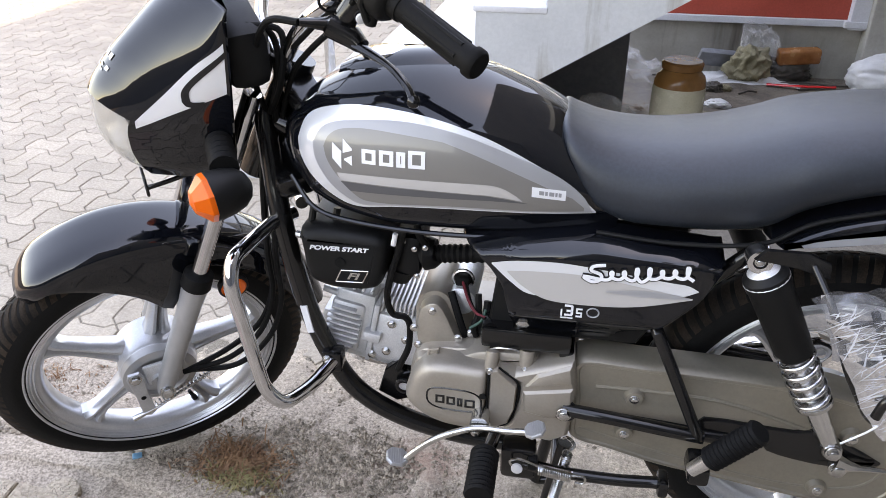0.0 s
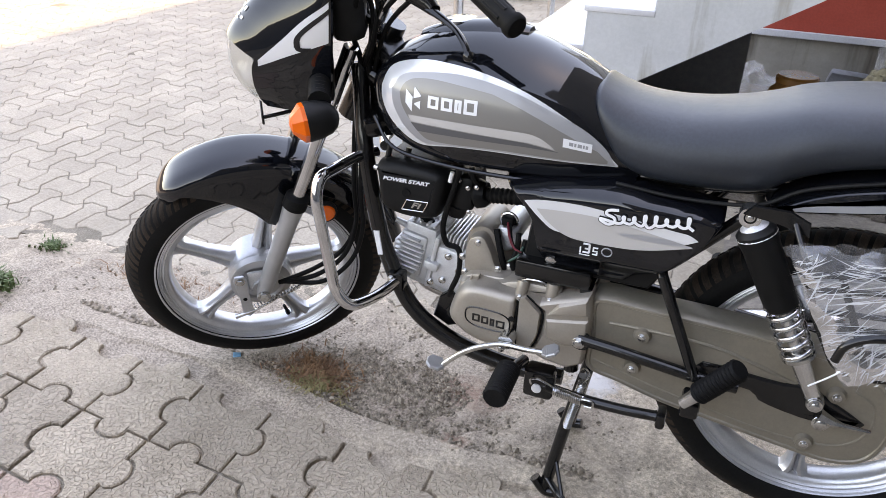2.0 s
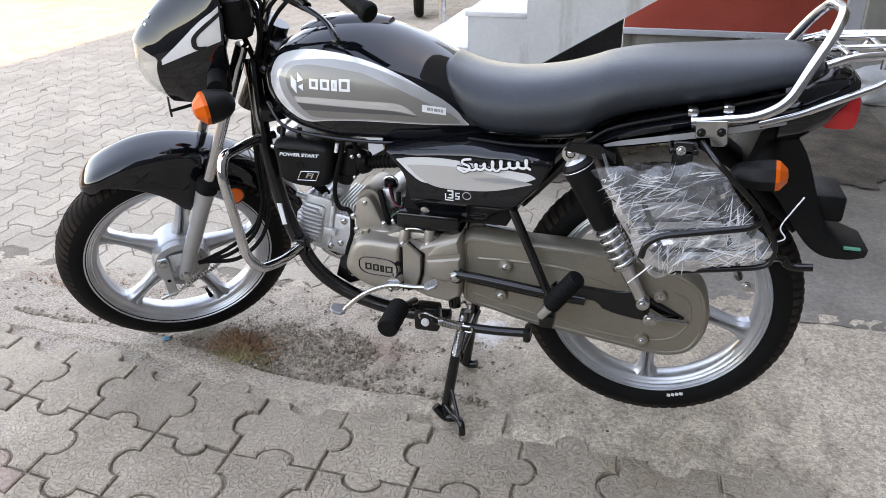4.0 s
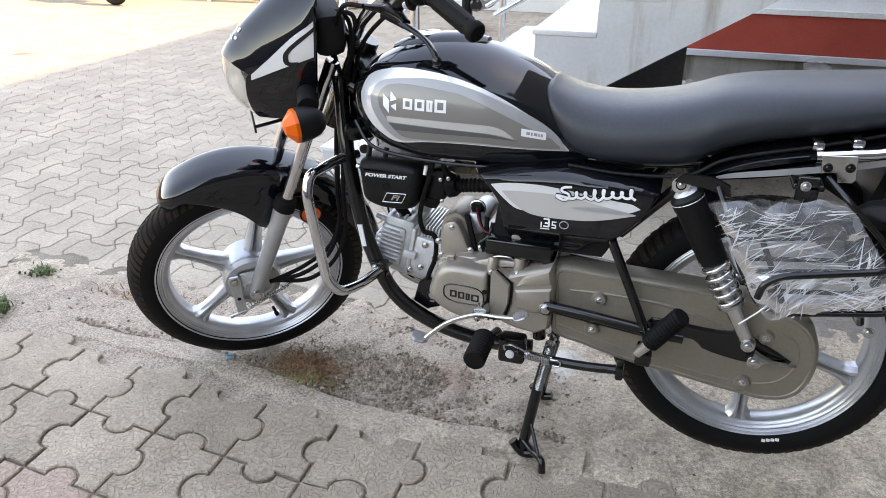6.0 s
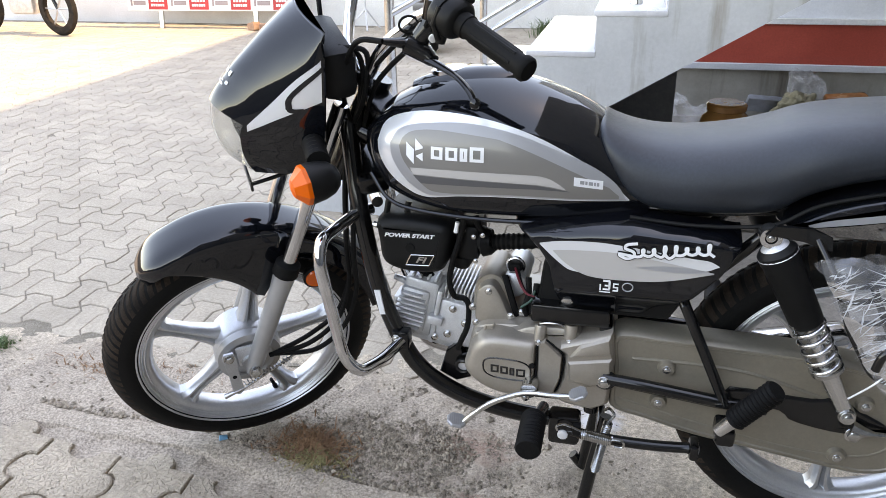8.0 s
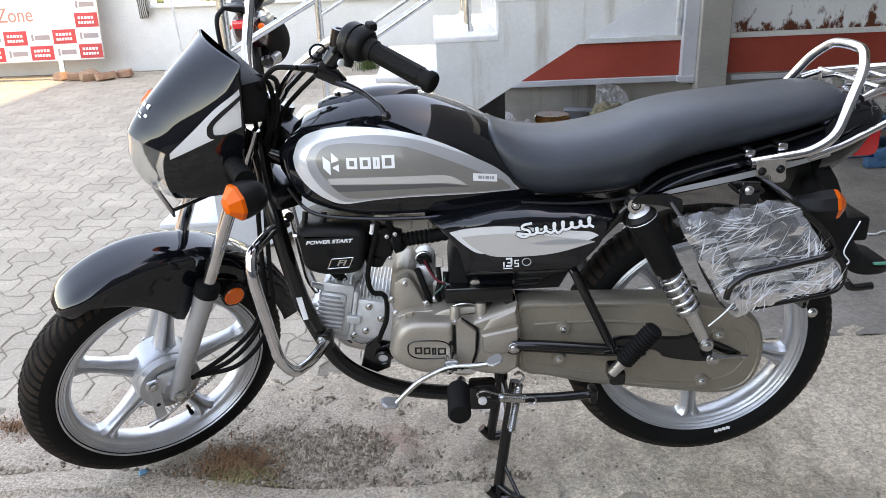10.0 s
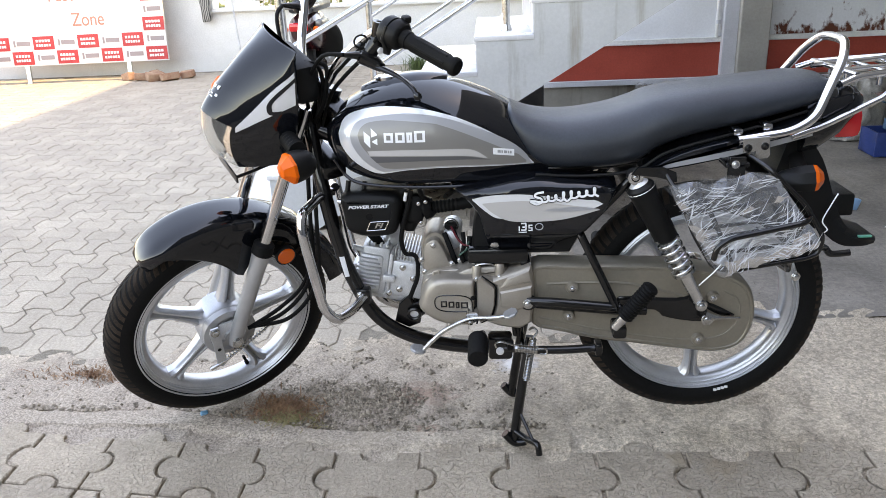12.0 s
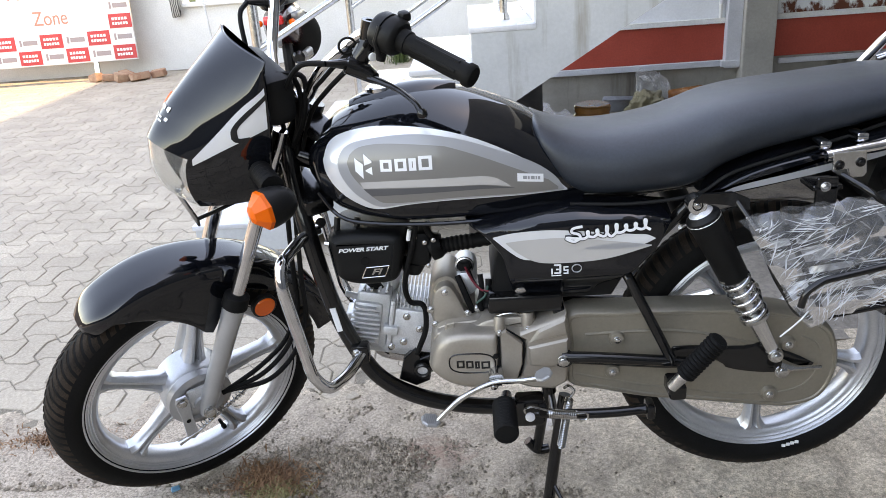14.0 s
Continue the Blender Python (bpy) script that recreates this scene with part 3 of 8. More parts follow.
for k in range(14):
    x, z = SX0 + k * RUN, SZ0 + (k + 1) * RISE
    part("tread", box((x - 0.012, SY0 - 0.004, z - 0.02), (x + RUN, SY1, z + 0.002), 0.004), MARBLE, ST, "white marble tread")
    part("riser", box((x - 0.006, SY0 + 0.03, z - RISE + 0.003), (x - 0.0005, SY1, z - 0.021)), MARBLE, ST, "white marble riser")
RAIL = base("stair_railing", (0.9, 2.5, 0.4), "brushed stainless steel stair railing with round posts", "railing")


def stair_z(x):
    return SZ0 + (math.floor((x - SX0) / RUN) + 1) * RISE


def pipe(name, x0, z0, x1, z1, y, r, reach):
    """A sloping rail through two points, carried on upwards by reach."""
    d = Vector((x1 - x0, 0, z1 - z0))
    a = Vector((x0, y, z0))
    part(name, tube([a, a + d * (1 + reach)], r, 14), STEEL, RAIL)


pipe("rail", 0.10, 0.767, 0.735, 1.147, 1.80, 0.009, 2.2)
pipe("rail", 0.14, 0.731, 0.77, 1.110, 1.80, 0.013, 2.2)
pipe("rail", -0.47, 0.732, 0.321, 1.148, 2.50, 0.019, 2.4)
pipe("rail", 0.014, 0.898, 0.439, 1.143, 2.50, 0.010, 3.6)
pipe("hand_rail", -0.46, 1.025, -0.239, 1.159, 2.50, 0.030, 8.0)
for x, y, zb, zt, r in ((0.742, 1.80, stair_z(0.742), 1.78, 0.016), (1.72, 1.80, stair_z(1.72), 2.35, 0.016), (0.012, 2.50, stair_z(0.012), 1.75, 0.018), (-0.475, 2.50, stair_z(-0.475), 1.20, 0.026), (0.75, 2.50, stair_z(0.75), 1.9, 0.018)):
    part("post", tube([(x, y, zb), (x, y, zt)], r, 14), STEEL, RAIL)
    part("post_foot", lathe([(r * 1.5, 0), (r * 1.5, 0.012), (r * 1.1, 0.03)], (x, y, zb), (0, 0, 1), 14), STEEL, RAIL)
part("post_cap", lathe([(0.026, 0.0), (0.034, 0.012), (0.034, 0.03), (0.022, 0.045), (0.008, 0.052)], (-0.475, 2.50, 1.19), (0, 0, 1), 18), STEEL, RAIL)

# Added dark panel: shuts out light from behind and stands for the shade.
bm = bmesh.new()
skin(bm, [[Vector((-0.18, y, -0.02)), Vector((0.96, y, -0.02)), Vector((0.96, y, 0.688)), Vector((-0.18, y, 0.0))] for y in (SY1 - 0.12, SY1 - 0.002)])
setting("wall_under_stairs", bm, DARKWALL, "added dark panel that keeps the space under the stairs dim", "wall")

# ---- sign board ----
SIGNW = grainy(shader("white_flex_banner", (0.80, 0.79, 0.78), 0.45), (0.76, 0.75, 0.74), (0.83, 0.82, 0.81), 2.0)
SIGNR = shader("red_print", (0.55, 0.03, 0.03), 0.45)
SIGNG = shader("grey_print", (0.30, 0.24, 0.24), 0.45)
SIGNT = shader("faded_red_brown_print", (0.50, 0.20, 0.13), 0.45)
SIGN = base("sign_board", (-3.9, 7.1, 0.0), "white and red printed banner board leaning on the wall", "sign board")
sm = Matrix.Translation((-3.08, 7.08, 0.20)) @ Euler((radians(-7), 0, radians(3))).to_matrix().to_4x4()
part("board", turned(box((-2.1, 0.0, 0.0), (0.0, 0.03, 1.75), 0.004), sm), SIGNW, SIGN)
part("leg", turned(box((-0.5, 0.0, -0.2), (-0.45, 0.03, 0.0)), sm), STEEL, SIGN)
part("leg", turned(box((-1.7, 0.0, -0.2), (-1.65, 0.03, 0.0)), sm), STEEL, SIGN)
for i in range(8):
    for j in range(10):
        if i and j > 1:
            continue
        x, z = -0.262 * (i + 1) + 0.012, 0.164 * j + 0.014
        if (i + j) % 2:
            part("bar", turned(box((x + 0.030, -0.004, z + 0.040), (x + 0.052, -0.0015, z + 0.110)), sm), SIGNG, SIGN)
            part("bar", turned(box((x + 0.068, -0.004, z + 0.050), (x + 0.225, -0.0015, z + 0.098)), sm), SIGNG, SIGN)
            continue
        part("red_block", turned(box((x, -0.003, z), (x + 0.245, -0.001, z + 0.150)), sm), SIGNR, SIGN)
        for q, n in ((0.035, 6), (0.085, 5)):
            for k in range(n):
                part("bar", turned(box((x + 0.035 + 0.175 * k / n, -0.006, z + q), (x + 0.035 + 0.175 * (k + 0.72) / n, -0.0035, z + q + 0.028)), sm), SIGNW, SIGN)


def lettering(body, size, mat, matrix, parent, name="lettering", spacing=1.0, depth=0.0008, shear=0.0, bend=None, bold=0.0):
    """Writing in the built-in font, laid at a matrix; x along the line, y up, z towards the reader."""
    cu = bpy.data.curves.new("t", "FONT")
    cu.body, cu.size, cu.space_character, cu.extrude, cu.shear, cu.offset = body, size, spacing, depth, shear, bold
    cu.align_x, cu.align_y = "CENTER", "CENTER"
    tmp = new("t", cu)
    dg = bpy.context.evaluated_depsgraph_get()
    me = bpy.data.meshes.new_from_object(tmp.evaluated_get(dg))
    bpy.data.objects.remove(tmp)
    bm = bmesh.new()
    bm.from_mesh(me)
    bpy.data.meshes.remove(me)
    turned(bm, matrix)
    if bend:
        for v in bm.verts:
            v.co.y += bend(v.co.x, v.co.z)
    return part(name, bm, mat, parent, "", False)


face = Matrix.Rotation(radians(90), 4, "X")
lettering("Test Ride", 0.215, SIGNT, sm @ Matrix.Translation((-0.98, -0.004, 0.77)) @ Matrix.Scale(0.88, 4, (1, 0, 0)) @ face, SIGN)
lettering("Zone", 0.215, SIGNT, sm @ Matrix.Translation((-0.88, -0.004, 0.49)) @ Matrix.Scale(0.82, 4, (1, 0, 0)) @ face, SIGN)
part("wordmark_bar", turned(box((-1.45, -0.004, 1.12), (-0.45, -0.001, 1.34), 0.0), sm), SIGNR, SIGN, "red brand name drawn as a bar")

BRICK = grainy(shader("broken_brick", (0.36, 0.17, 0.10), 0.9), (0.28, 0.12, 0.07), (0.46, 0.30, 0.20), 9.0, fine=0.2, bump=0.6, bump_scale=90)
random.seed(5)
for k, (x, y, s) in enumerate(((-3.36, 6.92, 0.8), (-3.18, 6.86, 0.9), (-3.00, 6.84, 0.9), (-3.22, 7.02, 0.8), (-2.86, 7.00, 0.7), (-3.55, 6.98, 0.6))):
    bm = box((-0.11 * s, -0.055, -0.04), (0.11 * s, 0.055, 0.04), 0.012)
    for v in bm.verts:
        v.co += 0.02 * noise.noise_vector(v.co * 14 + Vector((k, k, k)))
    turned(bm, pose(x, y, 0.04, random.uniform(-14, 14), random.uniform(-14, 14), random.uniform(-50, 50)))
    tagged(part("brick", bm, BRICK, None, ""), "broken reddish brick lying on the paving", "brick", "bricks at the foot of the board")

DECAL_S = shader("decal_soft_silver", (0.60, 0.585, 0.565), 0.25, 0.4, 0.5)
# ---- the motorcycle ----
BIKE = base("motorcycle", (0.6, 0, 0), "new black and silver commuter motorcycle on its centre stand", "motorcycle")
REAR = Vector((1.168, 0, 0.359))
GUARD = Vector((1.187, 0, 0.338))
# steering: everything in front is built straight ahead and then turned to the left lock
TURN, RAKE = radians(39), radians(26.5)
HEAD = Vector((-0.006, 0.055, 0.290))
SAX = Vector((math.sin(RAKE), 0, math.cos(RAKE)))
STEER = Matrix.Translation(HEAD) @ Matrix.Rotation(TURN, 4, SAX) @ Matrix.Translation(-Vector((HEAD.x, 0, HEAD.z)))
FRONT = Vector((-0.072, 0.026, 0.303))
FDIR = Vector((math.sin(radians(22.5)), 0, math.cos(radians(22.5))))


def fpart(name, bm, mat, parent=None, label="", smooth=True, angle=40):
    return part(name, turned(bm, STEER), mat, parent or BIKE, label, smooth, angle)


def wheel(name, c, m, phase, width, ro, k0):
    """An alloy wheel in the x-z plane round c; m turns it into its place."""
    w = width
    half = [(0.2355, -0.035), (0.2345, -0.0385), (0.2315, -0.0390), (0.2300, -0.0365), (0.2285, -0.0350), (0.2260, -0.0362), (0.2245, -0.0345), (0.2230, -0.0320), (0.2205, -0.0332), (0.2190, -0.0315), (0.2170, -0.0290), (0.2145, -0.0300), (0.2125, -0.0270), (0.208, -0.0255), (0.205, -0.024), (0.1995, -0.019), (0.197, -0.008)]
    half = [(r * k0, y) for r, y in half]
    prof = half + [(r, -y) for r, y in half[::-1]] + [(0.222 * k0, 0.028), (0.217 * k0, 0.0), (0.222 * k0, -0.028)]
    bm = lathe(prof, c, (0, 1, 0), 72, None, True)
    rim = part(name, turned(bm, m), SILVER, BIKE, "silver five-spoke alloy wheel rim")
    for k in range(5):
        a = phase + k * 2 * math.pi / 5
        bm = bmesh.new()
        d, t = Vector((math.cos(a), 0, math.sin(a))), Vector((-math.sin(a), 0, math.cos(a)))
        rings = []
        for r, hw, y in ((0.050, 0.030, 0.026), (0.085, 0.0205, 0.023), (0.13, 0.0150, 0.019), (0.168, 0.0150, 0.018), (0.186, 0.019, 0.020), (0.195, 0.026, 0.021), (0.202, 0.036, 0.021)):
            ring = []
            for u, v in ((-1, -0.55), (-0.55, -1), (-0.28, -1), (0, -0.45), (0.28, -1), (0.55, -1), (1, -0.55), (1, 0.55), (0.55, 1), (0.28, 1), (0, 0.45), (-0.28, 1), (-0.55, 1), (-1, 0.55)):
                ring.append(c + d * r * (k0 if r > 0.1 else 1) + t * hw * u + Vector((0, y * v, 0)))
            rings.append(ring)
        skin(bm, rings)
        part("spoke", turned(bm, m), SILVER, rim)
    part("hub", turned(lathe([(0.025, -0.060), (0.062, -0.056), (0.070, -0.048), (0.074, -0.038), (0.074, 0.03), (0.06, 0.045), (0.03, 0.06)], c, (0, 1, 0), 40), m), SILVER, rim)
    r0 = 0.231 * k0
    # tyre with a ribbed crown
    cr = []
    for k in range(25):
        a = math.pi * (k / 24)
        cr.append((r0 + (ro - r0) * math.sin(a) ** 0.75 if 0 < k < 24 else r0 - 0.004, -w * math.cos(a) ** 1 if abs(math.cos(a)) > 1e-6 else 0))
    prof = [(r, y * (1.0 if r > r0 + 0.004 else 0.8)) for r, y in cr]
    part("tyre", turned(lathe(prof, c, (0, 1, 0), 96, None, True), m), RUBBER, rim, "black road tyre")
    # tread blocks: slanted bars across the crown
    bm = bmesh.new()
    n = 84
    for k in range(n):
        for side in (-1, 1):
            row = []
            for q in range(6):
                u = 0.10 + 0.80 * q / 5
                a0 = 2 * math.pi * (k + (2.3 if name == "front_wheel" else 0.6) * u ** 0.8 + (0.5 if side > 0 else 0)) / n
                y = side * w * 0.98 * u
                r = r0 + (ro - r0) * max(0.0, 1 - (abs(y) / w) ** 2) ** 0.375
                wa = 2 * math.pi / n * 0.36
                row.append([(a0 - wa, y, r - 0.001), (a0 - wa * 0.8, y, r + 0.0013), (a0 + wa * 0.8, y, r + 0.0013), (a0 + wa, y, r - 0.001)])
            rings = [[c + Vector((rr * math.cos(a), y, rr * math.sin(a))) for a, y, rr in ring] for ring in row]
            skin(bm, rings)
    part("tread", turned(bm, m), TREAD, rim, "dusty tread bars of a new tyre")
    a = -1.35
    d = Vector((math.cos(a), 0, math.sin(a)))
    if name == "front_wheel":
        p = c + d * 0.199 * k0
        part("valve", turned(tube([p, p - d * 0.012, p - d * 0.013, p - d * 0.036], [0.006, 0.006, 0.0045, 0.004], 10), m), RUBBER, rim, "black rubber tyre valve")
    return rim


wheel("front_wheel", FRONT, STEER, radians(76), 0.044, 0.301, 1.02)
rw = wheel("rear_wheel", REAR, Matrix.Identity(4), radians(126), 0.046, 0.306, 1.065)
for k in range(4):
    part("tyre_mark", box((1.221 + 0.009 * k, -0.0475, 0.115 + 0.0028 * k), (1.2285 + 0.009 * k, -0.0445, 0.121 + 0.0028 * k)), WHITE, rw, "small white marking on the tyre wall", False)

# front drum plate, brake arm, axle
plate = fpart("brake_plate", lathe([(0.072, -0.045), (0.070, -0.062), (0.055, -0.066), (0.050, -0.060), (0.022, -0.064), (0.020, -0.082)], FRONT, (0, 1, 0), 40), ALLOY, None, "cast drum brake plate")
cam_p = FRONT + Vector((-0.044, -0.074, 0.040))
arm = [(cam_p.x + a, cam_p.z + b) for a, b in ((-0.010, 0.014), (0.010, 0.014), (0.015, 0.0), (0.013, -0.05), (0.016, -0.112), (0.004, -0.122), (-0.010, -0.114), (-0.010, -0.05), (-0.015, 0.0))]
fpart("brake_arm", panel(arm, [(0, cam_p.y - 0.010), (0, cam_p.y - 0.015), (0.001, cam_p.y - 0.016)]), SILVER, plate, "flat steel brake arm")
fpart("arm_hole", lathe([(0.005, 0), (0.005, 0.001), (0.002, 0.001)], cam_p + Vector((0.002, -0.016, -0.06)), (0, -1, 0), 12), RUBBER, plate)
fpart("torque_plate", box(FRONT + Vector((-0.028, -0.074, -0.012)), FRONT + Vector((0.028, -0.066, 0.046)), 0.006), CAST, plate)
fpart("axle_nut", bolt(FRONT + Vector((0.004, -0.105, 0.0)), (0, -1, 0), 0.010), STEEL, plate)
fpart("cam_nut", bolt(cam_p + Vector((0, -0.015, 0)), (0, -1, 0), 0.009), STEEL, plate)
fpart("brake_spring", spring(cam_p + Vector((0.02, -0.012, -0.095)), cam_p + Vector((0.13, -0.02, -0.04)), 0.006, 0.0013, 14), STEEL, plate)
fpart("adjuster", tube([cam_p + Vector((-0.03, -0.014, -0.118)), cam_p + Vector((0.02, -0.014, -0.105)), cam_p + Vector((0.14, -0.02, -0.035))], [0.006, 0.003, 0.003], 8), STEEL, plate)

# fork legs
for side in (-1, 1):
    c = FRONT + Vector((0.004, side * 0.088, -0.004))
    fork = fpart("fork_leg", tube([c - FDIR * 0.02, c + FDIR * 0.0, c + FDIR * 0.03, c + FDIR * 0.22, c + FDIR * 0.27], [0.012, 0.017, 0.019, 0.021, 0.024], 18), ALLOY, None, "grey painted fork slider")
    fpart("stanchion", tube([c + FDIR * 0.27, c + FDIR * 0.66], 0.0145, 18), CHROME, fork, "steel fork tube")
    fpart("dust_seal", tube([c + FDIR * 0.262, c + FDIR * 0.268, c + FDIR * 0.295, c + FDIR * 0.30], [0.020, 0.027, 0.026, 0.018], 18), RUBBER, fork, "black rubber dust seal")
    fpart("axle_clamp", bolt(c + Vector((0, side * 0.018, 0)), (0, side, 0), 0.011), STEEL, fork)

# front mudguard: a curved shell round the tyre
bm = bmesh.new()
rings = []
N = 64
SKIRT = ((122, 0.318), (112, 0.314), (104, 0.286), (94, 0.252), (86, 0.224), (77, 0.190), (71, 0.184), (69.5, 0.205), (68.5, 0.262), (60, 0.290), (45, 0.298), (10, 0.300))
for k in range(N + 1):
    t = k / N
    deg = 122 - t * 112
    a = radians(deg)
    tip = max(0.0, 1 - t / 0.10)
    R0 = 0.340 + 0.014 * math.sin(math.pi / 2 * min(1, t * 3)) - 0.012 * tip ** 2
    low = next(r0 + (r1 - r0) * (d0 - deg) / (d0 - d1) for (d0, r0), (d1, r1) in zip(SKIRT, SKIRT[1:]) if deg >= d1 - 1e-6)
    wid = 0.066 * (0.86 + 0.14 * math.sin(math.pi * min(1.0, t * 1.6 + 0.1))) * (1 - 0.42 * tip ** 2)
    outer, inner = [], []
    for q in range(17):
        u = -1 + 2 * q / 16
        if abs(u) < 0.7:
            f = u / 0.7
            rr, y = R0 - (0.028 - 0.016 * tip) * abs(f) ** 2.8, wid * math.sin(f * math.pi / 2)
        else:
            f = (abs(u) - 0.7) / 0.3
            rr, y = (R0 - 0.028 + 0.016 * tip) * (1 - f) + min(low, R0 - 0.03) * f, math.copysign(wid * (1 + 0.04 * f), u)
        outer.append(FRONT + Vector((rr * math.cos(a), y, rr * math.sin(a))))
        inner.append(FRONT + Vector(((rr - 0.003) * math.cos(a), y * 0.965, (rr - 0.003) * math.sin(a))))
    rings.append(outer + inner[::-1])
skin(bm, rings)
fpart("front_mudguard", bm, BLACK, None, "glossy black front mudguard", True, 60)

# lower reflector discs
for side in (-1, 1):
    p = Vector((0.097, 0.026 + side * 0.078, 0.511))
    r = fpart("reflector", lathe([(0.023, 0), (0.023, 0.010), (0.020, 0.013)], p, (0, side, 0), 24), AMBER, None, "round dark amber reflector")
    fpart("housing", lathe([(0.0235, -0.004), (0.0275, -0.002), (0.0275, 0.008), (0.0240, 0.010)], p, (0, side, 0), 24), PLASTIC, r, "black plastic surround")

# headlamp cowl
LEVELS = [  # crease z, crease x, half width, bulge, rear edge x, y, z
    (0.795, 0.016, 0.048, 0.014, 0.110, 0.092, 0.800),
    (0.825, 0.004, 0.058, 0.030, 0.130, 0.106, 0.825),
    (0.865, -0.001, 0.064, 0.038, 0.136, 0.114, 0.862),
    (0.908, 0.008, 0.067, 0.042, 0.140, 0.118, 0.905),
    (0.960, 0.056, 0.074, 0.043, 0.145, 0.117, 0.955),
    (1.010, 0.105, 0.082, 0.036, 0.150, 0.109, 1.004),
    (1.045, 0.140, 0.088, 0.027, 0.155, 0.098, 1.040),
    (1.062, 0.157, 0.091, 0.020, 0.160, 0.0925, 1.060)]
FINE = []
for j in range(7):
    for k in range(5):
        FINE.append(tuple(v for v in curve([Vector(r[:3]) for r in LEVELS], 5)[j * 5 + k]) + tuple(LEVELS[j][i] + (LEVELS[j + 1][i] - LEVELS[j][i]) * k / 5 for i in (3, 4, 5, 6)))
FINE.append(LEVELS[-1])


def cowl_line(z, x, w, bulge, rx, ry, rz, thick=0.0):
    """One ring of the cowl: near rear edge, crease, front, far crease, far rear edge."""
    side = []
    for k in range(6):
        f = k / 6
        side.append(Vector((rx + (x - rx) * f + thick, -(ry + (w - ry) * f + 0.006 * math.sin(math.pi * f)) + thick, rz + (z - rz) * f)))
    front = []
    for k in range(13):
        f = -1 + 2 * k / 12
        g = 1 - f * f
        front.append(Vector((x - bulge * g + thick, f * (w - thick), z + (0.55 * bulge * g if z > 0.9 else 0.0))))
    return side + front + [Vector((p.x, -p.y, p.z)) for p in side[::-1]]


outer = [cowl_line(*r) for r in FINE]
inner = [cowl_line(*r, thick=0.0035) for r in FINE]
SPLIT = 15


def shell(rows, lo, hi):
    return skin(bmesh.new(), [outer[j][lo:hi] + inner[j][lo:hi][::-1] for j in rows])


cowl = fpart("headlamp_cowl", shell(range(SPLIT, len(outer)), 0, 25), BLACK, None, "glossy black headlamp cowl with silver side flash", True, 30)
fpart("cowl_cheek", shell(range(0, SPLIT + 1), 0, 7), BLACK, cowl, "", True, 40)
fpart("cowl_cheek", shell(range(0, SPLIT + 1), 18, 25), BLACK, cowl, "", True, 40)
LENS = shader("headlamp_lens", (0.9, 0.9, 0.88), 0.05)
LENS.node_tree.nodes["Principled BSDF"].inputs["Transmission Weight"].default_value = 0.94
fpart("headlamp", shell(range(0, SPLIT + 1), 6, 19), LENS, cowl, "clear headlamp lens", True, 50)
fpart("reflector_bowl", lathe([(0.02, 0.0), (0.040, -0.014), (0.056, -0.04)], (0.06, 0, 0.855), (1, 0, -0.15), 24), CHROME, cowl, "bright headlamp reflector")
fpart("lamp_body", box((0.066, -0.085, 0.80), (0.150, 0.085, 0.93), 0.02), PLASTIC, cowl)


def cheek(x, z):
    """The near cheek of the cowl: y at (x, z)."""
    for a, b in zip(LEVELS, LEVELS[1:]):
        if z <= b[0]:
            t = max(0.0, (z - a[0]) / (b[0] - a[0]))
            cz = [a[i] + (b[i] - a[i]) * t for i in range(7)]
            f = min(1.0, max(0.0, (cz[4] - x) / (cz[4] - cz[1])))
            return -(cz[5] + (cz[2] - cz[5]) * f + 0.006 * math.sin(math.pi * f))
    return -0.09


for sd in (-1, 1):
    for nm, up, low, mat, lift in (("flash", ((0.014, 0.908), (0.055, 0.944), (0.105, 0.990), (0.148, 1.022)), ((0.013, 0.896), (0.045, 0.912), (0.085, 0.930), (0.140, 0.952)), DECAL_L, 0.0012),
                                   ("flash_line", ((0.147, 1.012), (0.108, 0.982), (0.084, 0.958), (0.080, 0.940)), ((0.146, 1.003), (0.111, 0.975), (0.093, 0.957), (0.091, 0.941)), BLACK, 0.0022),
                                   ("flash_line", ((0.080, 0.942), (0.084, 0.935), (0.093, 0.933), (0.103, 0.935)), ((0.091, 0.942), (0.094, 0.941), (0.099, 0.941), (0.110, 0.942)), BLACK, 0.0024)):
        bm = panel_fn((resample(up, 24), resample(low, 24)), cheek, lift, None, 8)
        if sd > 0:
            for v in bm.verts:
                v.co.y *= -1
        fpart(nm, bm, mat, cowl)


def on_cowl(s, f):
    """A point on the front of the cowl: s rows up, f across from -1 to 1."""
    j, k = int(s), int((f + 1) * 6)
    u, v = s - j, (f + 1) * 6 - k
    p = outer[j][6 + k].lerp(outer[j][7 + k], v).lerp(outer[j + 1][6 + k].lerp(outer[j + 1][7 + k], v), u)
    return p + Vector((-0.0009, 0, 0.0009))


for s0, s1, f0, f1 in ((19.2, 19.9, -0.36, -0.30), (19.3, 19.8, -0.28, -0.24), (19.2, 19.7, -0.16, -0.11), (19.2, 19.7, -0.06, -0.01), (19.2, 19.7, 0.04, 0.09), (19.2, 19.7, 0.14, 0.19), (18.2, 18.6, -0.46, -0.36), (17.8, 18.0, -0.32, -0.16), (18.2, 18.4, -0.24, -0.10), (17.8, 18.0, -0.06, 0.10), (18.1, 18.3, 0.04, 0.26), (17.9, 18.1, 0.28, 0.38)):
    f0, f1 = f0 + 0.17, f1 + 0.17
    bm = bmesh.new()
    skin(bm, [[on_cowl(s0 + (s1 - s0) * i / 3, f0 + (f1 - f0) * k / 4) for k in range(5)] for i in range(4)], False, False)
    fpart("maker_name_bar", bm, WHITE, cowl)
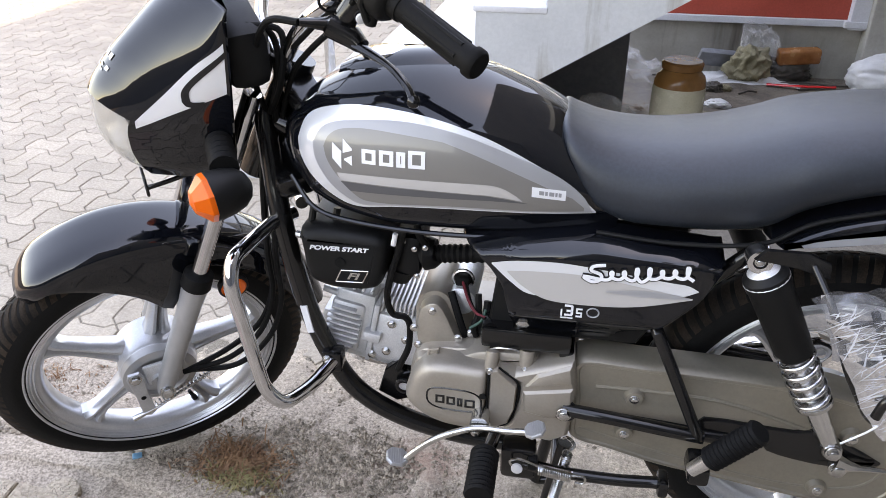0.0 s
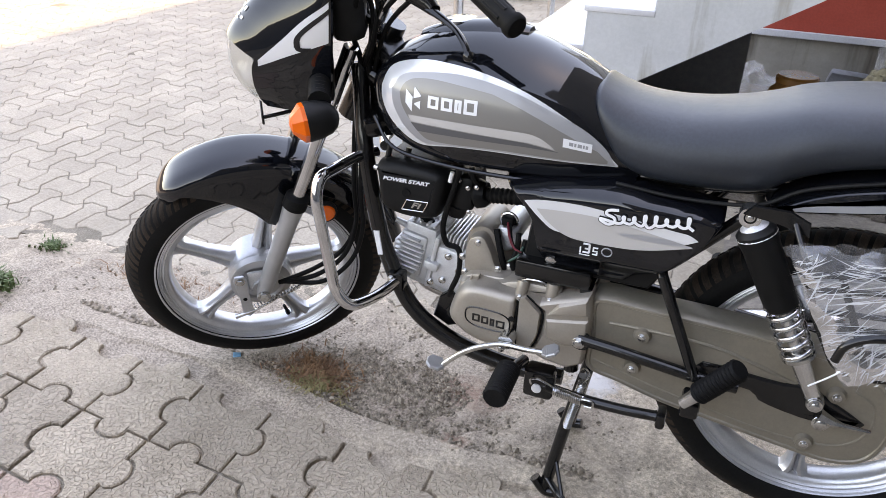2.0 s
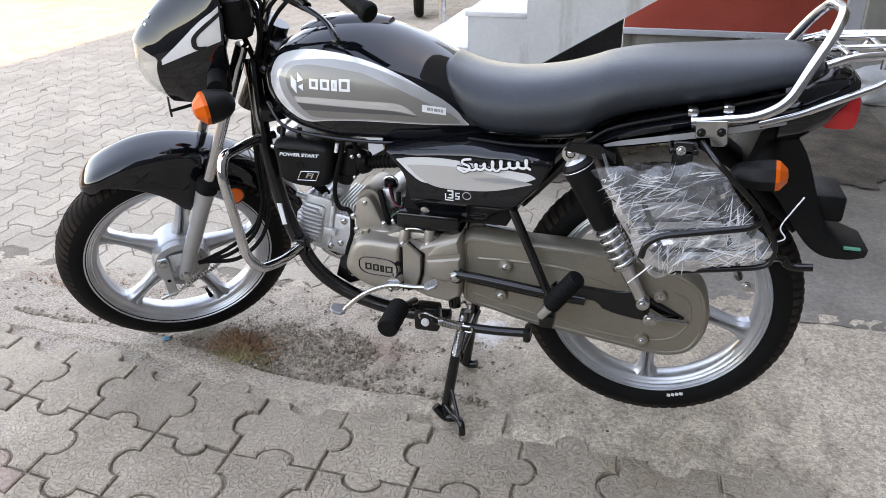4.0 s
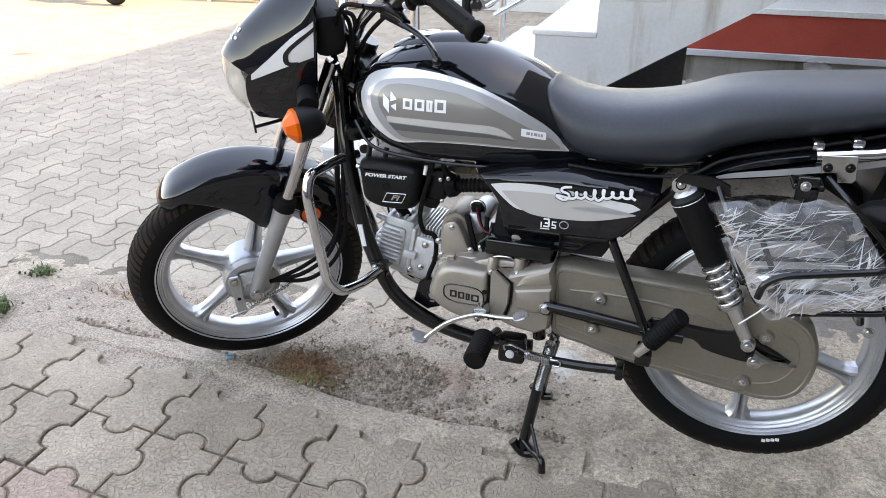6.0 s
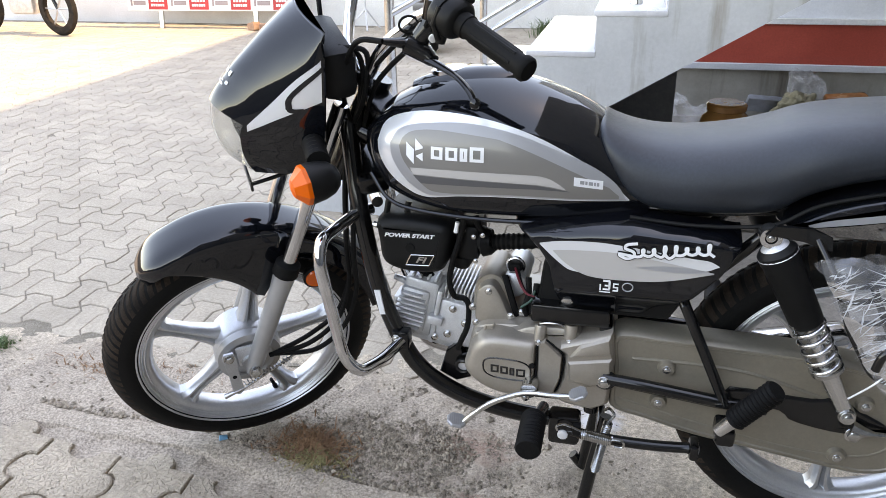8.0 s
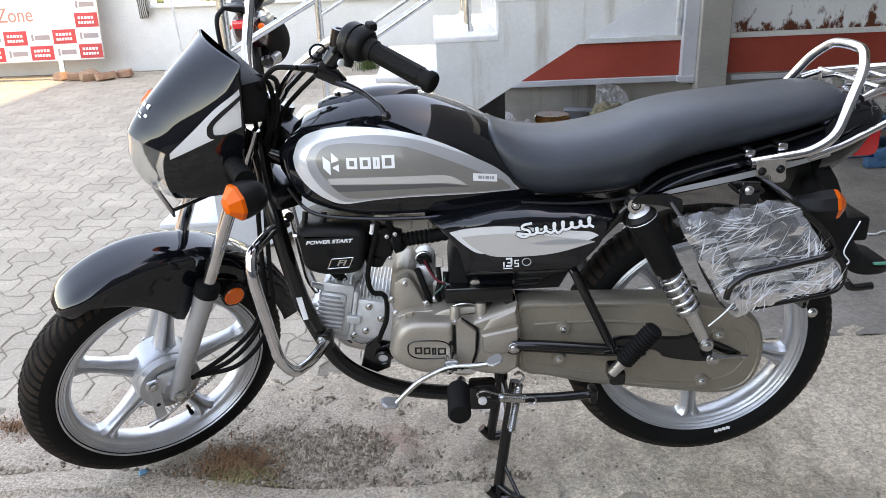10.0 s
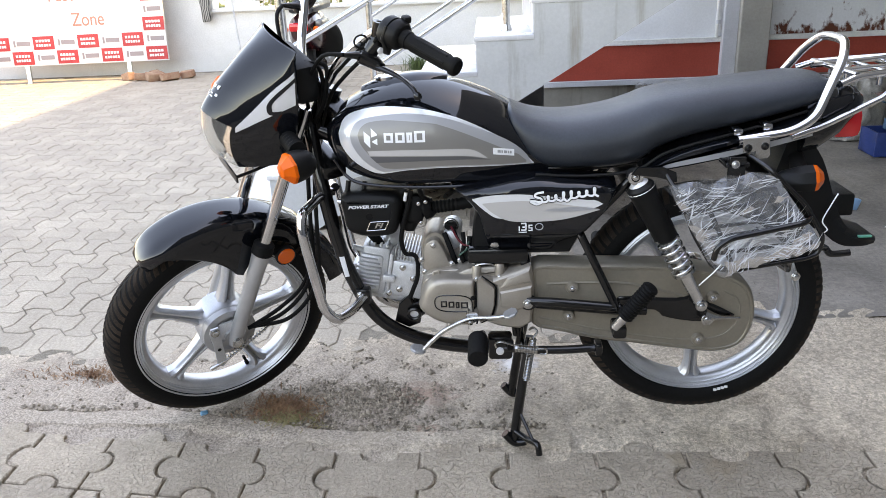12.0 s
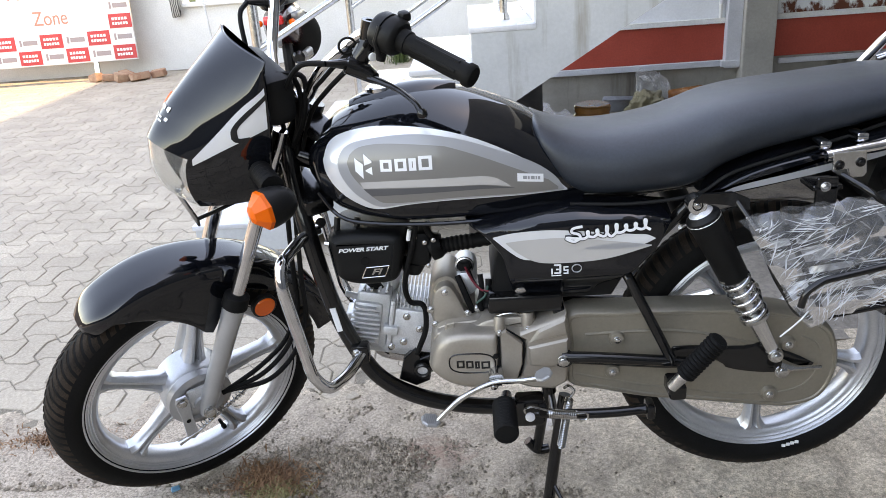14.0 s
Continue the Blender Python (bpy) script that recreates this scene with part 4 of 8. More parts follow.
fpart("bracket", tube(bent([(0.10, -0.050, 0.785), (0.04, -0.053, 0.778), (0.006, -0.053, 0.774)], 0.01), 0.004, 8), FRAME, cowl)
fpart("bracket", tube(bent([(0.06, 0.050, 0.800), (0.03, 0.053, 0.790), (0.006, 0.053, 0.776)], 0.01), 0.004, 8), FRAME, cowl)
fpart("bracket", box((0.001, -0.062, 0.762), (0.006, 0.062, 0.780), 0.002), FRAME, cowl)

# forward indicators
for side in (-1, 1):
    c = Vector((0.079, side * 0.215, 0.863))
    ind = fpart("front_indicator", lathe([(0.008, -0.058), (0.019, -0.053), (0.028, -0.042), (0.0335, -0.024), (0.0355, -0.005), (0.035, 0.0)], c, (-1, side * 0.12, 0), 20), PLASTIC, None, "black plastic indicator body")
    fpart("lens", lathe([(0.035, 0.0), (0.0345, 0.007), (0.016, 0.025), (0.003, 0.028)], c, (-1, side * 0.12, 0), 8), ORANGE, ind, "faceted amber lens", False)
    stalk_ = [Vector((0.118, side * 0.100, 0.870)).lerp(Vector((0.108, side * 0.190, 0.884)), k / 12) for k in range(13)]
    fpart("stalk", tube(stalk_, [0.0175 if k % 2 else 0.0205 for k in range(13)], 14), RUBBER, ind, "ribbed black rubber stalk")

# yokes, handlebar, controls
bm = box((0.19, -0.12, 0.735), (0.255, 0.12, 0.775), 0.012)
box((0.235, -0.10, 0.875), (0.29, 0.10, 0.90), 0.01, bm)
fpart("fork_yoke", bm, FRAME)
bar = bent([(0.395, -0.36, 1.083), (0.335, -0.20, 1.108), (0.318, -0.150, 1.098), (0.255, -0.112, 1.035), (0.235, -0.06, 0.945), (0.235, 0.06, 0.945), (0.262, 0.125, 0.985), (0.298, 0.160, 1.085), (0.335, 0.20, 1.112), (0.395, 0.36, 1.083)], 0.035)
hb = fpart("handlebar", tube(bar, 0.011, 14), CHROME, None, "chromed tubular handlebar")
for side in (-1, 1):
    a, b = Vector((0.349, side * 0.235, 1.105)), Vector((0.397, side * 0.365, 1.081))
    d = (b - a).normalized()
    g = [a + d * q for q in (-0.012, -0.011, 0.008, 0.009, 0.012, 0.12, 0.124, 0.125, 0.134, 0.138)]
    grip = fpart("grip", tube(g, [0.012, 0.0195, 0.0195, 0.0178, 0.0170, 0.0162, 0.0162, 0.0195, 0.0195, 0.0165], 18), RUBBER, hb, "ribbed black rubber grip")
    for k in range(6):
        u = k * math.pi / 3
        n1 = d.orthogonal().normalized()
        o2 = (math.cos(u) * n1 + math.sin(u) * d.cross(n1)) * 0.0142
        fpart("grip_pad", tube([a + d * 0.022 + o2, a + d * 0.11 + o2], 0.0038, 8), RUBBER, grip)
    s0 = a - d * 0.058
    sw_ = fpart("switch_housing", tube([s0, s0 + d * 0.002, s0 + d * 0.008, s0 + d * 0.022, s0 + d * 0.023, s0 + d * 0.026, s0 + d * 0.027, s0 + d * 0.044, s0 + d * 0.050, s0 + d * 0.052], [0.018, 0.029, 0.033, 0.034, 0.031, 0.031, 0.034, 0.033, 0.028, 0.018], 24, None, 0.92), PLASTIC, hb, "round black switch housing")
    fpart("switch", tube([s0 + d * 0.02 + Vector((-0.01, 0, -0.028)), s0 + d * 0.02 + Vector((-0.014, 0, -0.046))], [0.010, 0.008], 10), PLASTIC, sw_)
    fpart("switch", box(s0 + d * 0.03 + Vector((0.016, -0.010, 0.018)), s0 + d * 0.03 + Vector((0.034, 0.010, 0.034)), 0.005), PLASTIC, sw_)
    fpart("rib", tube([s0 + d * 0.035 + Vector((-0.026, 0, 0.022)), s0 + d * 0.035 + Vector((-0.036, 0, -0.004)), s0 + d * 0.035 + Vector((-0.028, 0, -0.03))], 0.005, 8), PLASTIC, sw_)
    # perch: a clamp with the mirror's boss above and the long lever bracket in front
    p = Vector((0.316, side * 0.165, 1.082))
    perch = fpart("lever_perch", tube([p + Vector((0.010, 0, 0.022)), p + Vector((0.002, 0, 0.0)), p + Vector((-0.014, 0, -0.02)), p + Vector((-0.024, 0, -0.034))], [0.015, 0.017, 0.017, 0.012], 14, None, 1.0), FRAME, hb, "black cast lever bracket")
    fpart("mirror_boss", lathe([(0.0065, 0.034), (0.0065, 0.042), (0.0135, 0.042), (0.0135, 0.012), (0.012, 0.0)], p, (0.2, 0, 1), 18), FRAME, perch)
    fpart("screw", lathe([(0.007, 0), (0.007, 0.004), (0.004, 0.005)], p + Vector((-0.001, side * 0.019, -0.014)), (0, side, 0), 14), WHITE, perch, "white cap screw")
    w = [p + Vector((-0.078, side * -0.002, -0.016)), p + Vector((-0.044, 0, -0.024)), p + Vector((-0.040, 0, -0.026)), p + Vector((-0.012, side * 0.018, -0.040)), p + Vector((-0.006, side * 0.034, -0.046))]
    fpart("lever_bracket", tube(w, [0.006, 0.011, 0.019, 0.019, 0.013], 14, None, 0.8), FRAME, perch)
    lev = [p + Vector((-0.014, side * 0.030, -0.044)), p + Vector((0.004, side * 0.058, -0.050)), p + Vector((0.020, side * 0.082, -0.060)), p + Vector((0.026, side * 0.112, -0.068)), p + Vector((0.027, side * 0.130, -0.079))]
    lc = curve(lev, 6)
    fpart("lever", tube(lc, [0.010 - 0.0035 * min(1, k / 10) for k in range(len(lc))], 10, None, 0.7), FRAME if side < 0 else COIL, hb, "hand lever with ball end")
    fpart("lever_ball", lathe([(0.002, -0.0095), (0.0065, -0.007), (0.0095, 0.0), (0.0065, 0.007), (0.002, 0.0095)], lc[-1], (0, 1, 0), 14), FRAME if side < 0 else COIL, hb)
    q = p + Vector((-0.078, side * -0.002, -0.016))
    fpart("cable", tube(curve([q, q + Vector((-0.03, side * -0.035, -0.010)), (0.196, side * 0.085, 1.0), (0.19, side * 0.06, 0.93), (0.22, side * 0.03, 0.80)], 8), 0.0048, 8), RUBBER, hb)
    if side > 0:
        continue
    fpart("cable", tube(curve([p + Vector((-0.008, 0, -0.008)), (0.285, side * 0.135, 1.055), (0.250, side * 0.105, 1.005), (0.23, side * 0.06, 0.95), (0.215, side * 0.05, 0.84)], 8), 0.0055, 8), RUBBER, hb)
    fpart("cable", tube(curve([s0 + Vector((-0.02, 0, -0.02)), (0.30, side * 0.150, 1.050), (0.262, side * 0.112, 0.99), (0.245, side * 0.07, 0.93), (0.225, side * 0.05, 0.84)], 8), 0.0045, 8), RUBBER, hb)
    fpart("wire_ring", tube([p + Vector((-0.03, side * -0.012, 0.0)) + 0.016 * Vector((math.cos(u), 0.3 * math.sin(u), 0.75 * math.sin(u))) for u in (k * math.pi / 10 for k in range(20))], 0.0022, 6, None, 1.0, True), RUBBER, perch)
    # clutter where the looms meet behind the cowl
    for k in range(3):
        fpart("cable", tube(curve([(0.19, side * (0.03 + 0.015 * k), 1.018), (0.215 + 0.01 * k, side * (0.05 + 0.012 * k), 0.985 + 0.01 * k), (0.225, side * (0.06 + 0.01 * k), 0.93), (0.21, side * 0.05, 0.86)], 6), 0.005, 8), RUBBER, hb)
    fpart("clamp", box((0.222, side * 0.045 - 0.014, 0.925), (0.25, side * 0.045 + 0.014, 0.965), 0.006), COIL, hb)
ins = fpart("instrument_panel", box((0.150, -0.088, 0.925), (0.218, 0.088, 1.022), 0.022), PLASTIC, None, "black instrument panel behind the cowl")
for y in (-0.042, 0.042):
    fpart("dial", lathe([(0.034, 0), (0.034, 0.006), (0.030, 0.008)], (0.205, y, 0.975), (0.75, 0, 0.66), 24), PLASTIC, ins)
# cables from the brake plate up to the head
CABLE = ((-0.03, -0.06, 0.318), (0.057, -0.08, 0.343), (0.127, -0.08, 0.394), (0.161, -0.08, 0.488), (0.165, -0.075, 0.59), (0.18, -0.05, 0.72), (0.20, -0.03, 0.84))
for k, (dy, dz) in enumerate(((0.0, 0.0), (0.014, 0.012), (-0.010, -0.014))):
    pts = [Vector(p) + Vector((0.006 * k, dy * min(1, i), dz * min(1, i))) for i, p in enumerate(CABLE)]
    fpart("cable", tube(curve(pts, 8), 0.0055, 8), RUBBER)

# ---- frame ----
fr = part("frame", tube(curve([(0.233, -0.010, 0.84), (0.246, -0.028, 0.745), (0.260, -0.045, 0.668), (0.278, -0.048, 0.567), (0.299, -0.048, 0.481), (0.332, -0.048, 0.398), (0.366, -0.048, 0.343), (0.420, -0.048, 0.301), (0.500, -0.046, 0.269), (0.604, -0.042, 0.250), (0.70, -0.04, 0.253)], 6), 0.0175, 14), FRAME, BIKE, "black tubular frame")
part("head_pipe", tube([(0.19, 0.03, 0.72), (0.285, 0.03, 0.915)], 0.028, 16), FRAME, fr)
part("top_tube", tube(curve([(0.25, 0, 0.82), (0.4, 0, 0.76), (0.62, 0, 0.72), (0.8, 0, 0.70)], 6), 0.02, 12), FRAME, fr)
for side in (-1, 1):
    part("seat_rail", tube(curve([(0.62, side * 0.05, 0.725), (0.85, side * 0.07, 0.728), (1.1, side * 0.075, 0.755), (1.38, side * 0.07, 0.795)], 6), 0.011, 12), FRAME, fr)
    part("rear_tube", tube([(0.66, side * 0.06, 0.70), (0.70, side * 0.07, 0.52), (0.72, side * 0.07, 0.30)], 0.015, 12), FRAME, fr)
    part("stay", tube([(0.87, side * 0.09, 0.585), (0.985, side * 0.11, 0.72)], 0.011, 12), FRAME, fr)
part("frame_sticker", panel([(0.285, 0.515), (0.297, 0.516), (0.306, 0.464), (0.295, 0.462)], [(0, -0.0625), (0, -0.0675)]), WHITE, fr, "white paper label", False)

# leg guard
for side in (-1, 1):
    pts = bent([(0.272, side * 0.02, 0.668), (0.250, side * 0.06, 0.668), (0.237, side * 0.190, 0.670), (0.236, side * 0.206, 0.635), (0.266, side * 0.200, 0.440), (0.290, side * 0.190, 0.403), (0.318, side * 0.135, 0.400), (0.340, side * 0.066, 0.410)], 0.03)
    lg = part("leg_guard", tube(pts, 0.0115, 14), CHROME, BIKE, "chromed tubular leg guard")
    part("clamp", box((0.318, side * 0.060 - 0.016, 0.388), (0.354, side * 0.060 + 0.016, 0.430), 0.006), FRAME, lg)
    part("bolt", bolt((0.330, side * 0.078, 0.418), (0, side, 0), 0.006), STEEL, lg)

# ---- fuel tank ----
TX = [(0.282, 0.845, 0.790, 0.050), (0.300, 0.868, 0.765, 0.078), (0.335, 0.896, 0.738, 0.106), (0.385, 0.920, 0.722, 0.126), (0.45, 0.936, 0.712, 0.138), (0.517, 0.939, 0.710, 0.141), (0.588, 0.926, 0.710, 0.138),
      (0.658, 0.900, 0.711, 0.129), (0.705, 0.874, 0.713, 0.119), (0.75, 0.838, 0.715, 0.106), (0.79, 0.79, 0.717, 0.092)]


def tank_at(x):
    P = TX
    if x <= P[0][0]:
        return P[0][1:]
    for i in range(len(P) - 1):
        if x <= P[i + 1][0]:
            t = (x - P[i][0]) / (P[i + 1][0] - P[i][0])
            a = P[max(0, i - 1)]
            b, c = P[i], P[i + 1]
            d = P[min(len(P) - 1, i + 2)]
            return tuple(0.5 * (2 * b[k] + (c[k] - a[k]) * t + (2 * a[k] - 5 * b[k] + 4 * c[k] - d[k]) * t * t + (3 * b[k] - a[k] - 3 * c[k] + d[k]) * t ** 3) for k in (1, 2, 3))
    return P[-1][1:]


def tank_side(x, z):
    """The left side of the tank: y at (x, z)."""
    zt, zb, w = tank_at(x)
    zm = zb + (zt - zb) * 0.40
    if z >= zm:
        q = min(1.0, (z - zm) / (zt - zm))
        return -w * max(0.0, 1 - q ** 2.3) ** (1 / 2.0)
    q = min(1.0, (zm - z) / (zm - zb))
    return -w * (1 - 0.16 * q ** 2.2)


bm = bmesh.new()
rings = []
for k in range(57):
    x = 0.282 + (0.79 - 0.282) * k / 56
    zt, zb, w = tank_at(x)
    zm = zb + (zt - zb) * 0.40
    half = [(zb, -w * 0.80)]
    half += [(zb + 0.006 + (zm - zb - 0.006) * q / 6, None) for q in range(7)]
    half += [(zm + (zt - zm) * math.sin(math.pi / 2 * q / 14), None) for q in range(1, 15)]
    left = [Vector((x, tank_side(x, z) if y is None else y, z)) for z, y in half]
    right = [Vector((p.x, -p.y, p.z)) for p in left[:-1]][::-1]
    rings.append(left + right)
skin(bm, rings)
tank = part("fuel_tank", bm, BLACK, BIKE, "glossy black fuel tank with silver and grey graphics", True, 60)
part("tank_seam", tube(curve([(0.300, -0.085, 0.765), (0.338, -0.102, 0.722), (0.40, -0.112, 0.708), (0.52, -0.122, 0.704), (0.66, -0.115, 0.706), (0.78, -0.09, 0.712)], 8), 0.004, 8), BLACK, tank)
cap = part("filler_cap", lathe([(0.034, 0.0), (0.034, 0.010), (0.028, 0.014), (0.012, 0.014)], (0.43, 0.0, 0.930), (-0.1, 0, 1), 28), CHROME, tank, "chromed filler cap")
bm = bmesh.new()
rings = []
for k in range(25):
    t = k / 24
    x = 0.365 + 0.20 * t
    w = 0.062 * math.sin(math.pi * (0.12 + 0.76 * t)) ** 0.6
    zt = tank_at(x)[0]
    rings.append([Vector((x, w * u, zt - 0.012 - 0.020 * abs(u) ** 3 + (0.020 * (1 - abs(u) ** 6)))) for u in (-1, -0.97, -0.9, -0.7, -0.4, 0, 0.4, 0.7, 0.9, 0.97, 1)] + [Vector((x, 0.0, zt - 0.04))])
skin(bm, rings)
part("tank_top_cover", bm, BLACK, tank, "glossy black raised cover round the filler", True, 50)


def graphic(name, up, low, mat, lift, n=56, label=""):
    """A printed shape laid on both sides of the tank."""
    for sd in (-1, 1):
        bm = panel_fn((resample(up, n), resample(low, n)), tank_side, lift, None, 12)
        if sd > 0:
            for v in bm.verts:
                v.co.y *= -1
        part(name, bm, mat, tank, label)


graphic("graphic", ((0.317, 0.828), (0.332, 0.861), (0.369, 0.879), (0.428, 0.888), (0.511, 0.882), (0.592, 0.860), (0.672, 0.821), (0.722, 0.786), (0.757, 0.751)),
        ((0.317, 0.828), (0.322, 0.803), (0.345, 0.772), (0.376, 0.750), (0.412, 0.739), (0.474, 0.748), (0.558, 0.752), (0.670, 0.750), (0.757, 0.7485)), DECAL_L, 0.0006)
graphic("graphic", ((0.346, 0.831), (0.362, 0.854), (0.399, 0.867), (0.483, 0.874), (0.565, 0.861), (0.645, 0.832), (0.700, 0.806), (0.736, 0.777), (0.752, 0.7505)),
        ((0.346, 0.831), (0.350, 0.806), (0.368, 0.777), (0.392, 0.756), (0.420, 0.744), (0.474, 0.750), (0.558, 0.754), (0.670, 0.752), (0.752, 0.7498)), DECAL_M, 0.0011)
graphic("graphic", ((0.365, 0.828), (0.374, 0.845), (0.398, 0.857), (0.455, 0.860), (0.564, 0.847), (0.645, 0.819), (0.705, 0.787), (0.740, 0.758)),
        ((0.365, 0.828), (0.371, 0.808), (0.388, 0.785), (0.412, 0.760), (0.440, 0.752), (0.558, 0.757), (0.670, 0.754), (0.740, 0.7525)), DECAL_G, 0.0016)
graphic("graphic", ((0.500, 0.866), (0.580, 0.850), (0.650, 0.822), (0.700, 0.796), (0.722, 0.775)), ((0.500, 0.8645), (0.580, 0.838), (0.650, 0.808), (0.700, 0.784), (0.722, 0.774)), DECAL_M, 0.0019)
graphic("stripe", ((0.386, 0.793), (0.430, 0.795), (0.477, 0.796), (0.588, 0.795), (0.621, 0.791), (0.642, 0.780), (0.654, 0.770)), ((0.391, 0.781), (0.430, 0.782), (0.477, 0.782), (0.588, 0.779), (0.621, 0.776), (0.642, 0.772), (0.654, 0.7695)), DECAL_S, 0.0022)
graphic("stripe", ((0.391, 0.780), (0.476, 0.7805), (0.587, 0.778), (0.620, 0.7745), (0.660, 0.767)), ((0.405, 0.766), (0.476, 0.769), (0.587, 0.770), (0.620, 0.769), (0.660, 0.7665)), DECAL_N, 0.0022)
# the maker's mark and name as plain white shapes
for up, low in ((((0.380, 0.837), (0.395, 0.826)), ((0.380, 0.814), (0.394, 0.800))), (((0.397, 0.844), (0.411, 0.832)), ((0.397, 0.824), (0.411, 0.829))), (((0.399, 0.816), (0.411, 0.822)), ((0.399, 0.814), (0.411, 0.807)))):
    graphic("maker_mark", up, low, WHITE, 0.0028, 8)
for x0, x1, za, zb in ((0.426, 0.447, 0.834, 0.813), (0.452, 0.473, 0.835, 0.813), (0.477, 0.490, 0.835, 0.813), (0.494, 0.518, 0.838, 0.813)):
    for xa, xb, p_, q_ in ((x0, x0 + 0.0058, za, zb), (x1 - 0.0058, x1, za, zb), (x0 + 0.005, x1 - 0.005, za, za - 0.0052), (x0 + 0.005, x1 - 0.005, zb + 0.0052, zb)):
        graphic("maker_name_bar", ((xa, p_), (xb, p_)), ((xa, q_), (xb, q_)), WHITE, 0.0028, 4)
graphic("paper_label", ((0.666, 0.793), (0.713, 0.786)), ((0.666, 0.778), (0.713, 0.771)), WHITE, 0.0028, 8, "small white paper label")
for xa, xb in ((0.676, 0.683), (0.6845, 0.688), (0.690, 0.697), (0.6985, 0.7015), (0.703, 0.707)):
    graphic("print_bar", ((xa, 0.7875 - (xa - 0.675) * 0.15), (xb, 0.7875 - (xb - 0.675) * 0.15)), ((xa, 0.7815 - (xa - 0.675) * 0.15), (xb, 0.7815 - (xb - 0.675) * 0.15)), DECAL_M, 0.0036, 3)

# ---- seat ----
SEATX = [(0.698, 0.872, 0.850, 0.060), (0.706, 0.874, 0.822, 0.088), (0.722, 0.866, 0.790, 0.105), (0.755, 0.855, 0.748, 0.118), (0.80, 0.848, 0.728, 0.126), (0.858, 0.848, 0.726, 0.131), (0.93, 0.858, 0.728, 0.134), (0.985, 0.873, 0.738, 0.135),
         (1.03, 0.888, 0.768, 0.135), (1.10, 0.900, 0.794, 0.134), (1.20, 0.908, 0.815, 0.131), (1.29, 0.915, 0.836, 0.125), (1.345, 0.919, 0.850, 0.116), (1.385, 0.916, 0.862, 0.100), (1.403, 0.905, 0.870, 0.080), (1.41, 0.890, 0.876, 0.055)]
bm = bmesh.new()
cols = []
for x, zt, zb, w in SEATX:
    ring = []
    for k in range(28):
        a = -math.pi / 2 + 2 * math.pi * k / 28
        ca, sa = math.cos(a), math.sin(a)
        n = 3.4
        rr = (abs(ca) ** n + abs(sa) ** n) ** (-1 / n)
        yy, zz = w * rr * ca, (zt + zb) / 2 + (zt - zb) / 2 * rr * sa
        if sa > 0:
            yy *= 1 - 0.10 * sa * rr
            zz -= 0.006 * abs(ca) * sa
        ring.append(Vector((x, yy, zz)))
    cols.append(ring)
dense = [curve([c[i] for c in cols], 4) for i in range(28)]
skin(bm, [[d[j] for d in dense] for j in range(len(dense[0]))])
seat = part("seat", bm, SEAT, BIKE, "dark grey leatherette dual seat", True, 70)
part("seat_base", tube(curve([(0.76, -0.118, 0.726), (0.87, -0.126, 0.722), (0.98, -0.128, 0.733), (1.05, -0.127, 0.772), (1.2, -0.124, 0.811), (1.36, -0.105, 0.852)], 6), 0.0035, 8), PLASTIC, seat)

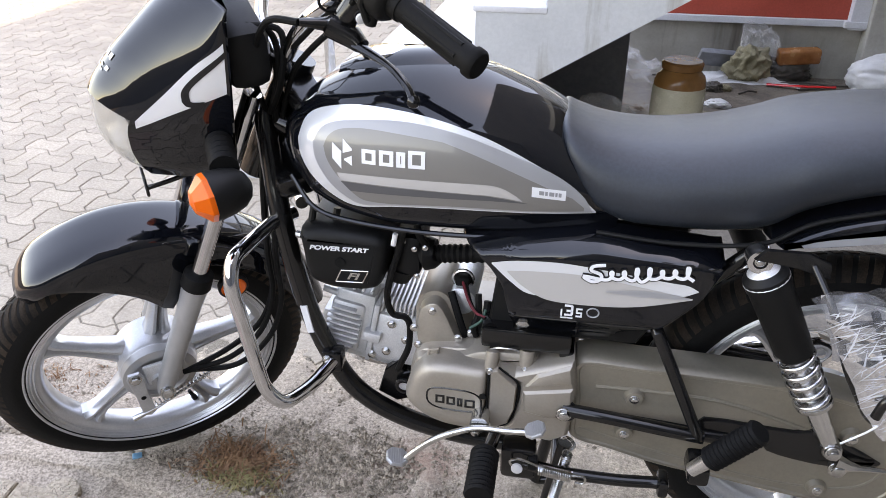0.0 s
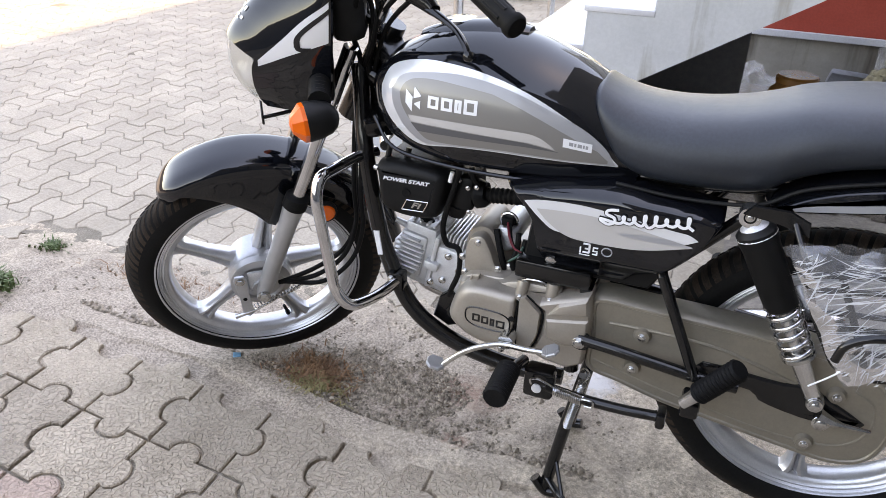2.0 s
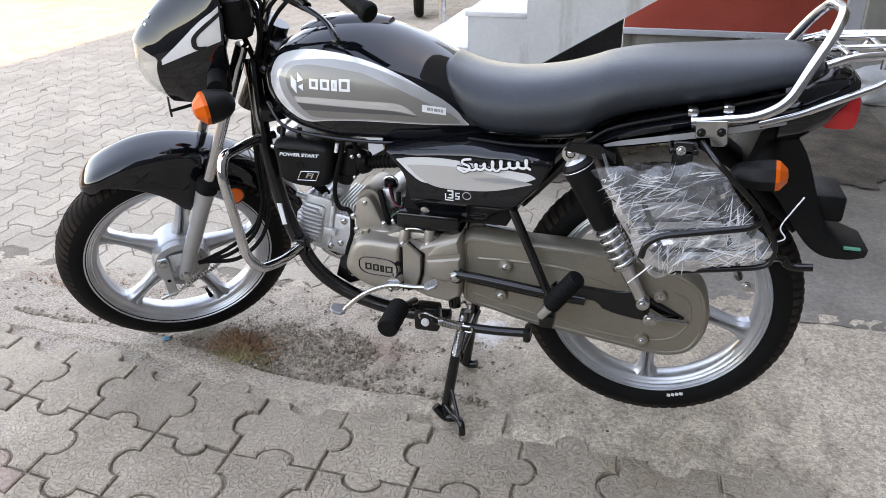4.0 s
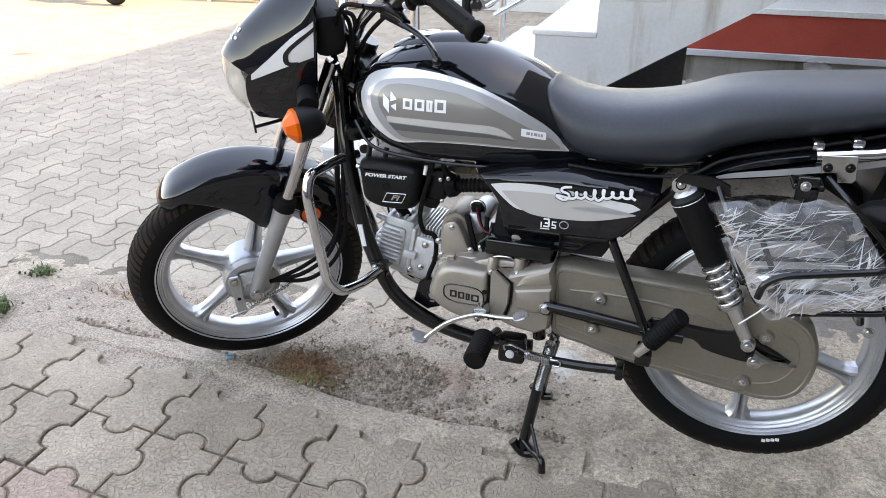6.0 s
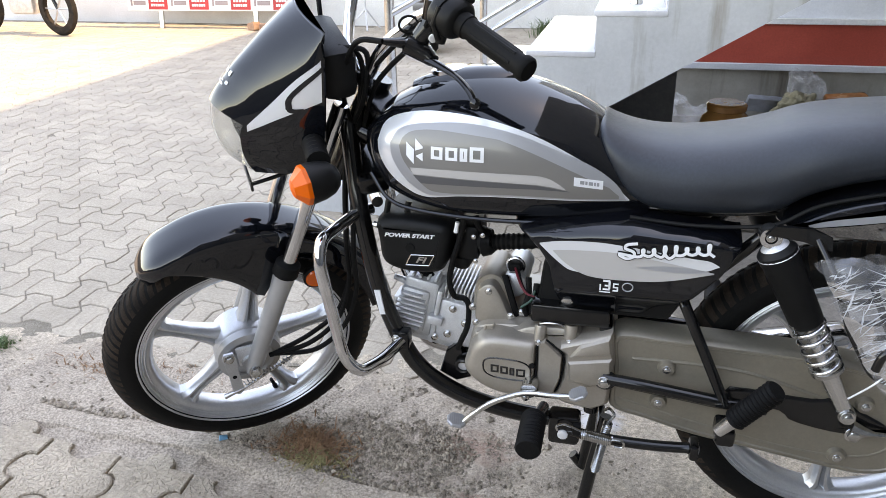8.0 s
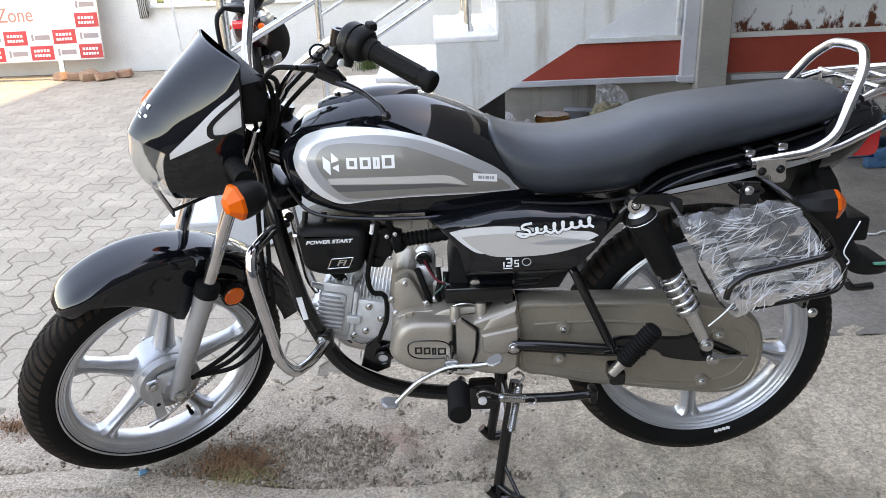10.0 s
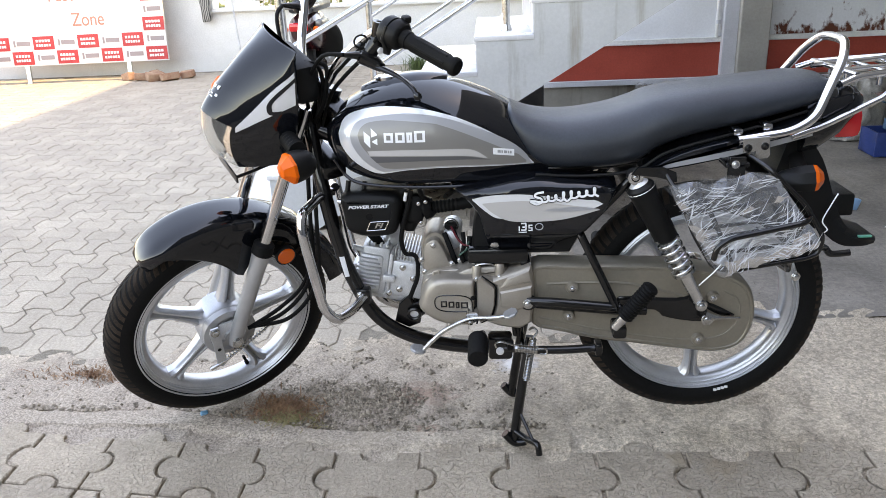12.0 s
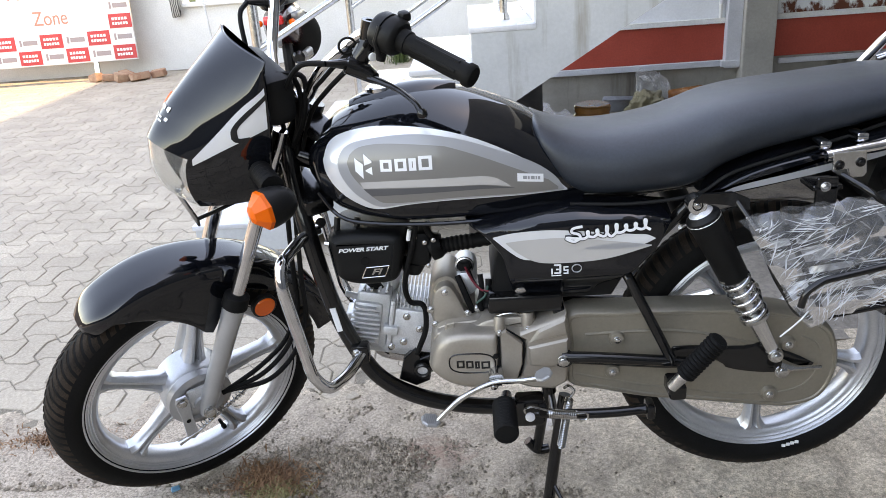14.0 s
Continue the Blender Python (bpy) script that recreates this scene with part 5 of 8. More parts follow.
# ---- side cover and tail panel ----
for sd in (-1, 1):
    lower = [(0.568, 0.702), (0.594, 0.690), (0.615, 0.668), (0.634, 0.640), (0.642, 0.600), (0.650, 0.556), (0.664, 0.542), (0.702, 0.538), (0.795, 0.540), (0.812, 0.556), (0.837, 0.572), (0.866, 0.592), (0.910, 0.640), (0.939, 0.688)]
    upper = [(0.568, 0.711), (0.618, 0.718), (0.698, 0.727), (0.771, 0.731), (0.838, 0.726), (0.905, 0.722), (0.939, 0.714)]

    def along(pts, x):
        for (xa, za), (xb, zb) in zip(pts, pts[1:]):
            if x <= xb:
                t = max(0.0, (x - xa) / (xb - xa))
                return za + (zb - za) * t
        return pts[-1][1]

    rows_ = []
    for k in range(73):
        x = 0.568 + (0.939 - 0.568) * k / 72
        zt, zb = along(upper, x), along(lower, x)
        sag = 0.012 * (max(0, (0.61 - x) / 0.045) ** 2 + max(0, (x - 0.900) / 0.036) ** 2)
        line = []
        for q in range(23):
            t = q / 22
            z = zt + (zb - zt) * t
            d_top, d_low = (zt - z), (z - zb)
            fold = max(0.0, min(1.0, (0.606 - z) / 0.055))
            y = 0.157 - 0.058 * max(0.0, 1 - d_top / 0.020) ** 1.25 - 0.004 * max(0.0, 1 - d_top / 0.034) - 0.040 * fold * fold * (3 - 2 * fold) - 0.012 * max(0.0, 1 - d_low / 0.010) ** 2 - sag
            line.append(Vector((x, sd * y, z)))
        inner_ = [Vector((p.x, p.y - sd * 0.006, p.z)) for p in line]
        rows_.append(line + inner_[::-1])
    sc = part("side_cover", skin(bmesh.new(), rows_), BLACK, BIKE, "glossy black side cover with silver flash", True, 60)
    for nm, up, low, mat, lift in (("flash", ((0.617, 0.684), (0.650, 0.690), (0.700, 0.6925), (0.749, 0.690), (0.859, 0.677), (0.890, 0.674), (0.906, 0.666)), ((0.617, 0.682), (0.648, 0.653), (0.676, 0.637), (0.730, 0.640), (0.832, 0.648), (0.880, 0.654), (0.906, 0.665)), DECAL_L, 0.0005),
                                   ("flash", ((0.640, 0.673), (0.680, 0.676), (0.749, 0.676), (0.837, 0.664), (0.899, 0.654)), ((0.640, 0.671), (0.664, 0.649), (0.703, 0.630), (0.776, 0.628), (0.832, 0.634), (0.899, 0.652)), DECAL_S, 0.0012),
                                   ("flash", ((0.780, 0.655), (0.830, 0.660), (0.870, 0.658), (0.897, 0.653)), ((0.782, 0.652), (0.830, 0.650), (0.870, 0.651), (0.897, 0.6525)), DECAL_M, 0.0018)):
        bm = panel_fn((resample(up, 40), resample(low, 40)), lambda x, z: -0.1572, lift, None, 6)
        for v in bm.verts:
            v.co.y += 0.012 * max(0.0, (v.co.x - 0.900) / 0.036) ** 2
            v.co.y *= -sd
        part(nm, bm, mat, sc)
    # the model name as a plain slanted wave with one tall stroke
    zig_ = [(0.776, 0.697), (0.760, 0.694), (0.757, 0.687), (0.770, 0.682), (0.771, 0.674), (0.760, 0.669), (0.747, 0.677)]
    zig_ += [(0.777 + 0.118 * k / 66 + 0.0050 * math.sin(2 * math.pi * k / 9.4), 0.6800 + 0.015 * k / 66 - (0.0065 + 0.0045 * (k // 19 % 2)) * math.cos(2 * math.pi * k / 9.4)) for k in range(0, 67, 2)]
    for rr_, yy_, mt in ((0.0050, 0.1590, BLACK), (0.0028, 0.1610, WHITE)):
        bm = tube(curve([(x, sd * yy_, z) for x, z in zig_], 4), rr_, 6)
        for v in bm.verts:
            v.co.y = sd * yy_ + (v.co.y - sd * yy_) * 0.3
        part("model_name_stroke", bm, mt, sc)
    for x0, x1, z0, z1 in ((0.720, 0.7225, 0.606, 0.617), (0.7255, 0.737, 0.6225, 0.6255), (0.7285, 0.737, 0.6140, 0.6165), (0.7255, 0.737, 0.6070, 0.6095), (0.7345, 0.738, 0.6090, 0.6235), (0.742, 0.751, 0.6185, 0.6205), (0.742, 0.7445, 0.6130, 0.6190), (0.742, 0.751, 0.6120, 0.6140), (0.7485, 0.751, 0.6070, 0.6125), (0.742, 0.751, 0.6060, 0.6080), (0.720, 0.738, 0.6025, 0.6040)):
        part("emblem_bar", box((x0, min(sd * 0.157, sd * 0.1585), z0), (x1, max(sd * 0.157, sd * 0.1585), z1)), WHITE, sc, "", False)
    part("emblem_ring", tube([(0.766 + 0.0085 * math.cos(u), sd * 0.1578, 0.6155 + 0.0075 * math.sin(u)) for u in (k * math.pi / 12 for k in range(24))], 0.0011, 6, None, 1.0, True), DECAL_M, sc)
    part("cover_bolt", bolt((0.665, sd * 0.117, 0.562), (0, sd, 0), 0.0085), STEEL, sc)
    out = smooth2([(0.992, 0.734), (1.031, 0.764), (1.095, 0.790), (1.19, 0.811), (1.30, 0.830), (1.367, 0.850), (1.380, 0.826), (1.362, 0.798), (1.30, 0.772), (1.22, 0.752), (1.139, 0.735), (1.058, 0.721), (1.01, 0.718)], 3)
    tp = part("tail_panel", panel(out, [(0.0, sd * 0.075), (0.0, sd * 0.082), (0.004, sd * 0.102), (0.010, sd * 0.122), (0.018, sd * 0.132)]), BLACK, BIKE, "glossy black tail panel with silver stripe", True, 50)
    bm = panel_fn((resample(((1.030, 0.738), (1.060, 0.748), (1.136, 0.763), (1.247, 0.786), (1.348, 0.811)), 20), resample(((1.034, 0.734), (1.060, 0.738), (1.136, 0.751), (1.247, 0.773), (1.348, 0.799)), 20)), lambda x, z: -0.1335, 0.0, None, 4)
    for v in bm.verts:
        v.co.y *= -sd
    part("stripe", bm, DECAL_M, tp)
# tail cowl and lamp
bm = bmesh.new()
rings = []
for x, zt, zb, w in ((1.34, 0.884, 0.742, 0.122), (1.38, 0.894, 0.748, 0.116), (1.42, 0.900, 0.776, 0.108), (1.450, 0.895, 0.815, 0.097), (1.468, 0.876, 0.845, 0.080)):
    rings.append([Vector((x, w * math.copysign(abs(math.cos(a)) ** 0.6, math.cos(a)), (zt + zb) / 2 + (zt - zb) / 2 * math.copysign(abs(math.sin(a)) ** 0.7, math.sin(a)))) for a in (2 * math.pi * k / 20 for k in range(20))])
skin(bm, rings)
tc = part("tail_cowl", bm, BLACK, BIKE, "glossy black tail cowl", True, 60)
part("tail_lamp", box((1.412, -0.070, 0.772), (1.484, 0.070, 0.846), 0.02), REDLENS, tc, "red tail lamp in protective film")


# rear mudguard, plate holder and indicators
bm = bmesh.new()
rings = []
for k in range(25):
    t = k / 24
    a = radians(115) - t * radians(70)
    R0 = max(0.348, 0.49 - 0.18 * t)
    o, i2 = [], []
    for q in range(9):
        u = -1 + q / 4
        rr = R0 - 0.03 * abs(u) ** 3
        o.append(GUARD + Vector((rr * math.cos(a), 0.065 * math.sin(u * math.pi / 2), rr * math.sin(a))))
        i2.append(GUARD + Vector(((rr - 0.003) * math.cos(a), 0.062 * math.sin(u * math.pi / 2), (rr - 0.003) * math.sin(a))))
    rings.append(o + i2[::-1])
skin(bm, rings)
rm = part("rear_mudguard", bm, PLASTIC, BIKE, "black plastic rear mudguard", True, 60)
bm = bmesh.new()
rings = []
for x, z, w, d in ((1.33, 0.745, 0.085, 0.05), (1.385, 0.69, 0.085, 0.04), (1.425, 0.615, 0.08, 0.030), (1.455, 0.565, 0.08, 0.022), (1.485, 0.540, 0.08, 0.016), (1.525, 0.530, 0.075, 0.010), (1.555, 0.527, 0.06, 0.006)):
    rings.append([Vector((x - d * 0.7, -w, z - d)), Vector((x - d * 0.3, -w * 1.02, z + d * 0.5)), Vector((x + d * 0.5, -w * 0.8, z + d)), Vector((x + d * 0.5, w * 0.8, z + d)), Vector((x - d * 0.3, w * 1.02, z + d * 0.5)), Vector((x - d * 0.7, w, z - d))])
cols = [curve([r[i] for r in rings], 4) for i in range(6)]
skin(bm, [[c[j] for c in cols] for j in range(len(cols[0]))])
part("mud_flap", bm, PLASTIC, rm, "curved black plastic flap", True, 50)
part("plate_holder", box((1.44, -0.05, 0.585), (1.50, 0.07, 0.64), 0.008), PLASTIC, rm)
for sd in (-1, 1):
    c = Vector((1.336, sd * 0.190, 0.722))
    ind = part("rear_indicator", lathe([(0.012, -0.075), (0.023, -0.06), (0.030, -0.02), (0.030, 0.0)], c, (1, sd * 0.1, 0.1), 8), PLASTIC, BIKE, "black plastic indicator body")
    part("lens", lathe([(0.030, 0.0), (0.028, 0.007), (0.013, 0.020), (0.004, 0.022)], c, (1, sd * 0.1, 0.1), 8), AMBER, ind, "amber lens", False)
    part("stalk", tube([(1.34, sd * 0.08, 0.74), (1.32, sd * 0.16, 0.722)], [0.016, 0.02], 12), RUBBER, ind)

# grab rail and carrier
for sd in (-1, 1):
    y = sd * 0.150
    pts = bent([(1.183, sd * 0.166, 0.801), (1.290, sd * 0.166, 0.816), (1.338, sd * 0.160, 0.842), (1.402, sd * 0.106, 0.955), (1.420, sd * 0.062, 0.985), (1.423, sd * 0.02, 0.988), (1.423, 0, 0.988)], 0.036)
    gr = part("grab_rail", tube(pts, 0.0098, 16), CHROME, BIKE, "chromed tubular grab rail")
    part("carrier_stay", tube(bent([(1.30, y * 0.98, 0.800), (1.365, y * 0.92, 0.820), (1.497, y * 0.8, 0.878), (1.525, y * 0.75, 0.928)], 0.02), 0.0065, 12), CHROME, gr)
    part("mount_plate", panel([(1.190, 0.808), (1.244, 0.811), (1.249, 0.770), (1.244, 0.764), (1.222, 0.763), (1.217, 0.779), (1.193, 0.777)], [(0, sd * 0.172), (0, sd * 0.176), (0.001, sd * 0.177)]), STEEL, gr, "bolted steel mounting plate", False)
    bm = bolt((1.202, sd * 0.177, 0.787), (0, sd, 0), 0.006)
    bolt((1.236, sd * 0.177, 0.790), (0, sd, 0), 0.006, bm)
    part("bolt", bm, FRAME, gr)
    for x in (1.185, 1.245):
        part("clamp", box((x - 0.010, min(sd * 0.12, sd * 0.158), 0.808 + (x - 1.185) * 0.17), (x + 0.010, max(sd * 0.12, sd * 0.158), 0.824 + (x - 1.185) * 0.17), 0.004), CHROME, gr)
ca = part("carrier", tube(bent([(1.395, -0.125, 0.905), (1.43, -0.118, 0.918), (1.50, -0.105, 0.924), (1.585, -0.075, 0.932), (1.602, -0.03, 0.934), (1.602, 0.03, 0.934), (1.585, 0.075, 0.932), (1.50, 0.105, 0.924), (1.43, 0.118, 0.918), (1.395, 0.125, 0.905)], 0.03), 0.0075, 12), CHROME, BIKE, "chromed tubular luggage carrier")
for y in (-0.05, 0.05):
    part("carrier_bar", tube([(1.40, y, 0.920), (1.60, y, 0.934)], 0.006, 10), CHROME, ca)
for x in (1.43, 1.50, 1.56):
    hw = 0.118 - (x - 1.43) * 0.25
    part("carrier_bar", tube([(x, -hw, 0.922), (x, hw, 0.922)], 0.006, 10), CHROME, ca)
    part("peg", tube([(x, -0.07, 0.922), (x, -0.07, 0.892)], 0.006, 10), CHROME, ca)

# ---- rear suspension, swing arm, chaincase ----
for sd in (-1, 1):
    a, b = Vector((0.972, sd * 0.161, 0.728)), Vector((1.138, sd * 0.150, 0.414))
    d = (b - a).normalized()
    sh = part("shock_absorber", tube([a + d * 0.02, a + d * 0.028, a + d * 0.045, a + d * 0.05, a + d * 0.165, a + d * 0.170], [0.024, 0.031, 0.031, 0.0295, 0.0265, 0.022], 20), PLASTIC, BIKE, "black shock absorber with exposed coil")
    part("top_eye", lathe([(0.0165, -0.013), (0.0165, 0.013), (0.0095, 0.013), (0.0095, -0.013)], a, (0, sd, 0), 24, None, True), COIL, sh, "bright steel eye")
    part("bush", lathe([(0.0095, -0.010), (0.0095, 0.010), (0.004, 0.012)], a, (0, sd, 0), 18), RUBBER, sh)
    part("top_nut", bolt(a + Vector((0, sd * 0.010, 0)), (0, sd, 0), 0.0055), STEEL, sh)
    part("shroud", tube([a + d * 0.012, a + d * 0.020, a + d * 0.030, a + d * 0.034], [0.012, 0.022, 0.0295, 0.0315], 24), CAST, sh, "domed grey metal cap")
    part("coil", spring(a + d * 0.160, a + d * 0.258, 0.0240, 0.0041, 5.2, None, 20, 10), COIL, sh, "bright steel coil spring")
    part("spring_seat", tube([a + d * 0.254, a + d * 0.258, a + d * 0.264, a + d * 0.266], [0.018, 0.027, 0.027, 0.016], 20), STEEL, sh)
    part("rod", tube([a + d * 0.15, a + d * 0.262, a + d * 0.268, a + d * 0.300, a + d * 0.345], [0.010, 0.011, 0.0165, 0.0150, 0.0125], 14), COIL, sh)
    part("bottom_eye", lathe([(0.013, -0.013), (0.015, -0.010), (0.015, 0.010), (0.013, 0.013)], b, (0, sd, 0), 18), STEEL, sh)
    part("bottom_nut", bolt(b + Vector((0, sd * 0.014, 0)), (0, sd, 0), 0.009), STEEL, sh)
    sw = part("swing_arm", tube([(0.74, sd * 0.09, 0.425), (0.95, sd * 0.100, 0.400), (1.19, sd * 0.100, 0.372)], 0.017, 12, None, 1.3), FRAME, BIKE, "black swing arm")
part("chain_adjuster", tube([(1.150, -0.146, 0.386), (1.172, -0.146, 0.378), (1.19, -0.146, 0.376), (1.234, -0.142, 0.373)], [0.014, 0.010, 0.005, 0.0035], 8), STEEL, sw)
part("adjuster_nut", bolt((1.157, -0.150, 0.373), (0, -1, 0), 0.0105), STEEL, sw)
part("swing_arm_end", panel(smooth2([(0.955, 0.425), (1.03, 0.422), (1.09, 0.419), (1.128, 0.426), (1.165, 0.407), (1.226, 0.374), (1.205, 0.365), (1.157, 0.357), (1.10, 0.363), (1.058, 0.374), (1.04, 0.390), (0.955, 0.399)], 2), [(0.0, -0.10), (0.0, -0.1285), (0.004, -0.1305), (0.010, -0.1310)]), FRAME, sw, "black flattened end of the swing arm", True, 40)
out = smooth2([(0.752, 0.508), (0.750, 0.43), (0.752, 0.352), (0.82, 0.330), (0.904, 0.309), (0.996, 0.296), (1.124, 0.277), (1.197, 0.271), (1.249, 0.291), (1.274, 0.342), (1.273, 0.402), (1.25, 0.452), (1.196, 0.481), (1.108, 0.501), (0.986, 0.508), (0.85, 0.511)], 4)
cc = part("chain_case", panel(out, [(0.0, -0.075), (0.0, -0.112), (0.003, -0.122), (0.008, -0.1275), (0.013, -0.128), (0.015, -0.1255), (0.022, -0.1255)]), OLIVE, BIKE, "olive-grey enclosed chain case", True, 35)
part("rib", tube(curve([(0.786, -0.124, 0.460), (0.881, -0.124, 0.462), (0.987, -0.124, 0.455), (1.113, -0.124, 0.420)], 6), 0.0042, 8), OLIVE, cc)
part("rib", tube(curve([(0.766, -0.124, 0.374), (0.902, -0.124, 0.341), (1.084, -0.124, 0.310), (1.195, -0.124, 0.316), (1.236, -0.124, 0.362), (1.231, -0.124, 0.412), (1.198, -0.124, 0.434)], 6), 0.003, 8), OLIVE, cc)
for x, z in ((0.846, 0.450), (0.838, 0.378), (1.146, 0.310), (1.172, 0.420)):
    boss = part("boss", lathe([(0.017, 0), (0.013, 0.012), (0.009, 0.013)], (x, -0.123, z), (0, -1, 0), 18), OLIVE, cc)
    part("bolt", bolt((x, -0.135, z), (0, -1, 0), 0.0058), STEEL, cc)

# foot rest hanger of the pillion
hg = part("pillion_hanger", tube(bent([(0.738, -0.150, 0.428), (0.80, -0.156, 0.427), (0.952, -0.160, 0.412)], 0.02), 0.0108, 12), FRAME, BIKE, "black tubular footrest hanger")
part("hanger_strut", tube([(0.852, -0.112, 0.602), (0.862, -0.146, 0.586), (0.946, -0.162, 0.410)], 0.0095, 12), FRAME, hg)
part("hanger_tube", tube([(0.745, -0.118, 0.408), (0.94, -0.128, 0.392), (1.02, -0.126, 0.388)], 0.012, 12), FRAME, hg)
part("hanger_nut", bolt((0.740, -0.158, 0.424), (0, -1, 0), 0.009), STEEL, hg)
a, b = Vector((0.938, -0.200, 0.384)), Vector((1.010, -0.232, 0.500))
d = (b - a).normalized()
part("peg_joint", tube([a - d * 0.004, a + d * 0.035], [0.011, 0.012], 12), COIL, hg)
part("peg_clamp", box((0.932, -0.205, 0.352), (0.964, -0.150, 0.384), 0.007), FRAME, hg)
pts, rr = [], []
for k in range(25):
    pts.append(a + d * (0.034 + 0.100 * k / 24))
    rr.append(0.0195 if k % 2 else 0.0160)
part("peg_rubber", tube(pts, rr, 16), RUBBER, hg, "ribbed black rubber footrest")
pts = [p * 1 for p in pts]
a2, b2 = Vector((0.948, 0.165, 0.40)), Vector((0.96, 0.30, 0.42))
part("peg_rubber", tube([a2, b2], 0.017, 14), RUBBER, hg)

# ---- engine ----
# Black filler between crankcase and side cover, no known part.
part("engine_gap_block", merge(box((0.602, -0.131, 0.516), (0.742, -0.05, 0.552), 0.006), box((0.725, -0.128, 0.470), (0.748, -0.06, 0.520), 0.005)), FRAME, BIKE, "black block filling the gap above the crankcase")
part("air_box", panel([(0.640, 0.690), (0.630, 0.655), (0.619, 0.620), (0.611, 0.552), (0.618, 0.540), (0.70, 0.530), (0.84, 0.530), (0.88, 0.60), (0.90, 0.69)], [(0, 0.09), (0, -0.098), (0.004, -0.104)]), PLASTIC, BIKE, "black air filter box behind the side cover")
out = smooth2([(0.500, 0.486), (0.486, 0.450), (0.484, 0.412), (0.502, 0.388), (0.540, 0.372), (0.62, 0.357), (0.70, 0.352), (0.748, 0.368), (0.754, 0.43), (0.750, 0.505), (0.69, 0.498), (0.60, 0.500), (0.54, 0.498)], 4)
eng = part("engine", panel(out, [(0.0, 0.10), (0.0, -0.100), (0.004, -0.112), (0.010, -0.116)]), CHAMPAGNE, BIKE, "champagne-grey painted engine crankcase", True, 35)
part("timing_cover", panel(smooth2([(0.494, 0.490), (0.493, 0.520), (0.497, 0.549), (0.506, 0.562), (0.521, 0.569), (0.534, 0.563), (0.546, 0.541), (0.556, 0.516), (0.570, 0.486), (0.540, 0.474), (0.505, 0.474)], 4), [(0, 0.02), (0, -0.090), (0.003, -0.098), (0.007, -0.100)]), CHAMPAGNE, eng, "", True, 35)
part("timing_case", panel(smooth2([(0.488, 0.490), (0.486, 0.522), (0.491, 0.555), (0.504, 0.573), (0.522, 0.580), (0.540, 0.573), (0.553, 0.550), (0.563, 0.522), (0.580, 0.488), (0.540, 0.470), (0.500, 0.470)], 4), [(0, 0.03), (0, -0.068), (0.003, -0.076)]), CHAMPAGNE, eng, "", True, 35)
part("upper_case", panel(smooth2([(0.500, 0.462), (0.500, 0.482), (0.540, 0.490), (0.574, 0.494), (0.606, 0.506), (0.672, 0.508), (0.694, 0.496), (0.664, 0.470), (0.58, 0.462)], 3), [(0, 0.02), (0, -0.114), (0.004, -0.124), (0.010, -0.127)]), CHAMPAGNE, eng, "", True, 35)
part("left_cover", dome(smooth2([(0.482, 0.414), (0.487, 0.440), (0.497, 0.466), (0.516, 0.487), (0.545, 0.493), (0.582, 0.491), (0.612, 0.489), (0.6175, 0.482), (0.6175, 0.457), (0.6170, 0.408), (0.6185, 0.384), (0.612, 0.369), (0.598, 0.365), (0.553, 0.368), (0.519, 0.379), (0.495, 0.396)], 3), [(1.0, -0.105), (1.0, -0.132), (0.975, -0.143), (0.93, -0.152), (0.87, -0.157), (0.78, -0.1595), (0.6, -0.1600)], (0.585, 0.430)), CHAMPAGNE, eng, "rounded left engine cover", True, 50)
part("sprocket_facet", panel([(0.6215, 0.488), (0.633, 0.492), (0.664, 0.463), (0.662, 0.418), (0.652, 0.387), (0.627, 0.373), (0.6235, 0.384), (0.6205, 0.410)], [(0, -0.110), (0, -0.151), (0.002, -0.1545)]), CHAMPAGNE, eng, "", True, 30)
part("sprocket_cover", panel([(0.636, 0.490), (0.660, 0.484), (0.690, 0.495), (0.749, 0.518), (0.756, 0.470), (0.756, 0.430), (0.750, 0.368), (0.722, 0.352), (0.676, 0.358), (0.640, 0.372), (0.655, 0.386), (0.665, 0.418), (0.667, 0.464)], [(0, -0.10), (0, -0.138), (0.003, -0.145), (0.007, -0.148)]), CHAMPAGNE, eng, "", True, 30)
part("cover_facet", panel([(0.676, 0.462), (0.694, 0.488), (0.746, 0.511), (0.751, 0.476)], [(0, -0.140), (0.0, -0.148), (0.004, -0.153), (0.010, -0.1545)]), CHAMPAGNE, eng, "", True, 25)
part("cover_facet", panel([(0.674, 0.452), (0.751, 0.467), (0.752, 0.418), (0.716, 0.404), (0.676, 0.412)], [(0, -0.140), (0.0, -0.148), (0.004, -0.152), (0.010, -0.1535)]), CHAMPAGNE, eng, "", True, 25)
oval = [(0.566 + 0.044 * math.copysign(abs(math.cos(a)) ** 0.6, math.cos(a)), 0.429 + 0.021 * math.copysign(abs(math.sin(a)) ** 0.7, math.sin(a)) - (math.cos(a)) * 0.003) for a in (2 * math.pi * k / 32 for k in range(32))]
part("badge_ring", tube([(x, -0.1595, z) for x, z in oval], 0.0017, 6, None, 1.0, True), FRAME, eng, "dark recessed oval")
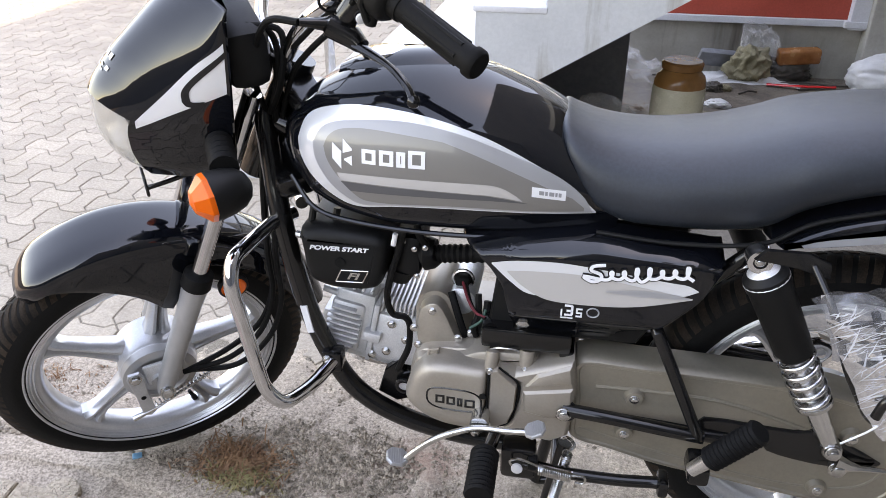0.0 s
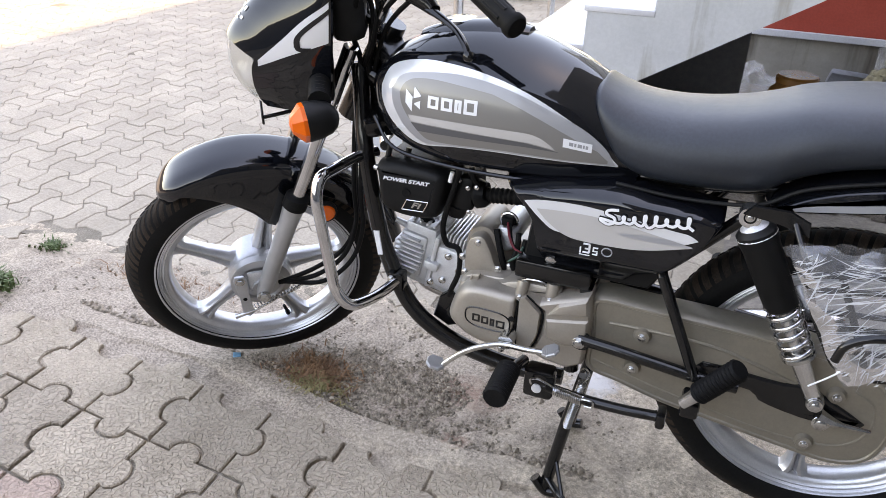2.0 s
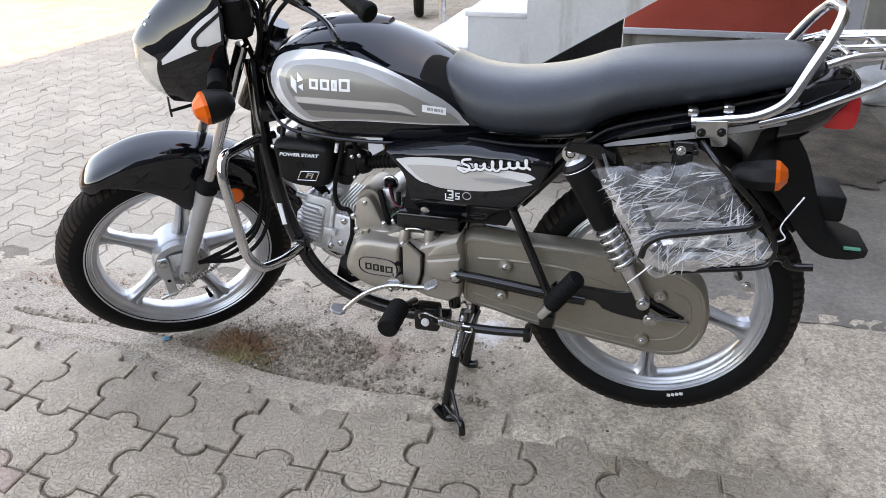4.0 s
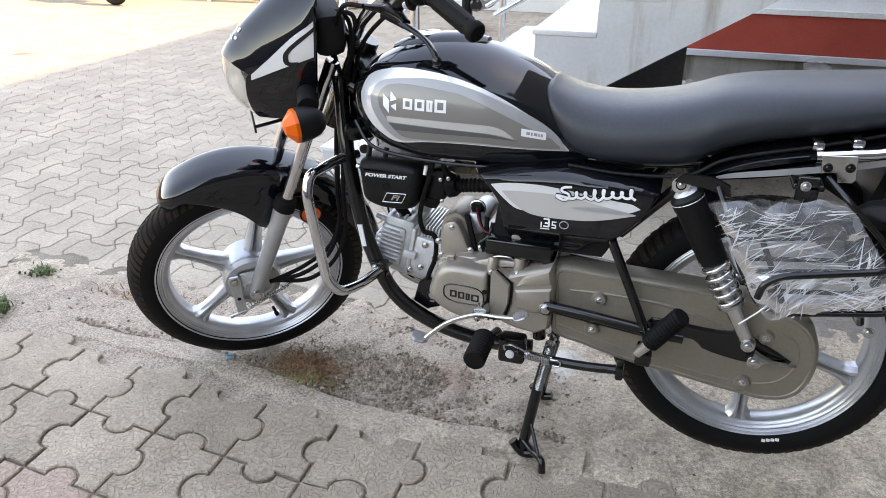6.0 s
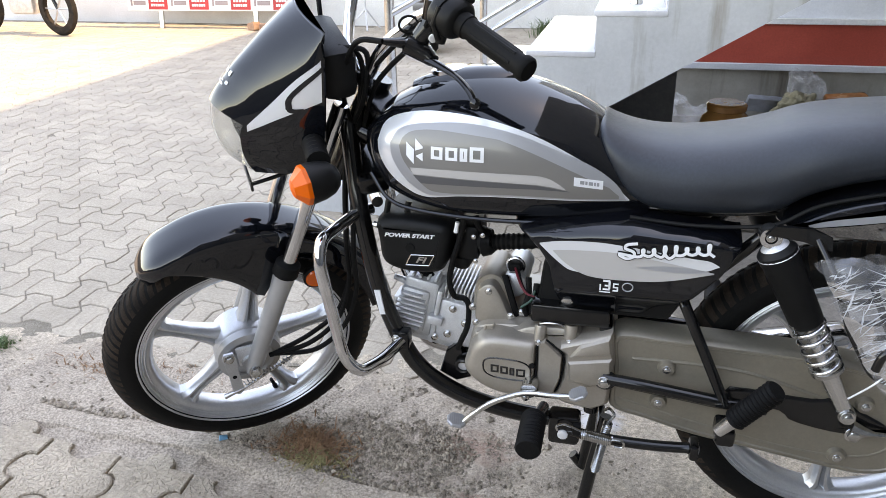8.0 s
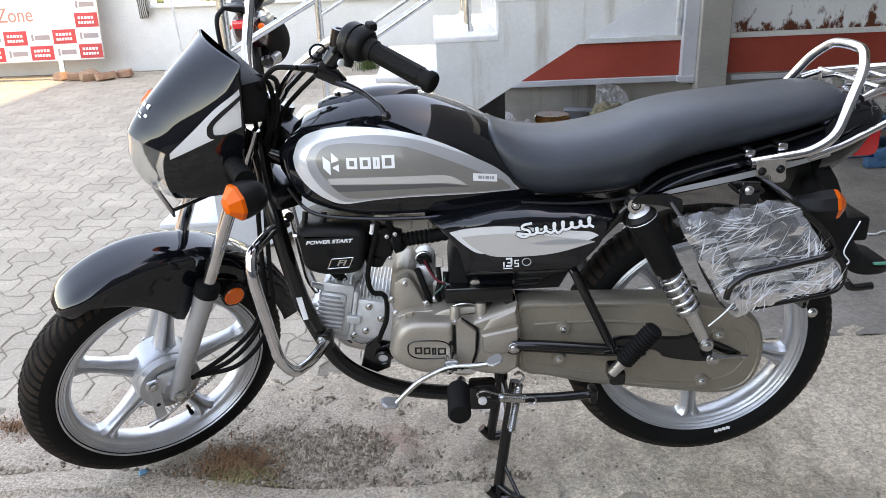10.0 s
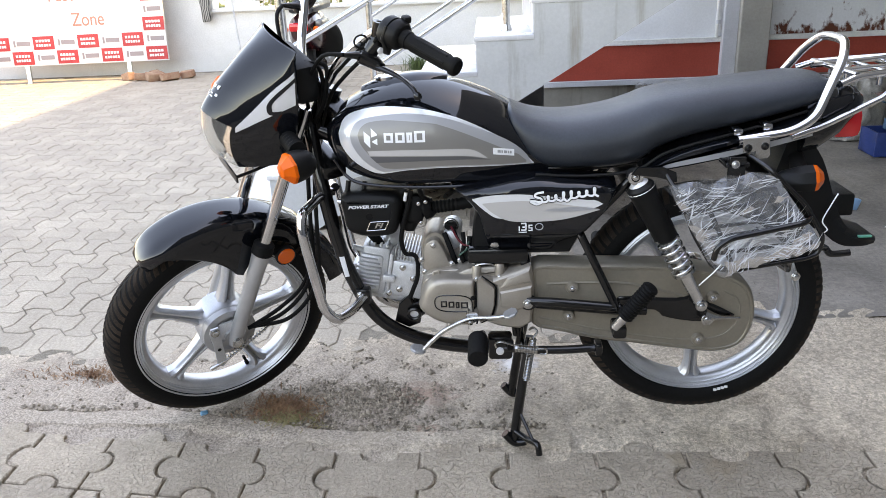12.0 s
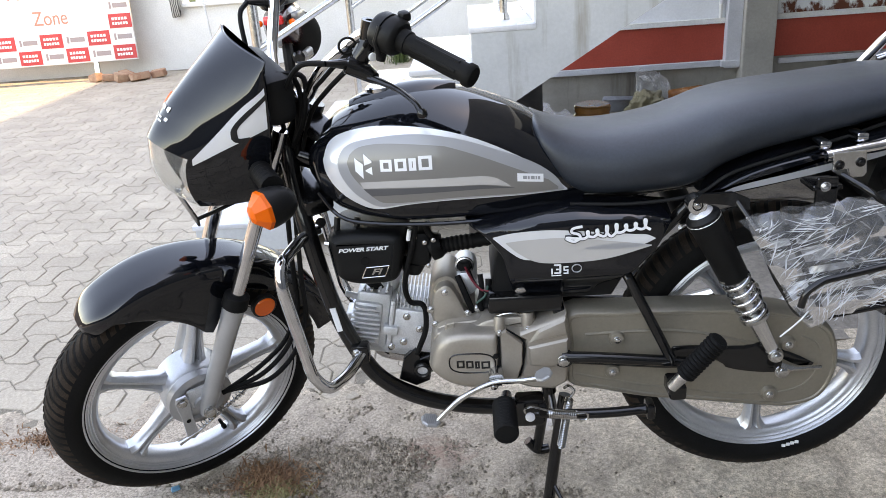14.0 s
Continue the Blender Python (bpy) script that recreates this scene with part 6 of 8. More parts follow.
for x0, x1 in ((0.536, 0.551), (0.554, 0.568), (0.571, 0.580), (0.583, 0.600)):
    for xa, xb, z0, z1 in ((x0, x0 + 0.0038, 0.420, 0.436), (x1 - 0.0038, x1, 0.420, 0.436), (x0 + 0.003, x1 - 0.003, 0.420, 0.4235), (x0 + 0.003, x1 - 0.003, 0.4325, 0.436)):
        part("maker_name_bar", box((xa, -0.1608, z0 - (x0 - 0.536) * 0.08), (xb, -0.1590, z1 - (x0 - 0.536) * 0.08), 0.0004), FRAME, eng, "", False)
for x, z, y in ((0.520, 0.553, -0.099), (0.562, 0.505, -0.098), (0.617, 0.505, -0.100), (0.675, 0.484, -0.137), (0.490, 0.517, -0.098), (0.497, 0.486, -0.100), (0.487, 0.412, -0.118), (0.580, 0.508, -0.085), (0.605, 0.394, -0.190)):
    part("bolt", bolt((x, y, z), (0, -1, 0), 0.0054), STEEL, eng)
part("bolt", bolt((0.621, -0.150, 0.486), (0, -1, 0), 0.0050), STEEL, eng)
part("bolt_boss", tube([(0.621, -0.140, 0.462), (0.621, -0.140, 0.490), (0.622, -0.132, 0.512)], [0.008, 0.0105, 0.0105], 14), CHAMPAGNE, eng)
part("bolt_boss", tube([(0.675, -0.126, 0.470), (0.675, -0.126, 0.490), (0.676, -0.120, 0.512)], [0.008, 0.0115, 0.0115], 14), CHAMPAGNE, eng)
part("seam_hole", lathe([(0.0055, 0), (0.0055, 0.0015), (0.002, 0.0015)], (0.6115, -0.1585, 0.442), (0, -1, 0), 14), RUBBER, eng)
part("seam", tube(curve([(0.6190, -0.150, 0.488), (0.6190, -0.152, 0.454), (0.6185, -0.152, 0.411), (0.622, -0.150, 0.384), (0.619, -0.148, 0.370)], 6), 0.0022, 6), RUBBER, eng, "dark joint line between the covers")
part("seam", tube(curve([(0.634, -0.147, 0.492), (0.6655, -0.147, 0.464), (0.6635, -0.147, 0.418), (0.6535, -0.147, 0.386), (0.630, -0.146, 0.371)], 6), 0.0020, 6), RUBBER, eng, "dark joint line between the covers")
part("recess", lathe([(0.020, 0), (0.020, 0.003), (0.016, 0.003)], (0.742, -0.1475, 0.424), (0, -1, 0), 24), FRAME, eng)
part("casting_square", panel([(0.516, 0.484), (0.519, 0.500), (0.536, 0.503), (0.534, 0.487)], [(0, -0.118), (0, -0.1285), (0.003, -0.1295), (0.004, -0.1270)]), CHAMPAGNE, eng, "", False)
part("strap", tube(curve([(0.617, -0.118, 0.506), (0.632, -0.122, 0.513), (0.655, -0.122, 0.513), (0.668, -0.120, 0.505)], 6), 0.0036, 8, None, 0.7), STEEL, eng, "bright steel strap")
# starter motor behind the timing cover, its terminal and wires
part("starter_motor", tube([(0.560, -0.062, 0.550), (0.560, -0.058, 0.550), (0.560, 0.06, 0.550)], [0.018, 0.0245, 0.0245], 20), CAST, eng)
part("terminal", box((0.548, -0.050, 0.572), (0.572, -0.020, 0.590), 0.005), RUBBER, eng)
part("terminal_ring", tube([(0.560 + 0.016 * math.cos(u), -0.036, 0.580 + 0.016 * math.sin(u)) for u in (k * math.pi / 10 for k in range(21))], 0.0035, 8), COIL, eng)
part("harness", tube(curve([(0.545, -0.066, 0.572), (0.556, -0.080, 0.548), (0.566, -0.086, 0.520), (0.572, -0.084, 0.502)], 6), 0.0065, 8), RUBBER, eng)
part("harness", tube(curve([(0.590, -0.070, 0.575), (0.592, -0.082, 0.545), (0.586, -0.088, 0.522), (0.590, -0.086, 0.505)], 6), 0.0055, 8), RUBBER, eng)
part("harness", tube(curve([(0.606, -0.075, 0.566), (0.604, -0.084, 0.536), (0.600, -0.088, 0.512)], 6), 0.0062, 8), RUBBER, eng)
part("connector", box((0.585, -0.085, 0.505), (0.605, -0.060, 0.530), 0.004), PLASTIC, eng)
# mounting bracket at the lower front of the case
part("mount_bracket", panel([(0.405, 0.318), (0.419, 0.368), (0.446, 0.392), (0.454, 0.366), (0.486, 0.378), (0.494, 0.346), (0.474, 0.330), (0.470, 0.312), (0.44, 0.300)], [(0, 0.02), (0, -0.024), (0.002, -0.026)]), FRAME, eng, "black engine mounting bracket", False)
part("bracket_eye", tube([(0.457 + 0.015 * math.cos(u), -0.036, 0.343 + 0.0135 * math.sin(u)) for u in (k * math.pi / 12 for k in range(24))], 0.0045, 8, None, 1.0, True), FRAME, eng)
# pale disc standing in for the bright ground through the bracket's hole
part("bracket_eye_disc", lathe([(0.0125, 0), (0.0125, 0.002), (0.008, 0.002)], (0.457, -0.032, 0.343), (0, -1, 0), 18), CAST, eng)
WIRE_R = shader("red_wire", (0.16, 0.012, 0.02), 0.5)
WIRE_G = shader("green_wire", (0.015, 0.07, 0.05), 0.5)
for m, pts in ((WIRE_R, ((0.560, -0.045, 0.584), (0.574, -0.075, 0.566), (0.592, -0.092, 0.551), (0.622, -0.10, 0.548))), (WIRE_G, ((0.604, -0.085, 0.556), (0.598, -0.094, 0.540), (0.580, -0.094, 0.524))), (RUBBER, ((0.566, -0.045, 0.582), (0.580, -0.078, 0.560), (0.600, -0.096, 0.548), (0.628, -0.10, 0.546)))):
    part("wire", tube(curve(pts, 6), 0.0024, 6), m, eng)
# cylinder leaning forward: barrel fins and head
ax = Vector((-0.97, 0, 0.20)).normalized()
upv = Vector((0.20, 0, 0.97)).normalized()
o = Vector((0.486, 0.050, 0.424))


EM = Matrix(((upv.x, 0, ax.x, o.x), (upv.y, 1, ax.y, o.y), (upv.z, 0, ax.z, o.z), (0, 0, 0, 1)))


def block(z0, z1, y0, y1, t0, t1, bev=0.004):
    """A block in the cylinder's own directions: z across, y to the side, t along its axis."""
    return turned(box((z0, y0, t0), (z1, y1, t1), bev), EM)


part("cylinder", block(-0.050, 0.050, -0.045, 0.050, 0.0, 0.09), CAST, eng, "finned cast aluminium cylinder")
for k in range(11):
    part("fin", block(0.020, 0.074, -0.062, 0.062, 0.004 + k * 0.0078, 0.0075 + k * 0.0078, 0.001), CAST, eng)
part("chain_tunnel", block(-0.052, 0.045, -0.070, -0.040, -0.02, 0.088, 0.008), CAST, eng)
part("cylinder_foot", block(-0.070, -0.045, -0.060, 0.05, 0.02, 0.14, 0.008), CAST, eng)
part("head_joint", block(-0.060, 0.062, -0.074, 0.066, 0.086, 0.096, 0.003), CAST, eng)
head = part("cylinder_head", block(-0.056, 0.072, -0.066, 0.066, 0.096, 0.168, 0.009), CAST, eng, "cast aluminium cylinder head")
for k in range(4):
    part("head_rib", block(0.071, 0.078, -0.06, 0.06, 0.104 + k * 0.016, 0.110 + k * 0.016, 0.002), CAST, eng)
part("head_boss", block(-0.014, 0.006, -0.082, -0.06, 0.074, 0.106, 0.004), CAST, eng)
part("head_cover", block(-0.050, 0.052, -0.074, -0.050, 0.110, 0.172, 0.010), CAST, eng)
for k in range(9):
    z = -0.045 + k * 0.0108
    cut = 0.014 * max(0.0, abs(z) - 0.025) / 0.02
    part("fin", block(z - 0.0020, z + 0.0022, -0.085, -0.070, 0.113 + cut, 0.174 - cut * 0.6, 0.001), CAST, eng)
part("plug_boss", block(-0.02, 0.012, -0.055, 0.0, 0.165, 0.188, 0.005), CAST, eng)
for t, hz in ((0.03, 0.005), (0.06, -0.030), (0.06, 0.030), (0.085, -0.045)):
    p = o + ax * t + upv * hz + Vector((0, -0.071, 0))
    part("bolt", bolt(p, (0, -1, 0), 0.0062), STEEL, eng)
part("lug", tube([o + ax * 0.15 + upv * 0.05 + Vector((0, -0.05, 0)), o + ax * 0.192 + upv * 0.06 + Vector((0, -0.06, 0))], [0.009, 0.006], 10), CAST, eng)
part("spark_plug_cap", tube([o + ax * 0.12 + upv * 0.06 + Vector((0, -0.03, 0)), o + ax * 0.15 + upv * 0.10 + Vector((0, -0.05, 0))], [0.010, 0.014], 10), RUBBER, eng)
part("intake_pipe", tube(curve([o + ax * 0.11 + upv * 0.06, o + ax * 0.10 + upv * 0.10, (0.44, -0.04, 0.615)], 6), 0.022, 12), CAST, eng)
# throttle body and air duct
cb = part("carburettor", box((0.452, -0.080, 0.600), (0.498, 0.01, 0.672), 0.012), PLASTIC, BIKE, "black throttle body")
part("bowl", tube([(0.462, -0.055, 0.606), (0.456, -0.055, 0.582)], [0.026, 0.018], 14), PLASTIC, cb)
part("flange", tube([(0.496, -0.055, 0.632), (0.502, -0.055, 0.634), (0.518, -0.056, 0.634), (0.520, -0.056, 0.635)], [0.026, 0.029, 0.024, 0.018], 16), PLASTIC, cb)
dp = curve([(0.512, -0.056, 0.632), (0.545, -0.058, 0.638), (0.585, -0.060, 0.643), (0.645, -0.06, 0.652)], 8)
part("air_duct", tube(dp, [0.0135 + 0.0022 * (k % 2) for k in range(len(dp))], 16), RUBBER, cb, "ribbed black rubber air duct")
for x, z in ((0.470, 0.664), (0.488, 0.652), (0.492, 0.604), (0.505, 0.656)):
    part("bolt", bolt((x, -0.081, z), (0, -1, 0), 0.0036), STEEL, cb)
part("hose", tube(curve([(0.474, -0.092, 0.690), (0.466, -0.092, 0.655), (0.452, -0.090, 0.608), (0.443, -0.085, 0.562), (0.450, -0.080, 0.528), (0.470, -0.078, 0.522), (0.478, -0.078, 0.505), (0.475, -0.076, 0.462), (0.461, -0.070, 0.424), (0.452, -0.06, 0.40)], 7), 0.0056, 8), RUBBER, cb)
part("hose_clip", tube([(0.463, -0.099, 0.686), (0.459, -0.099, 0.666)], 0.0042, 10), WHITE, cb, "white plastic clip")
part("hose", tube(curve([(0.490, -0.070, 0.690), (0.496, -0.075, 0.672), (0.506, -0.070, 0.655)], 6), 0.006, 8), RUBBER, cb)
# black cover with lettering
out = smooth2([(0.306, 0.672), (0.318, 0.684), (0.350, 0.690), (0.414, 0.688), (0.443, 0.681), (0.453, 0.664), (0.450, 0.640), (0.438, 0.596), (0.425, 0.580), (0.386, 0.575), (0.345, 0.579), (0.316, 0.596), (0.309, 0.640)], 4)
ac = part("intake_cover", panel(out, [(0.0, 0.04), (0.0, -0.080), (0.003, -0.093), (0.008, -0.102), (0.014, -0.106), (0.020, -0.1075)]), PLASTIC, BIKE, "matt black moulded cover with white lettering", True, 50)
facing = Matrix.Rotation(radians(90), 4, "X")
lettering("POWER START", 0.0102, WHITE, Matrix.Translation((0.373, -0.1082, 0.6555)) @ Matrix.Rotation(radians(-1.0), 4, "Y") @ Matrix.Scale(1.42, 4, (1, 0, 0)) @ facing, ac, "lettering", 0.95, 0.0004, 0.25, None, 0.00035)
part("recess", lathe([(0.0085, 0), (0.0085, 0.002), (0.005, 0.002)], (0.375, -0.1075, 0.632), (0, -1, 0), 18), RUBBER, ac)
FI = ((0.366, 0.5970), (0.410, 0.5990), (0.420, 0.6200), (0.376, 0.6180))
for p, q in zip(FI, FI[1:] + FI[:1]):
    part("emblem_frame", tube([(p[0], -0.1080, p[1]), (q[0], -0.1080, q[1])], 0.0012, 6), STEEL, ac, "small pale emblem frame")
lettering("FI", 0.0170, STEEL, Matrix.Translation((0.393, -0.1082, 0.6085)) @ Matrix.Scale(1.5, 4, (1, 0, 0)) @ facing, ac, "lettering", 1.0, 0.0004, 0.35, None, 0.0005)
for x, z in ((0.322, 0.706), (0.36, 0.704)):
    part("lug", tube([(x, -0.075, z - 0.022), (x + 0.004, -0.07, z + 0.004)], 0.006, 8), PLASTIC, ac)
part("lug_nut", tube([(0.300, -0.085, 0.664), (0.309, -0.088, 0.664)], 0.006, 8), STEEL, ac)

# ---- foot controls and stands ----
fc = part("footrest", tube([(0.63, -0.10, 0.315), (0.622, -0.20, 0.345)], 0.011, 12), FRAME, BIKE, "rider footrest with black rubber")
pts, rr = [], []
for k in range(21):
    pts.append(Vector((0.622, -0.185, 0.350)).lerp(Vector((0.622, -0.275, 0.345)), k / 20))
    rr.append(0.0235 if k % 2 else 0.0205)
part("peg_rubber", tube(pts, rr, 16), RUBBER, fc, "ribbed black rubber footrest")
gearl = part("gear_lever", tube(curve([(0.494, -0.200, 0.330), (0.512, -0.198, 0.349), (0.540, -0.196, 0.374), (0.576, -0.195, 0.395), (0.609, -0.192, 0.405), (0.652, -0.192, 0.406), (0.690, -0.194, 0.411)], 6), 0.0055, 10), STEEL, BIKE, "chromed heel and toe gear lever")
# toe and heel pads: eight-sided plates with a raised tread
for p, q, sx, sy in (((0.480, -0.200, 0.331), 14, 0.018, 0.0175), ((0.698, -0.195, 0.418), -24, 0.0165, 0.015)):
    m = pose(*p, 6, q, 12)
    plate = [Vector((sx * a, sy * b, 0)) for a, b in ((-1, -0.45), (-0.5, -1), (0.5, -1), (1, -0.45), (1, 0.45), (0.5, 1), (-0.5, 1), (-1, 0.45))]
    bm = bmesh.new()
    rings = [[bm.verts.new(v * s + Vector((0, 0, z))) for v in plate] for s, z in ((0.8, -0.005), (1.0, -0.002), (1.0, 0.002), (0.9, 0.004))]
    for r0, r1 in zip(rings, rings[1:]):
        for k in range(8):
            bm.faces.new((r0[k], r0[(k + 1) % 8], r1[(k + 1) % 8], r1[k]))
    bm.faces.new(rings[-1])
    bm.faces.new(rings[0][::-1])
    part("pedal_pad", turned(bm, m), ALLOY, gearl, "ribbed metal pedal pad", False)
    for k in range(8):
        x = sx * (-0.77 + 0.22 * k)
        h = sy * (0.55 if k in (0, 7) else 0.8)
        part("rib", turned(box((x - 0.0008, -h, 0.0035), (x + 0.0008, h, 0.0052)), m), ALLOY, gearl)
part("lever_boss", lathe([(0.015, 0), (0.015, 0.03)], (0.61, -0.155, 0.405), (0, -1, 0), 14), STEEL, gearl)
sd_ = part("side_stand", tube(curve([(0.672, -0.150, 0.306), (0.74, -0.158, 0.303), (0.83, -0.160, 0.303), (0.905, -0.158, 0.307)], 6), [0.010] * 18 + [0.013], 12), FRAME, BIKE, "folded black side stand")
part("stand_foot", box((0.897, -0.180, 0.293), (0.914, -0.142, 0.325), 0.006), FRAME, sd_)
part("stand_bracket", box((0.645, -0.160, 0.276), (0.703, -0.120, 0.338), 0.008), FRAME, sd_)
part("pivot_bolt", lathe([(0.0095, 0), (0.0095, 0.004), (0.006, 0.006)], (0.673, -0.160, 0.302), (0, -1, 0), 18), WHITE, sd_, "white cap on the pivot")
part("stand_spring", spring((0.708, -0.172, 0.316), (0.762, -0.174, 0.310), 0.0078, 0.0018, 15), STEEL, sd_)
part("spring_hook", tube(bent([(0.664, -0.170, 0.316), (0.660, -0.172, 0.328), (0.675, -0.172, 0.334), (0.708, -0.172, 0.322)], 0.008), 0.0022, 6), STEEL, sd_)
part("spring_hook", tube(bent([(0.762, -0.174, 0.314), (0.784, -0.174, 0.314), (0.784, -0.174, 0.299), (0.768, -0.174, 0.300)], 0.007), 0.0022, 6), STEEL, sd_)
part("switch", box((0.690, -0.168, 0.306), (0.706, -0.15, 0.330), 0.004), PLASTIC, sd_)
cs = part("centre_stand", tube([(0.750, -0.085, 0.30), (0.730, -0.10, 0.19), (0.704, -0.115, 0.012)], 0.0125, 12), FRAME, BIKE, "black centre stand standing on the floor")
part("stand_leg", tube([(0.750, 0.085, 0.30), (0.730, 0.10, 0.19), (0.704, 0.115, 0.012)], 0.0125, 12), FRAME, cs)
part("stand_bar", tube([(0.738, -0.10, 0.19), (0.738, 0.10, 0.19)], 0.009, 10), FRAME, cs)
for y in (-0.118, 0.118):
    part("stand_shoe", tube(curve([(0.682, y, 0.038), (0.704, y, 0.012), (0.722, y, 0.011), (0.735, y, 0.014)], 4), 0.0115, 10), FRAME, cs)
part("stand_step", tube(curve([(0.706, -0.115, 0.045), (0.735, -0.145, 0.040), (0.760, -0.176, 0.046), (0.766, -0.186, 0.020)], 5), 0.008, 10), FRAME, cs)
part("stand_brace", tube([(0.718, -0.108, 0.10), (0.752, -0.166, 0.045)], 0.0045, 8), FRAME, cs)
part("stand_spring", spring((0.754, -0.128, 0.318), (0.736, -0.130, 0.205), 0.0075, 0.0017, 28), STEEL, cs)
part("stand_hook", tube(bent([(0.754, -0.128, 0.318), (0.766, -0.128, 0.336), (0.754, -0.12, 0.345), (0.746, -0.11, 0.332)], 0.008), 0.003, 6), STEEL, cs)
# exhaust on the far side
ex = part("exhaust", tube(curve([(0.36, 0.0, 0.42), (0.37, 0.03, 0.36), (0.45, 0.10, 0.30), (0.65, 0.14, 0.28), (0.80, 0.15, 0.29)], 6), 0.015, 12), CHROME, BIKE, "chromed exhaust pipe")
part("silencer", tube([(0.80, 0.15, 0.29), (0.86, 0.152, 0.31), (1.20, 0.160, 0.385), (1.22, 0.160, 0.389)], [0.018, 0.036, 0.038, 0.028], 18), CHROME, ex)

# ---- guard of welded wire in plastic film ----
GY = -0.245
gu = part("sari_guard", tube(bent([(1.205, GY + 0.06, 0.772), (1.228, GY, 0.758), (1.306, GY, 0.683), (1.352, GY, 0.608), (1.345, GY, 0.572), (1.320, GY, 0.562), (1.167, GY, 0.536), (1.130, GY, 0.545), (1.085, GY, 0.62), (1.055, GY + 0.02, 0.70), (1.035, GY + 0.06, 0.735)], 0.02), 0.0052, 10), FRAME, BIKE, "black wire guard wrapped in clear plastic film")


def quad(u, v):
    a, b, c, d = Vector((1.021, GY, 0.731)), Vector((1.142, GY, 0.524)), Vector((1.356, GY, 0.590)), Vector((1.229, GY, 0.754))
    return a.lerp(b, v).lerp(d.lerp(c, v), u)


for w, r in ((((1.248, 0.722), (1.075, 0.690), (1.056, 0.680), (1.070, 0.665), (1.271, 0.698)), 0.0045), (((1.304, 0.658), (1.100, 0.634), (1.084, 0.622), (1.100, 0.609), (1.31, 0.640)), 0.0045), (((1.128, 0.585), (1.140, 0.577), (1.32, 0.600)), 0.0045), (((1.149, 0.543), (1.32, 0.581)), 0.0045), (((1.096, 0.710), (1.146, 0.605), (1.172, 0.545)), 0.0050), (((1.230, 0.715), (1.275, 0.60)), 0.0045)):
    part("wire", tube(bent([(x, GY, z) for x, z in w], 0.012), r, 8), FRAME, gu)
part("step", tube(bent([(1.121, GY - 0.03, 0.575), (1.126, GY - 0.03, 0.602), (1.150, GY - 0.03, 0.621), (1.301, GY - 0.03, 0.653), (1.32, GY, 0.655)], 0.02), 0.0062, 10), FRAME, gu)
bm = panel([(0.960, 0.738), (0.973, 0.754), (1.025, 0.754), (1.055, 0.740), (1.058, 0.718), (1.013, 0.731)], [(0, -0.182), (0.001, -0.188)])
part("bracket", bm, FRAME, gu, "flat black steel bracket", False)
bm = box((1.156, -0.205, 0.722), (1.192, -0.196, 0.775), 0.003)
box((1.150, -0.205, 0.752), (1.200, -0.150, 0.762), 0.003, bm)
part("bracket", bm, FRAME, gu, "flat black steel bracket", False)
part("bracket_bolt", bolt((1.170, -0.205, 0.760), (0, -1, 0), 0.0065), STEEL, gu)
part("bracket", tube([(1.290, GY + 0.01, 0.560), (1.305, -0.20, 0.519), (1.31, -0.10, 0.50)], 0.008, 8), FRAME, gu)
part("bracket", tube(curve([(1.345, GY, 0.585), (1.371, GY + 0.03, 0.573), (1.386, GY + 0.03, 0.559), (1.424, GY + 0.03, 0.561)], 5), 0.0075, 10), FRAME, gu)
part("bracket_nut", bolt((1.322, -0.205, 0.503), (0, -1, 0), 0.0075), STEEL, gu)
FILM = shader("crumpled_clear_film", (0.85, 0.87, 0.9), 0.10)
geo = node(FILM, "ShaderNodeNewGeometry")
mp = node(FILM, "ShaderNodeMapping")
mp.inputs["Rotation"].default_value = (0, radians(35), 0)
mp.inputs["Scale"].default_value = (1.0, 1.0, 2.6)
link(FILM, geo.outputs["Position"], mp.inputs["Vector"])
nz = node(FILM, "ShaderNodeTexNoise", Scale=14.0, Detail=2.0, Roughness=0.5, Distortion=0.8)
link(FILM, mp.outputs[0], nz.inputs["Vector"])
bp = node(FILM, "ShaderNodeBump", Strength=0.5, Distance=0.02)
link(FILM, nz.outputs[0], bp.inputs["Height"])
gl = node(FILM, "ShaderNodeBsdfGlossy", Color=(0.95, 0.96, 1.0, 1), Roughness=0.12)
tp_ = node(FILM, "ShaderNodeBsdfTransparent", Color=(0.95, 0.96, 0.97, 1))
lw = node(FILM, "ShaderNodeLayerWeight", Blend=0.34)
mxs = node(FILM, "ShaderNodeMixShader")
gain = node(FILM, "ShaderNodeMath")
gain.operation = "MULTIPLY_ADD"
gain.inputs[1].default_value, gain.inputs[2].default_value = 0.9, 0.02
link(FILM, lw.outputs["Fresnel"], gain.inputs[0])
link(FILM, gain.outputs[0], mxs.inputs[0])
link(FILM, tp_.outputs[0], mxs.inputs[1])
link(FILM, gl.outputs[0], mxs.inputs[2])
df = node(FILM, "ShaderNodeBsdfDiffuse", Color=(0.88, 0.89, 0.92, 1))
mx3 = node(FILM, "ShaderNodeMixShader")
mx3.inputs[0].default_value = 0.075
link(FILM, mxs.outputs[0], mx3.inputs[1])
link(FILM, df.outputs[0], mx3.inputs[2])
link(FILM, mx3.outputs[0], FILM.node_tree.nodes["Material Output"].inputs[0])
random.seed(77)
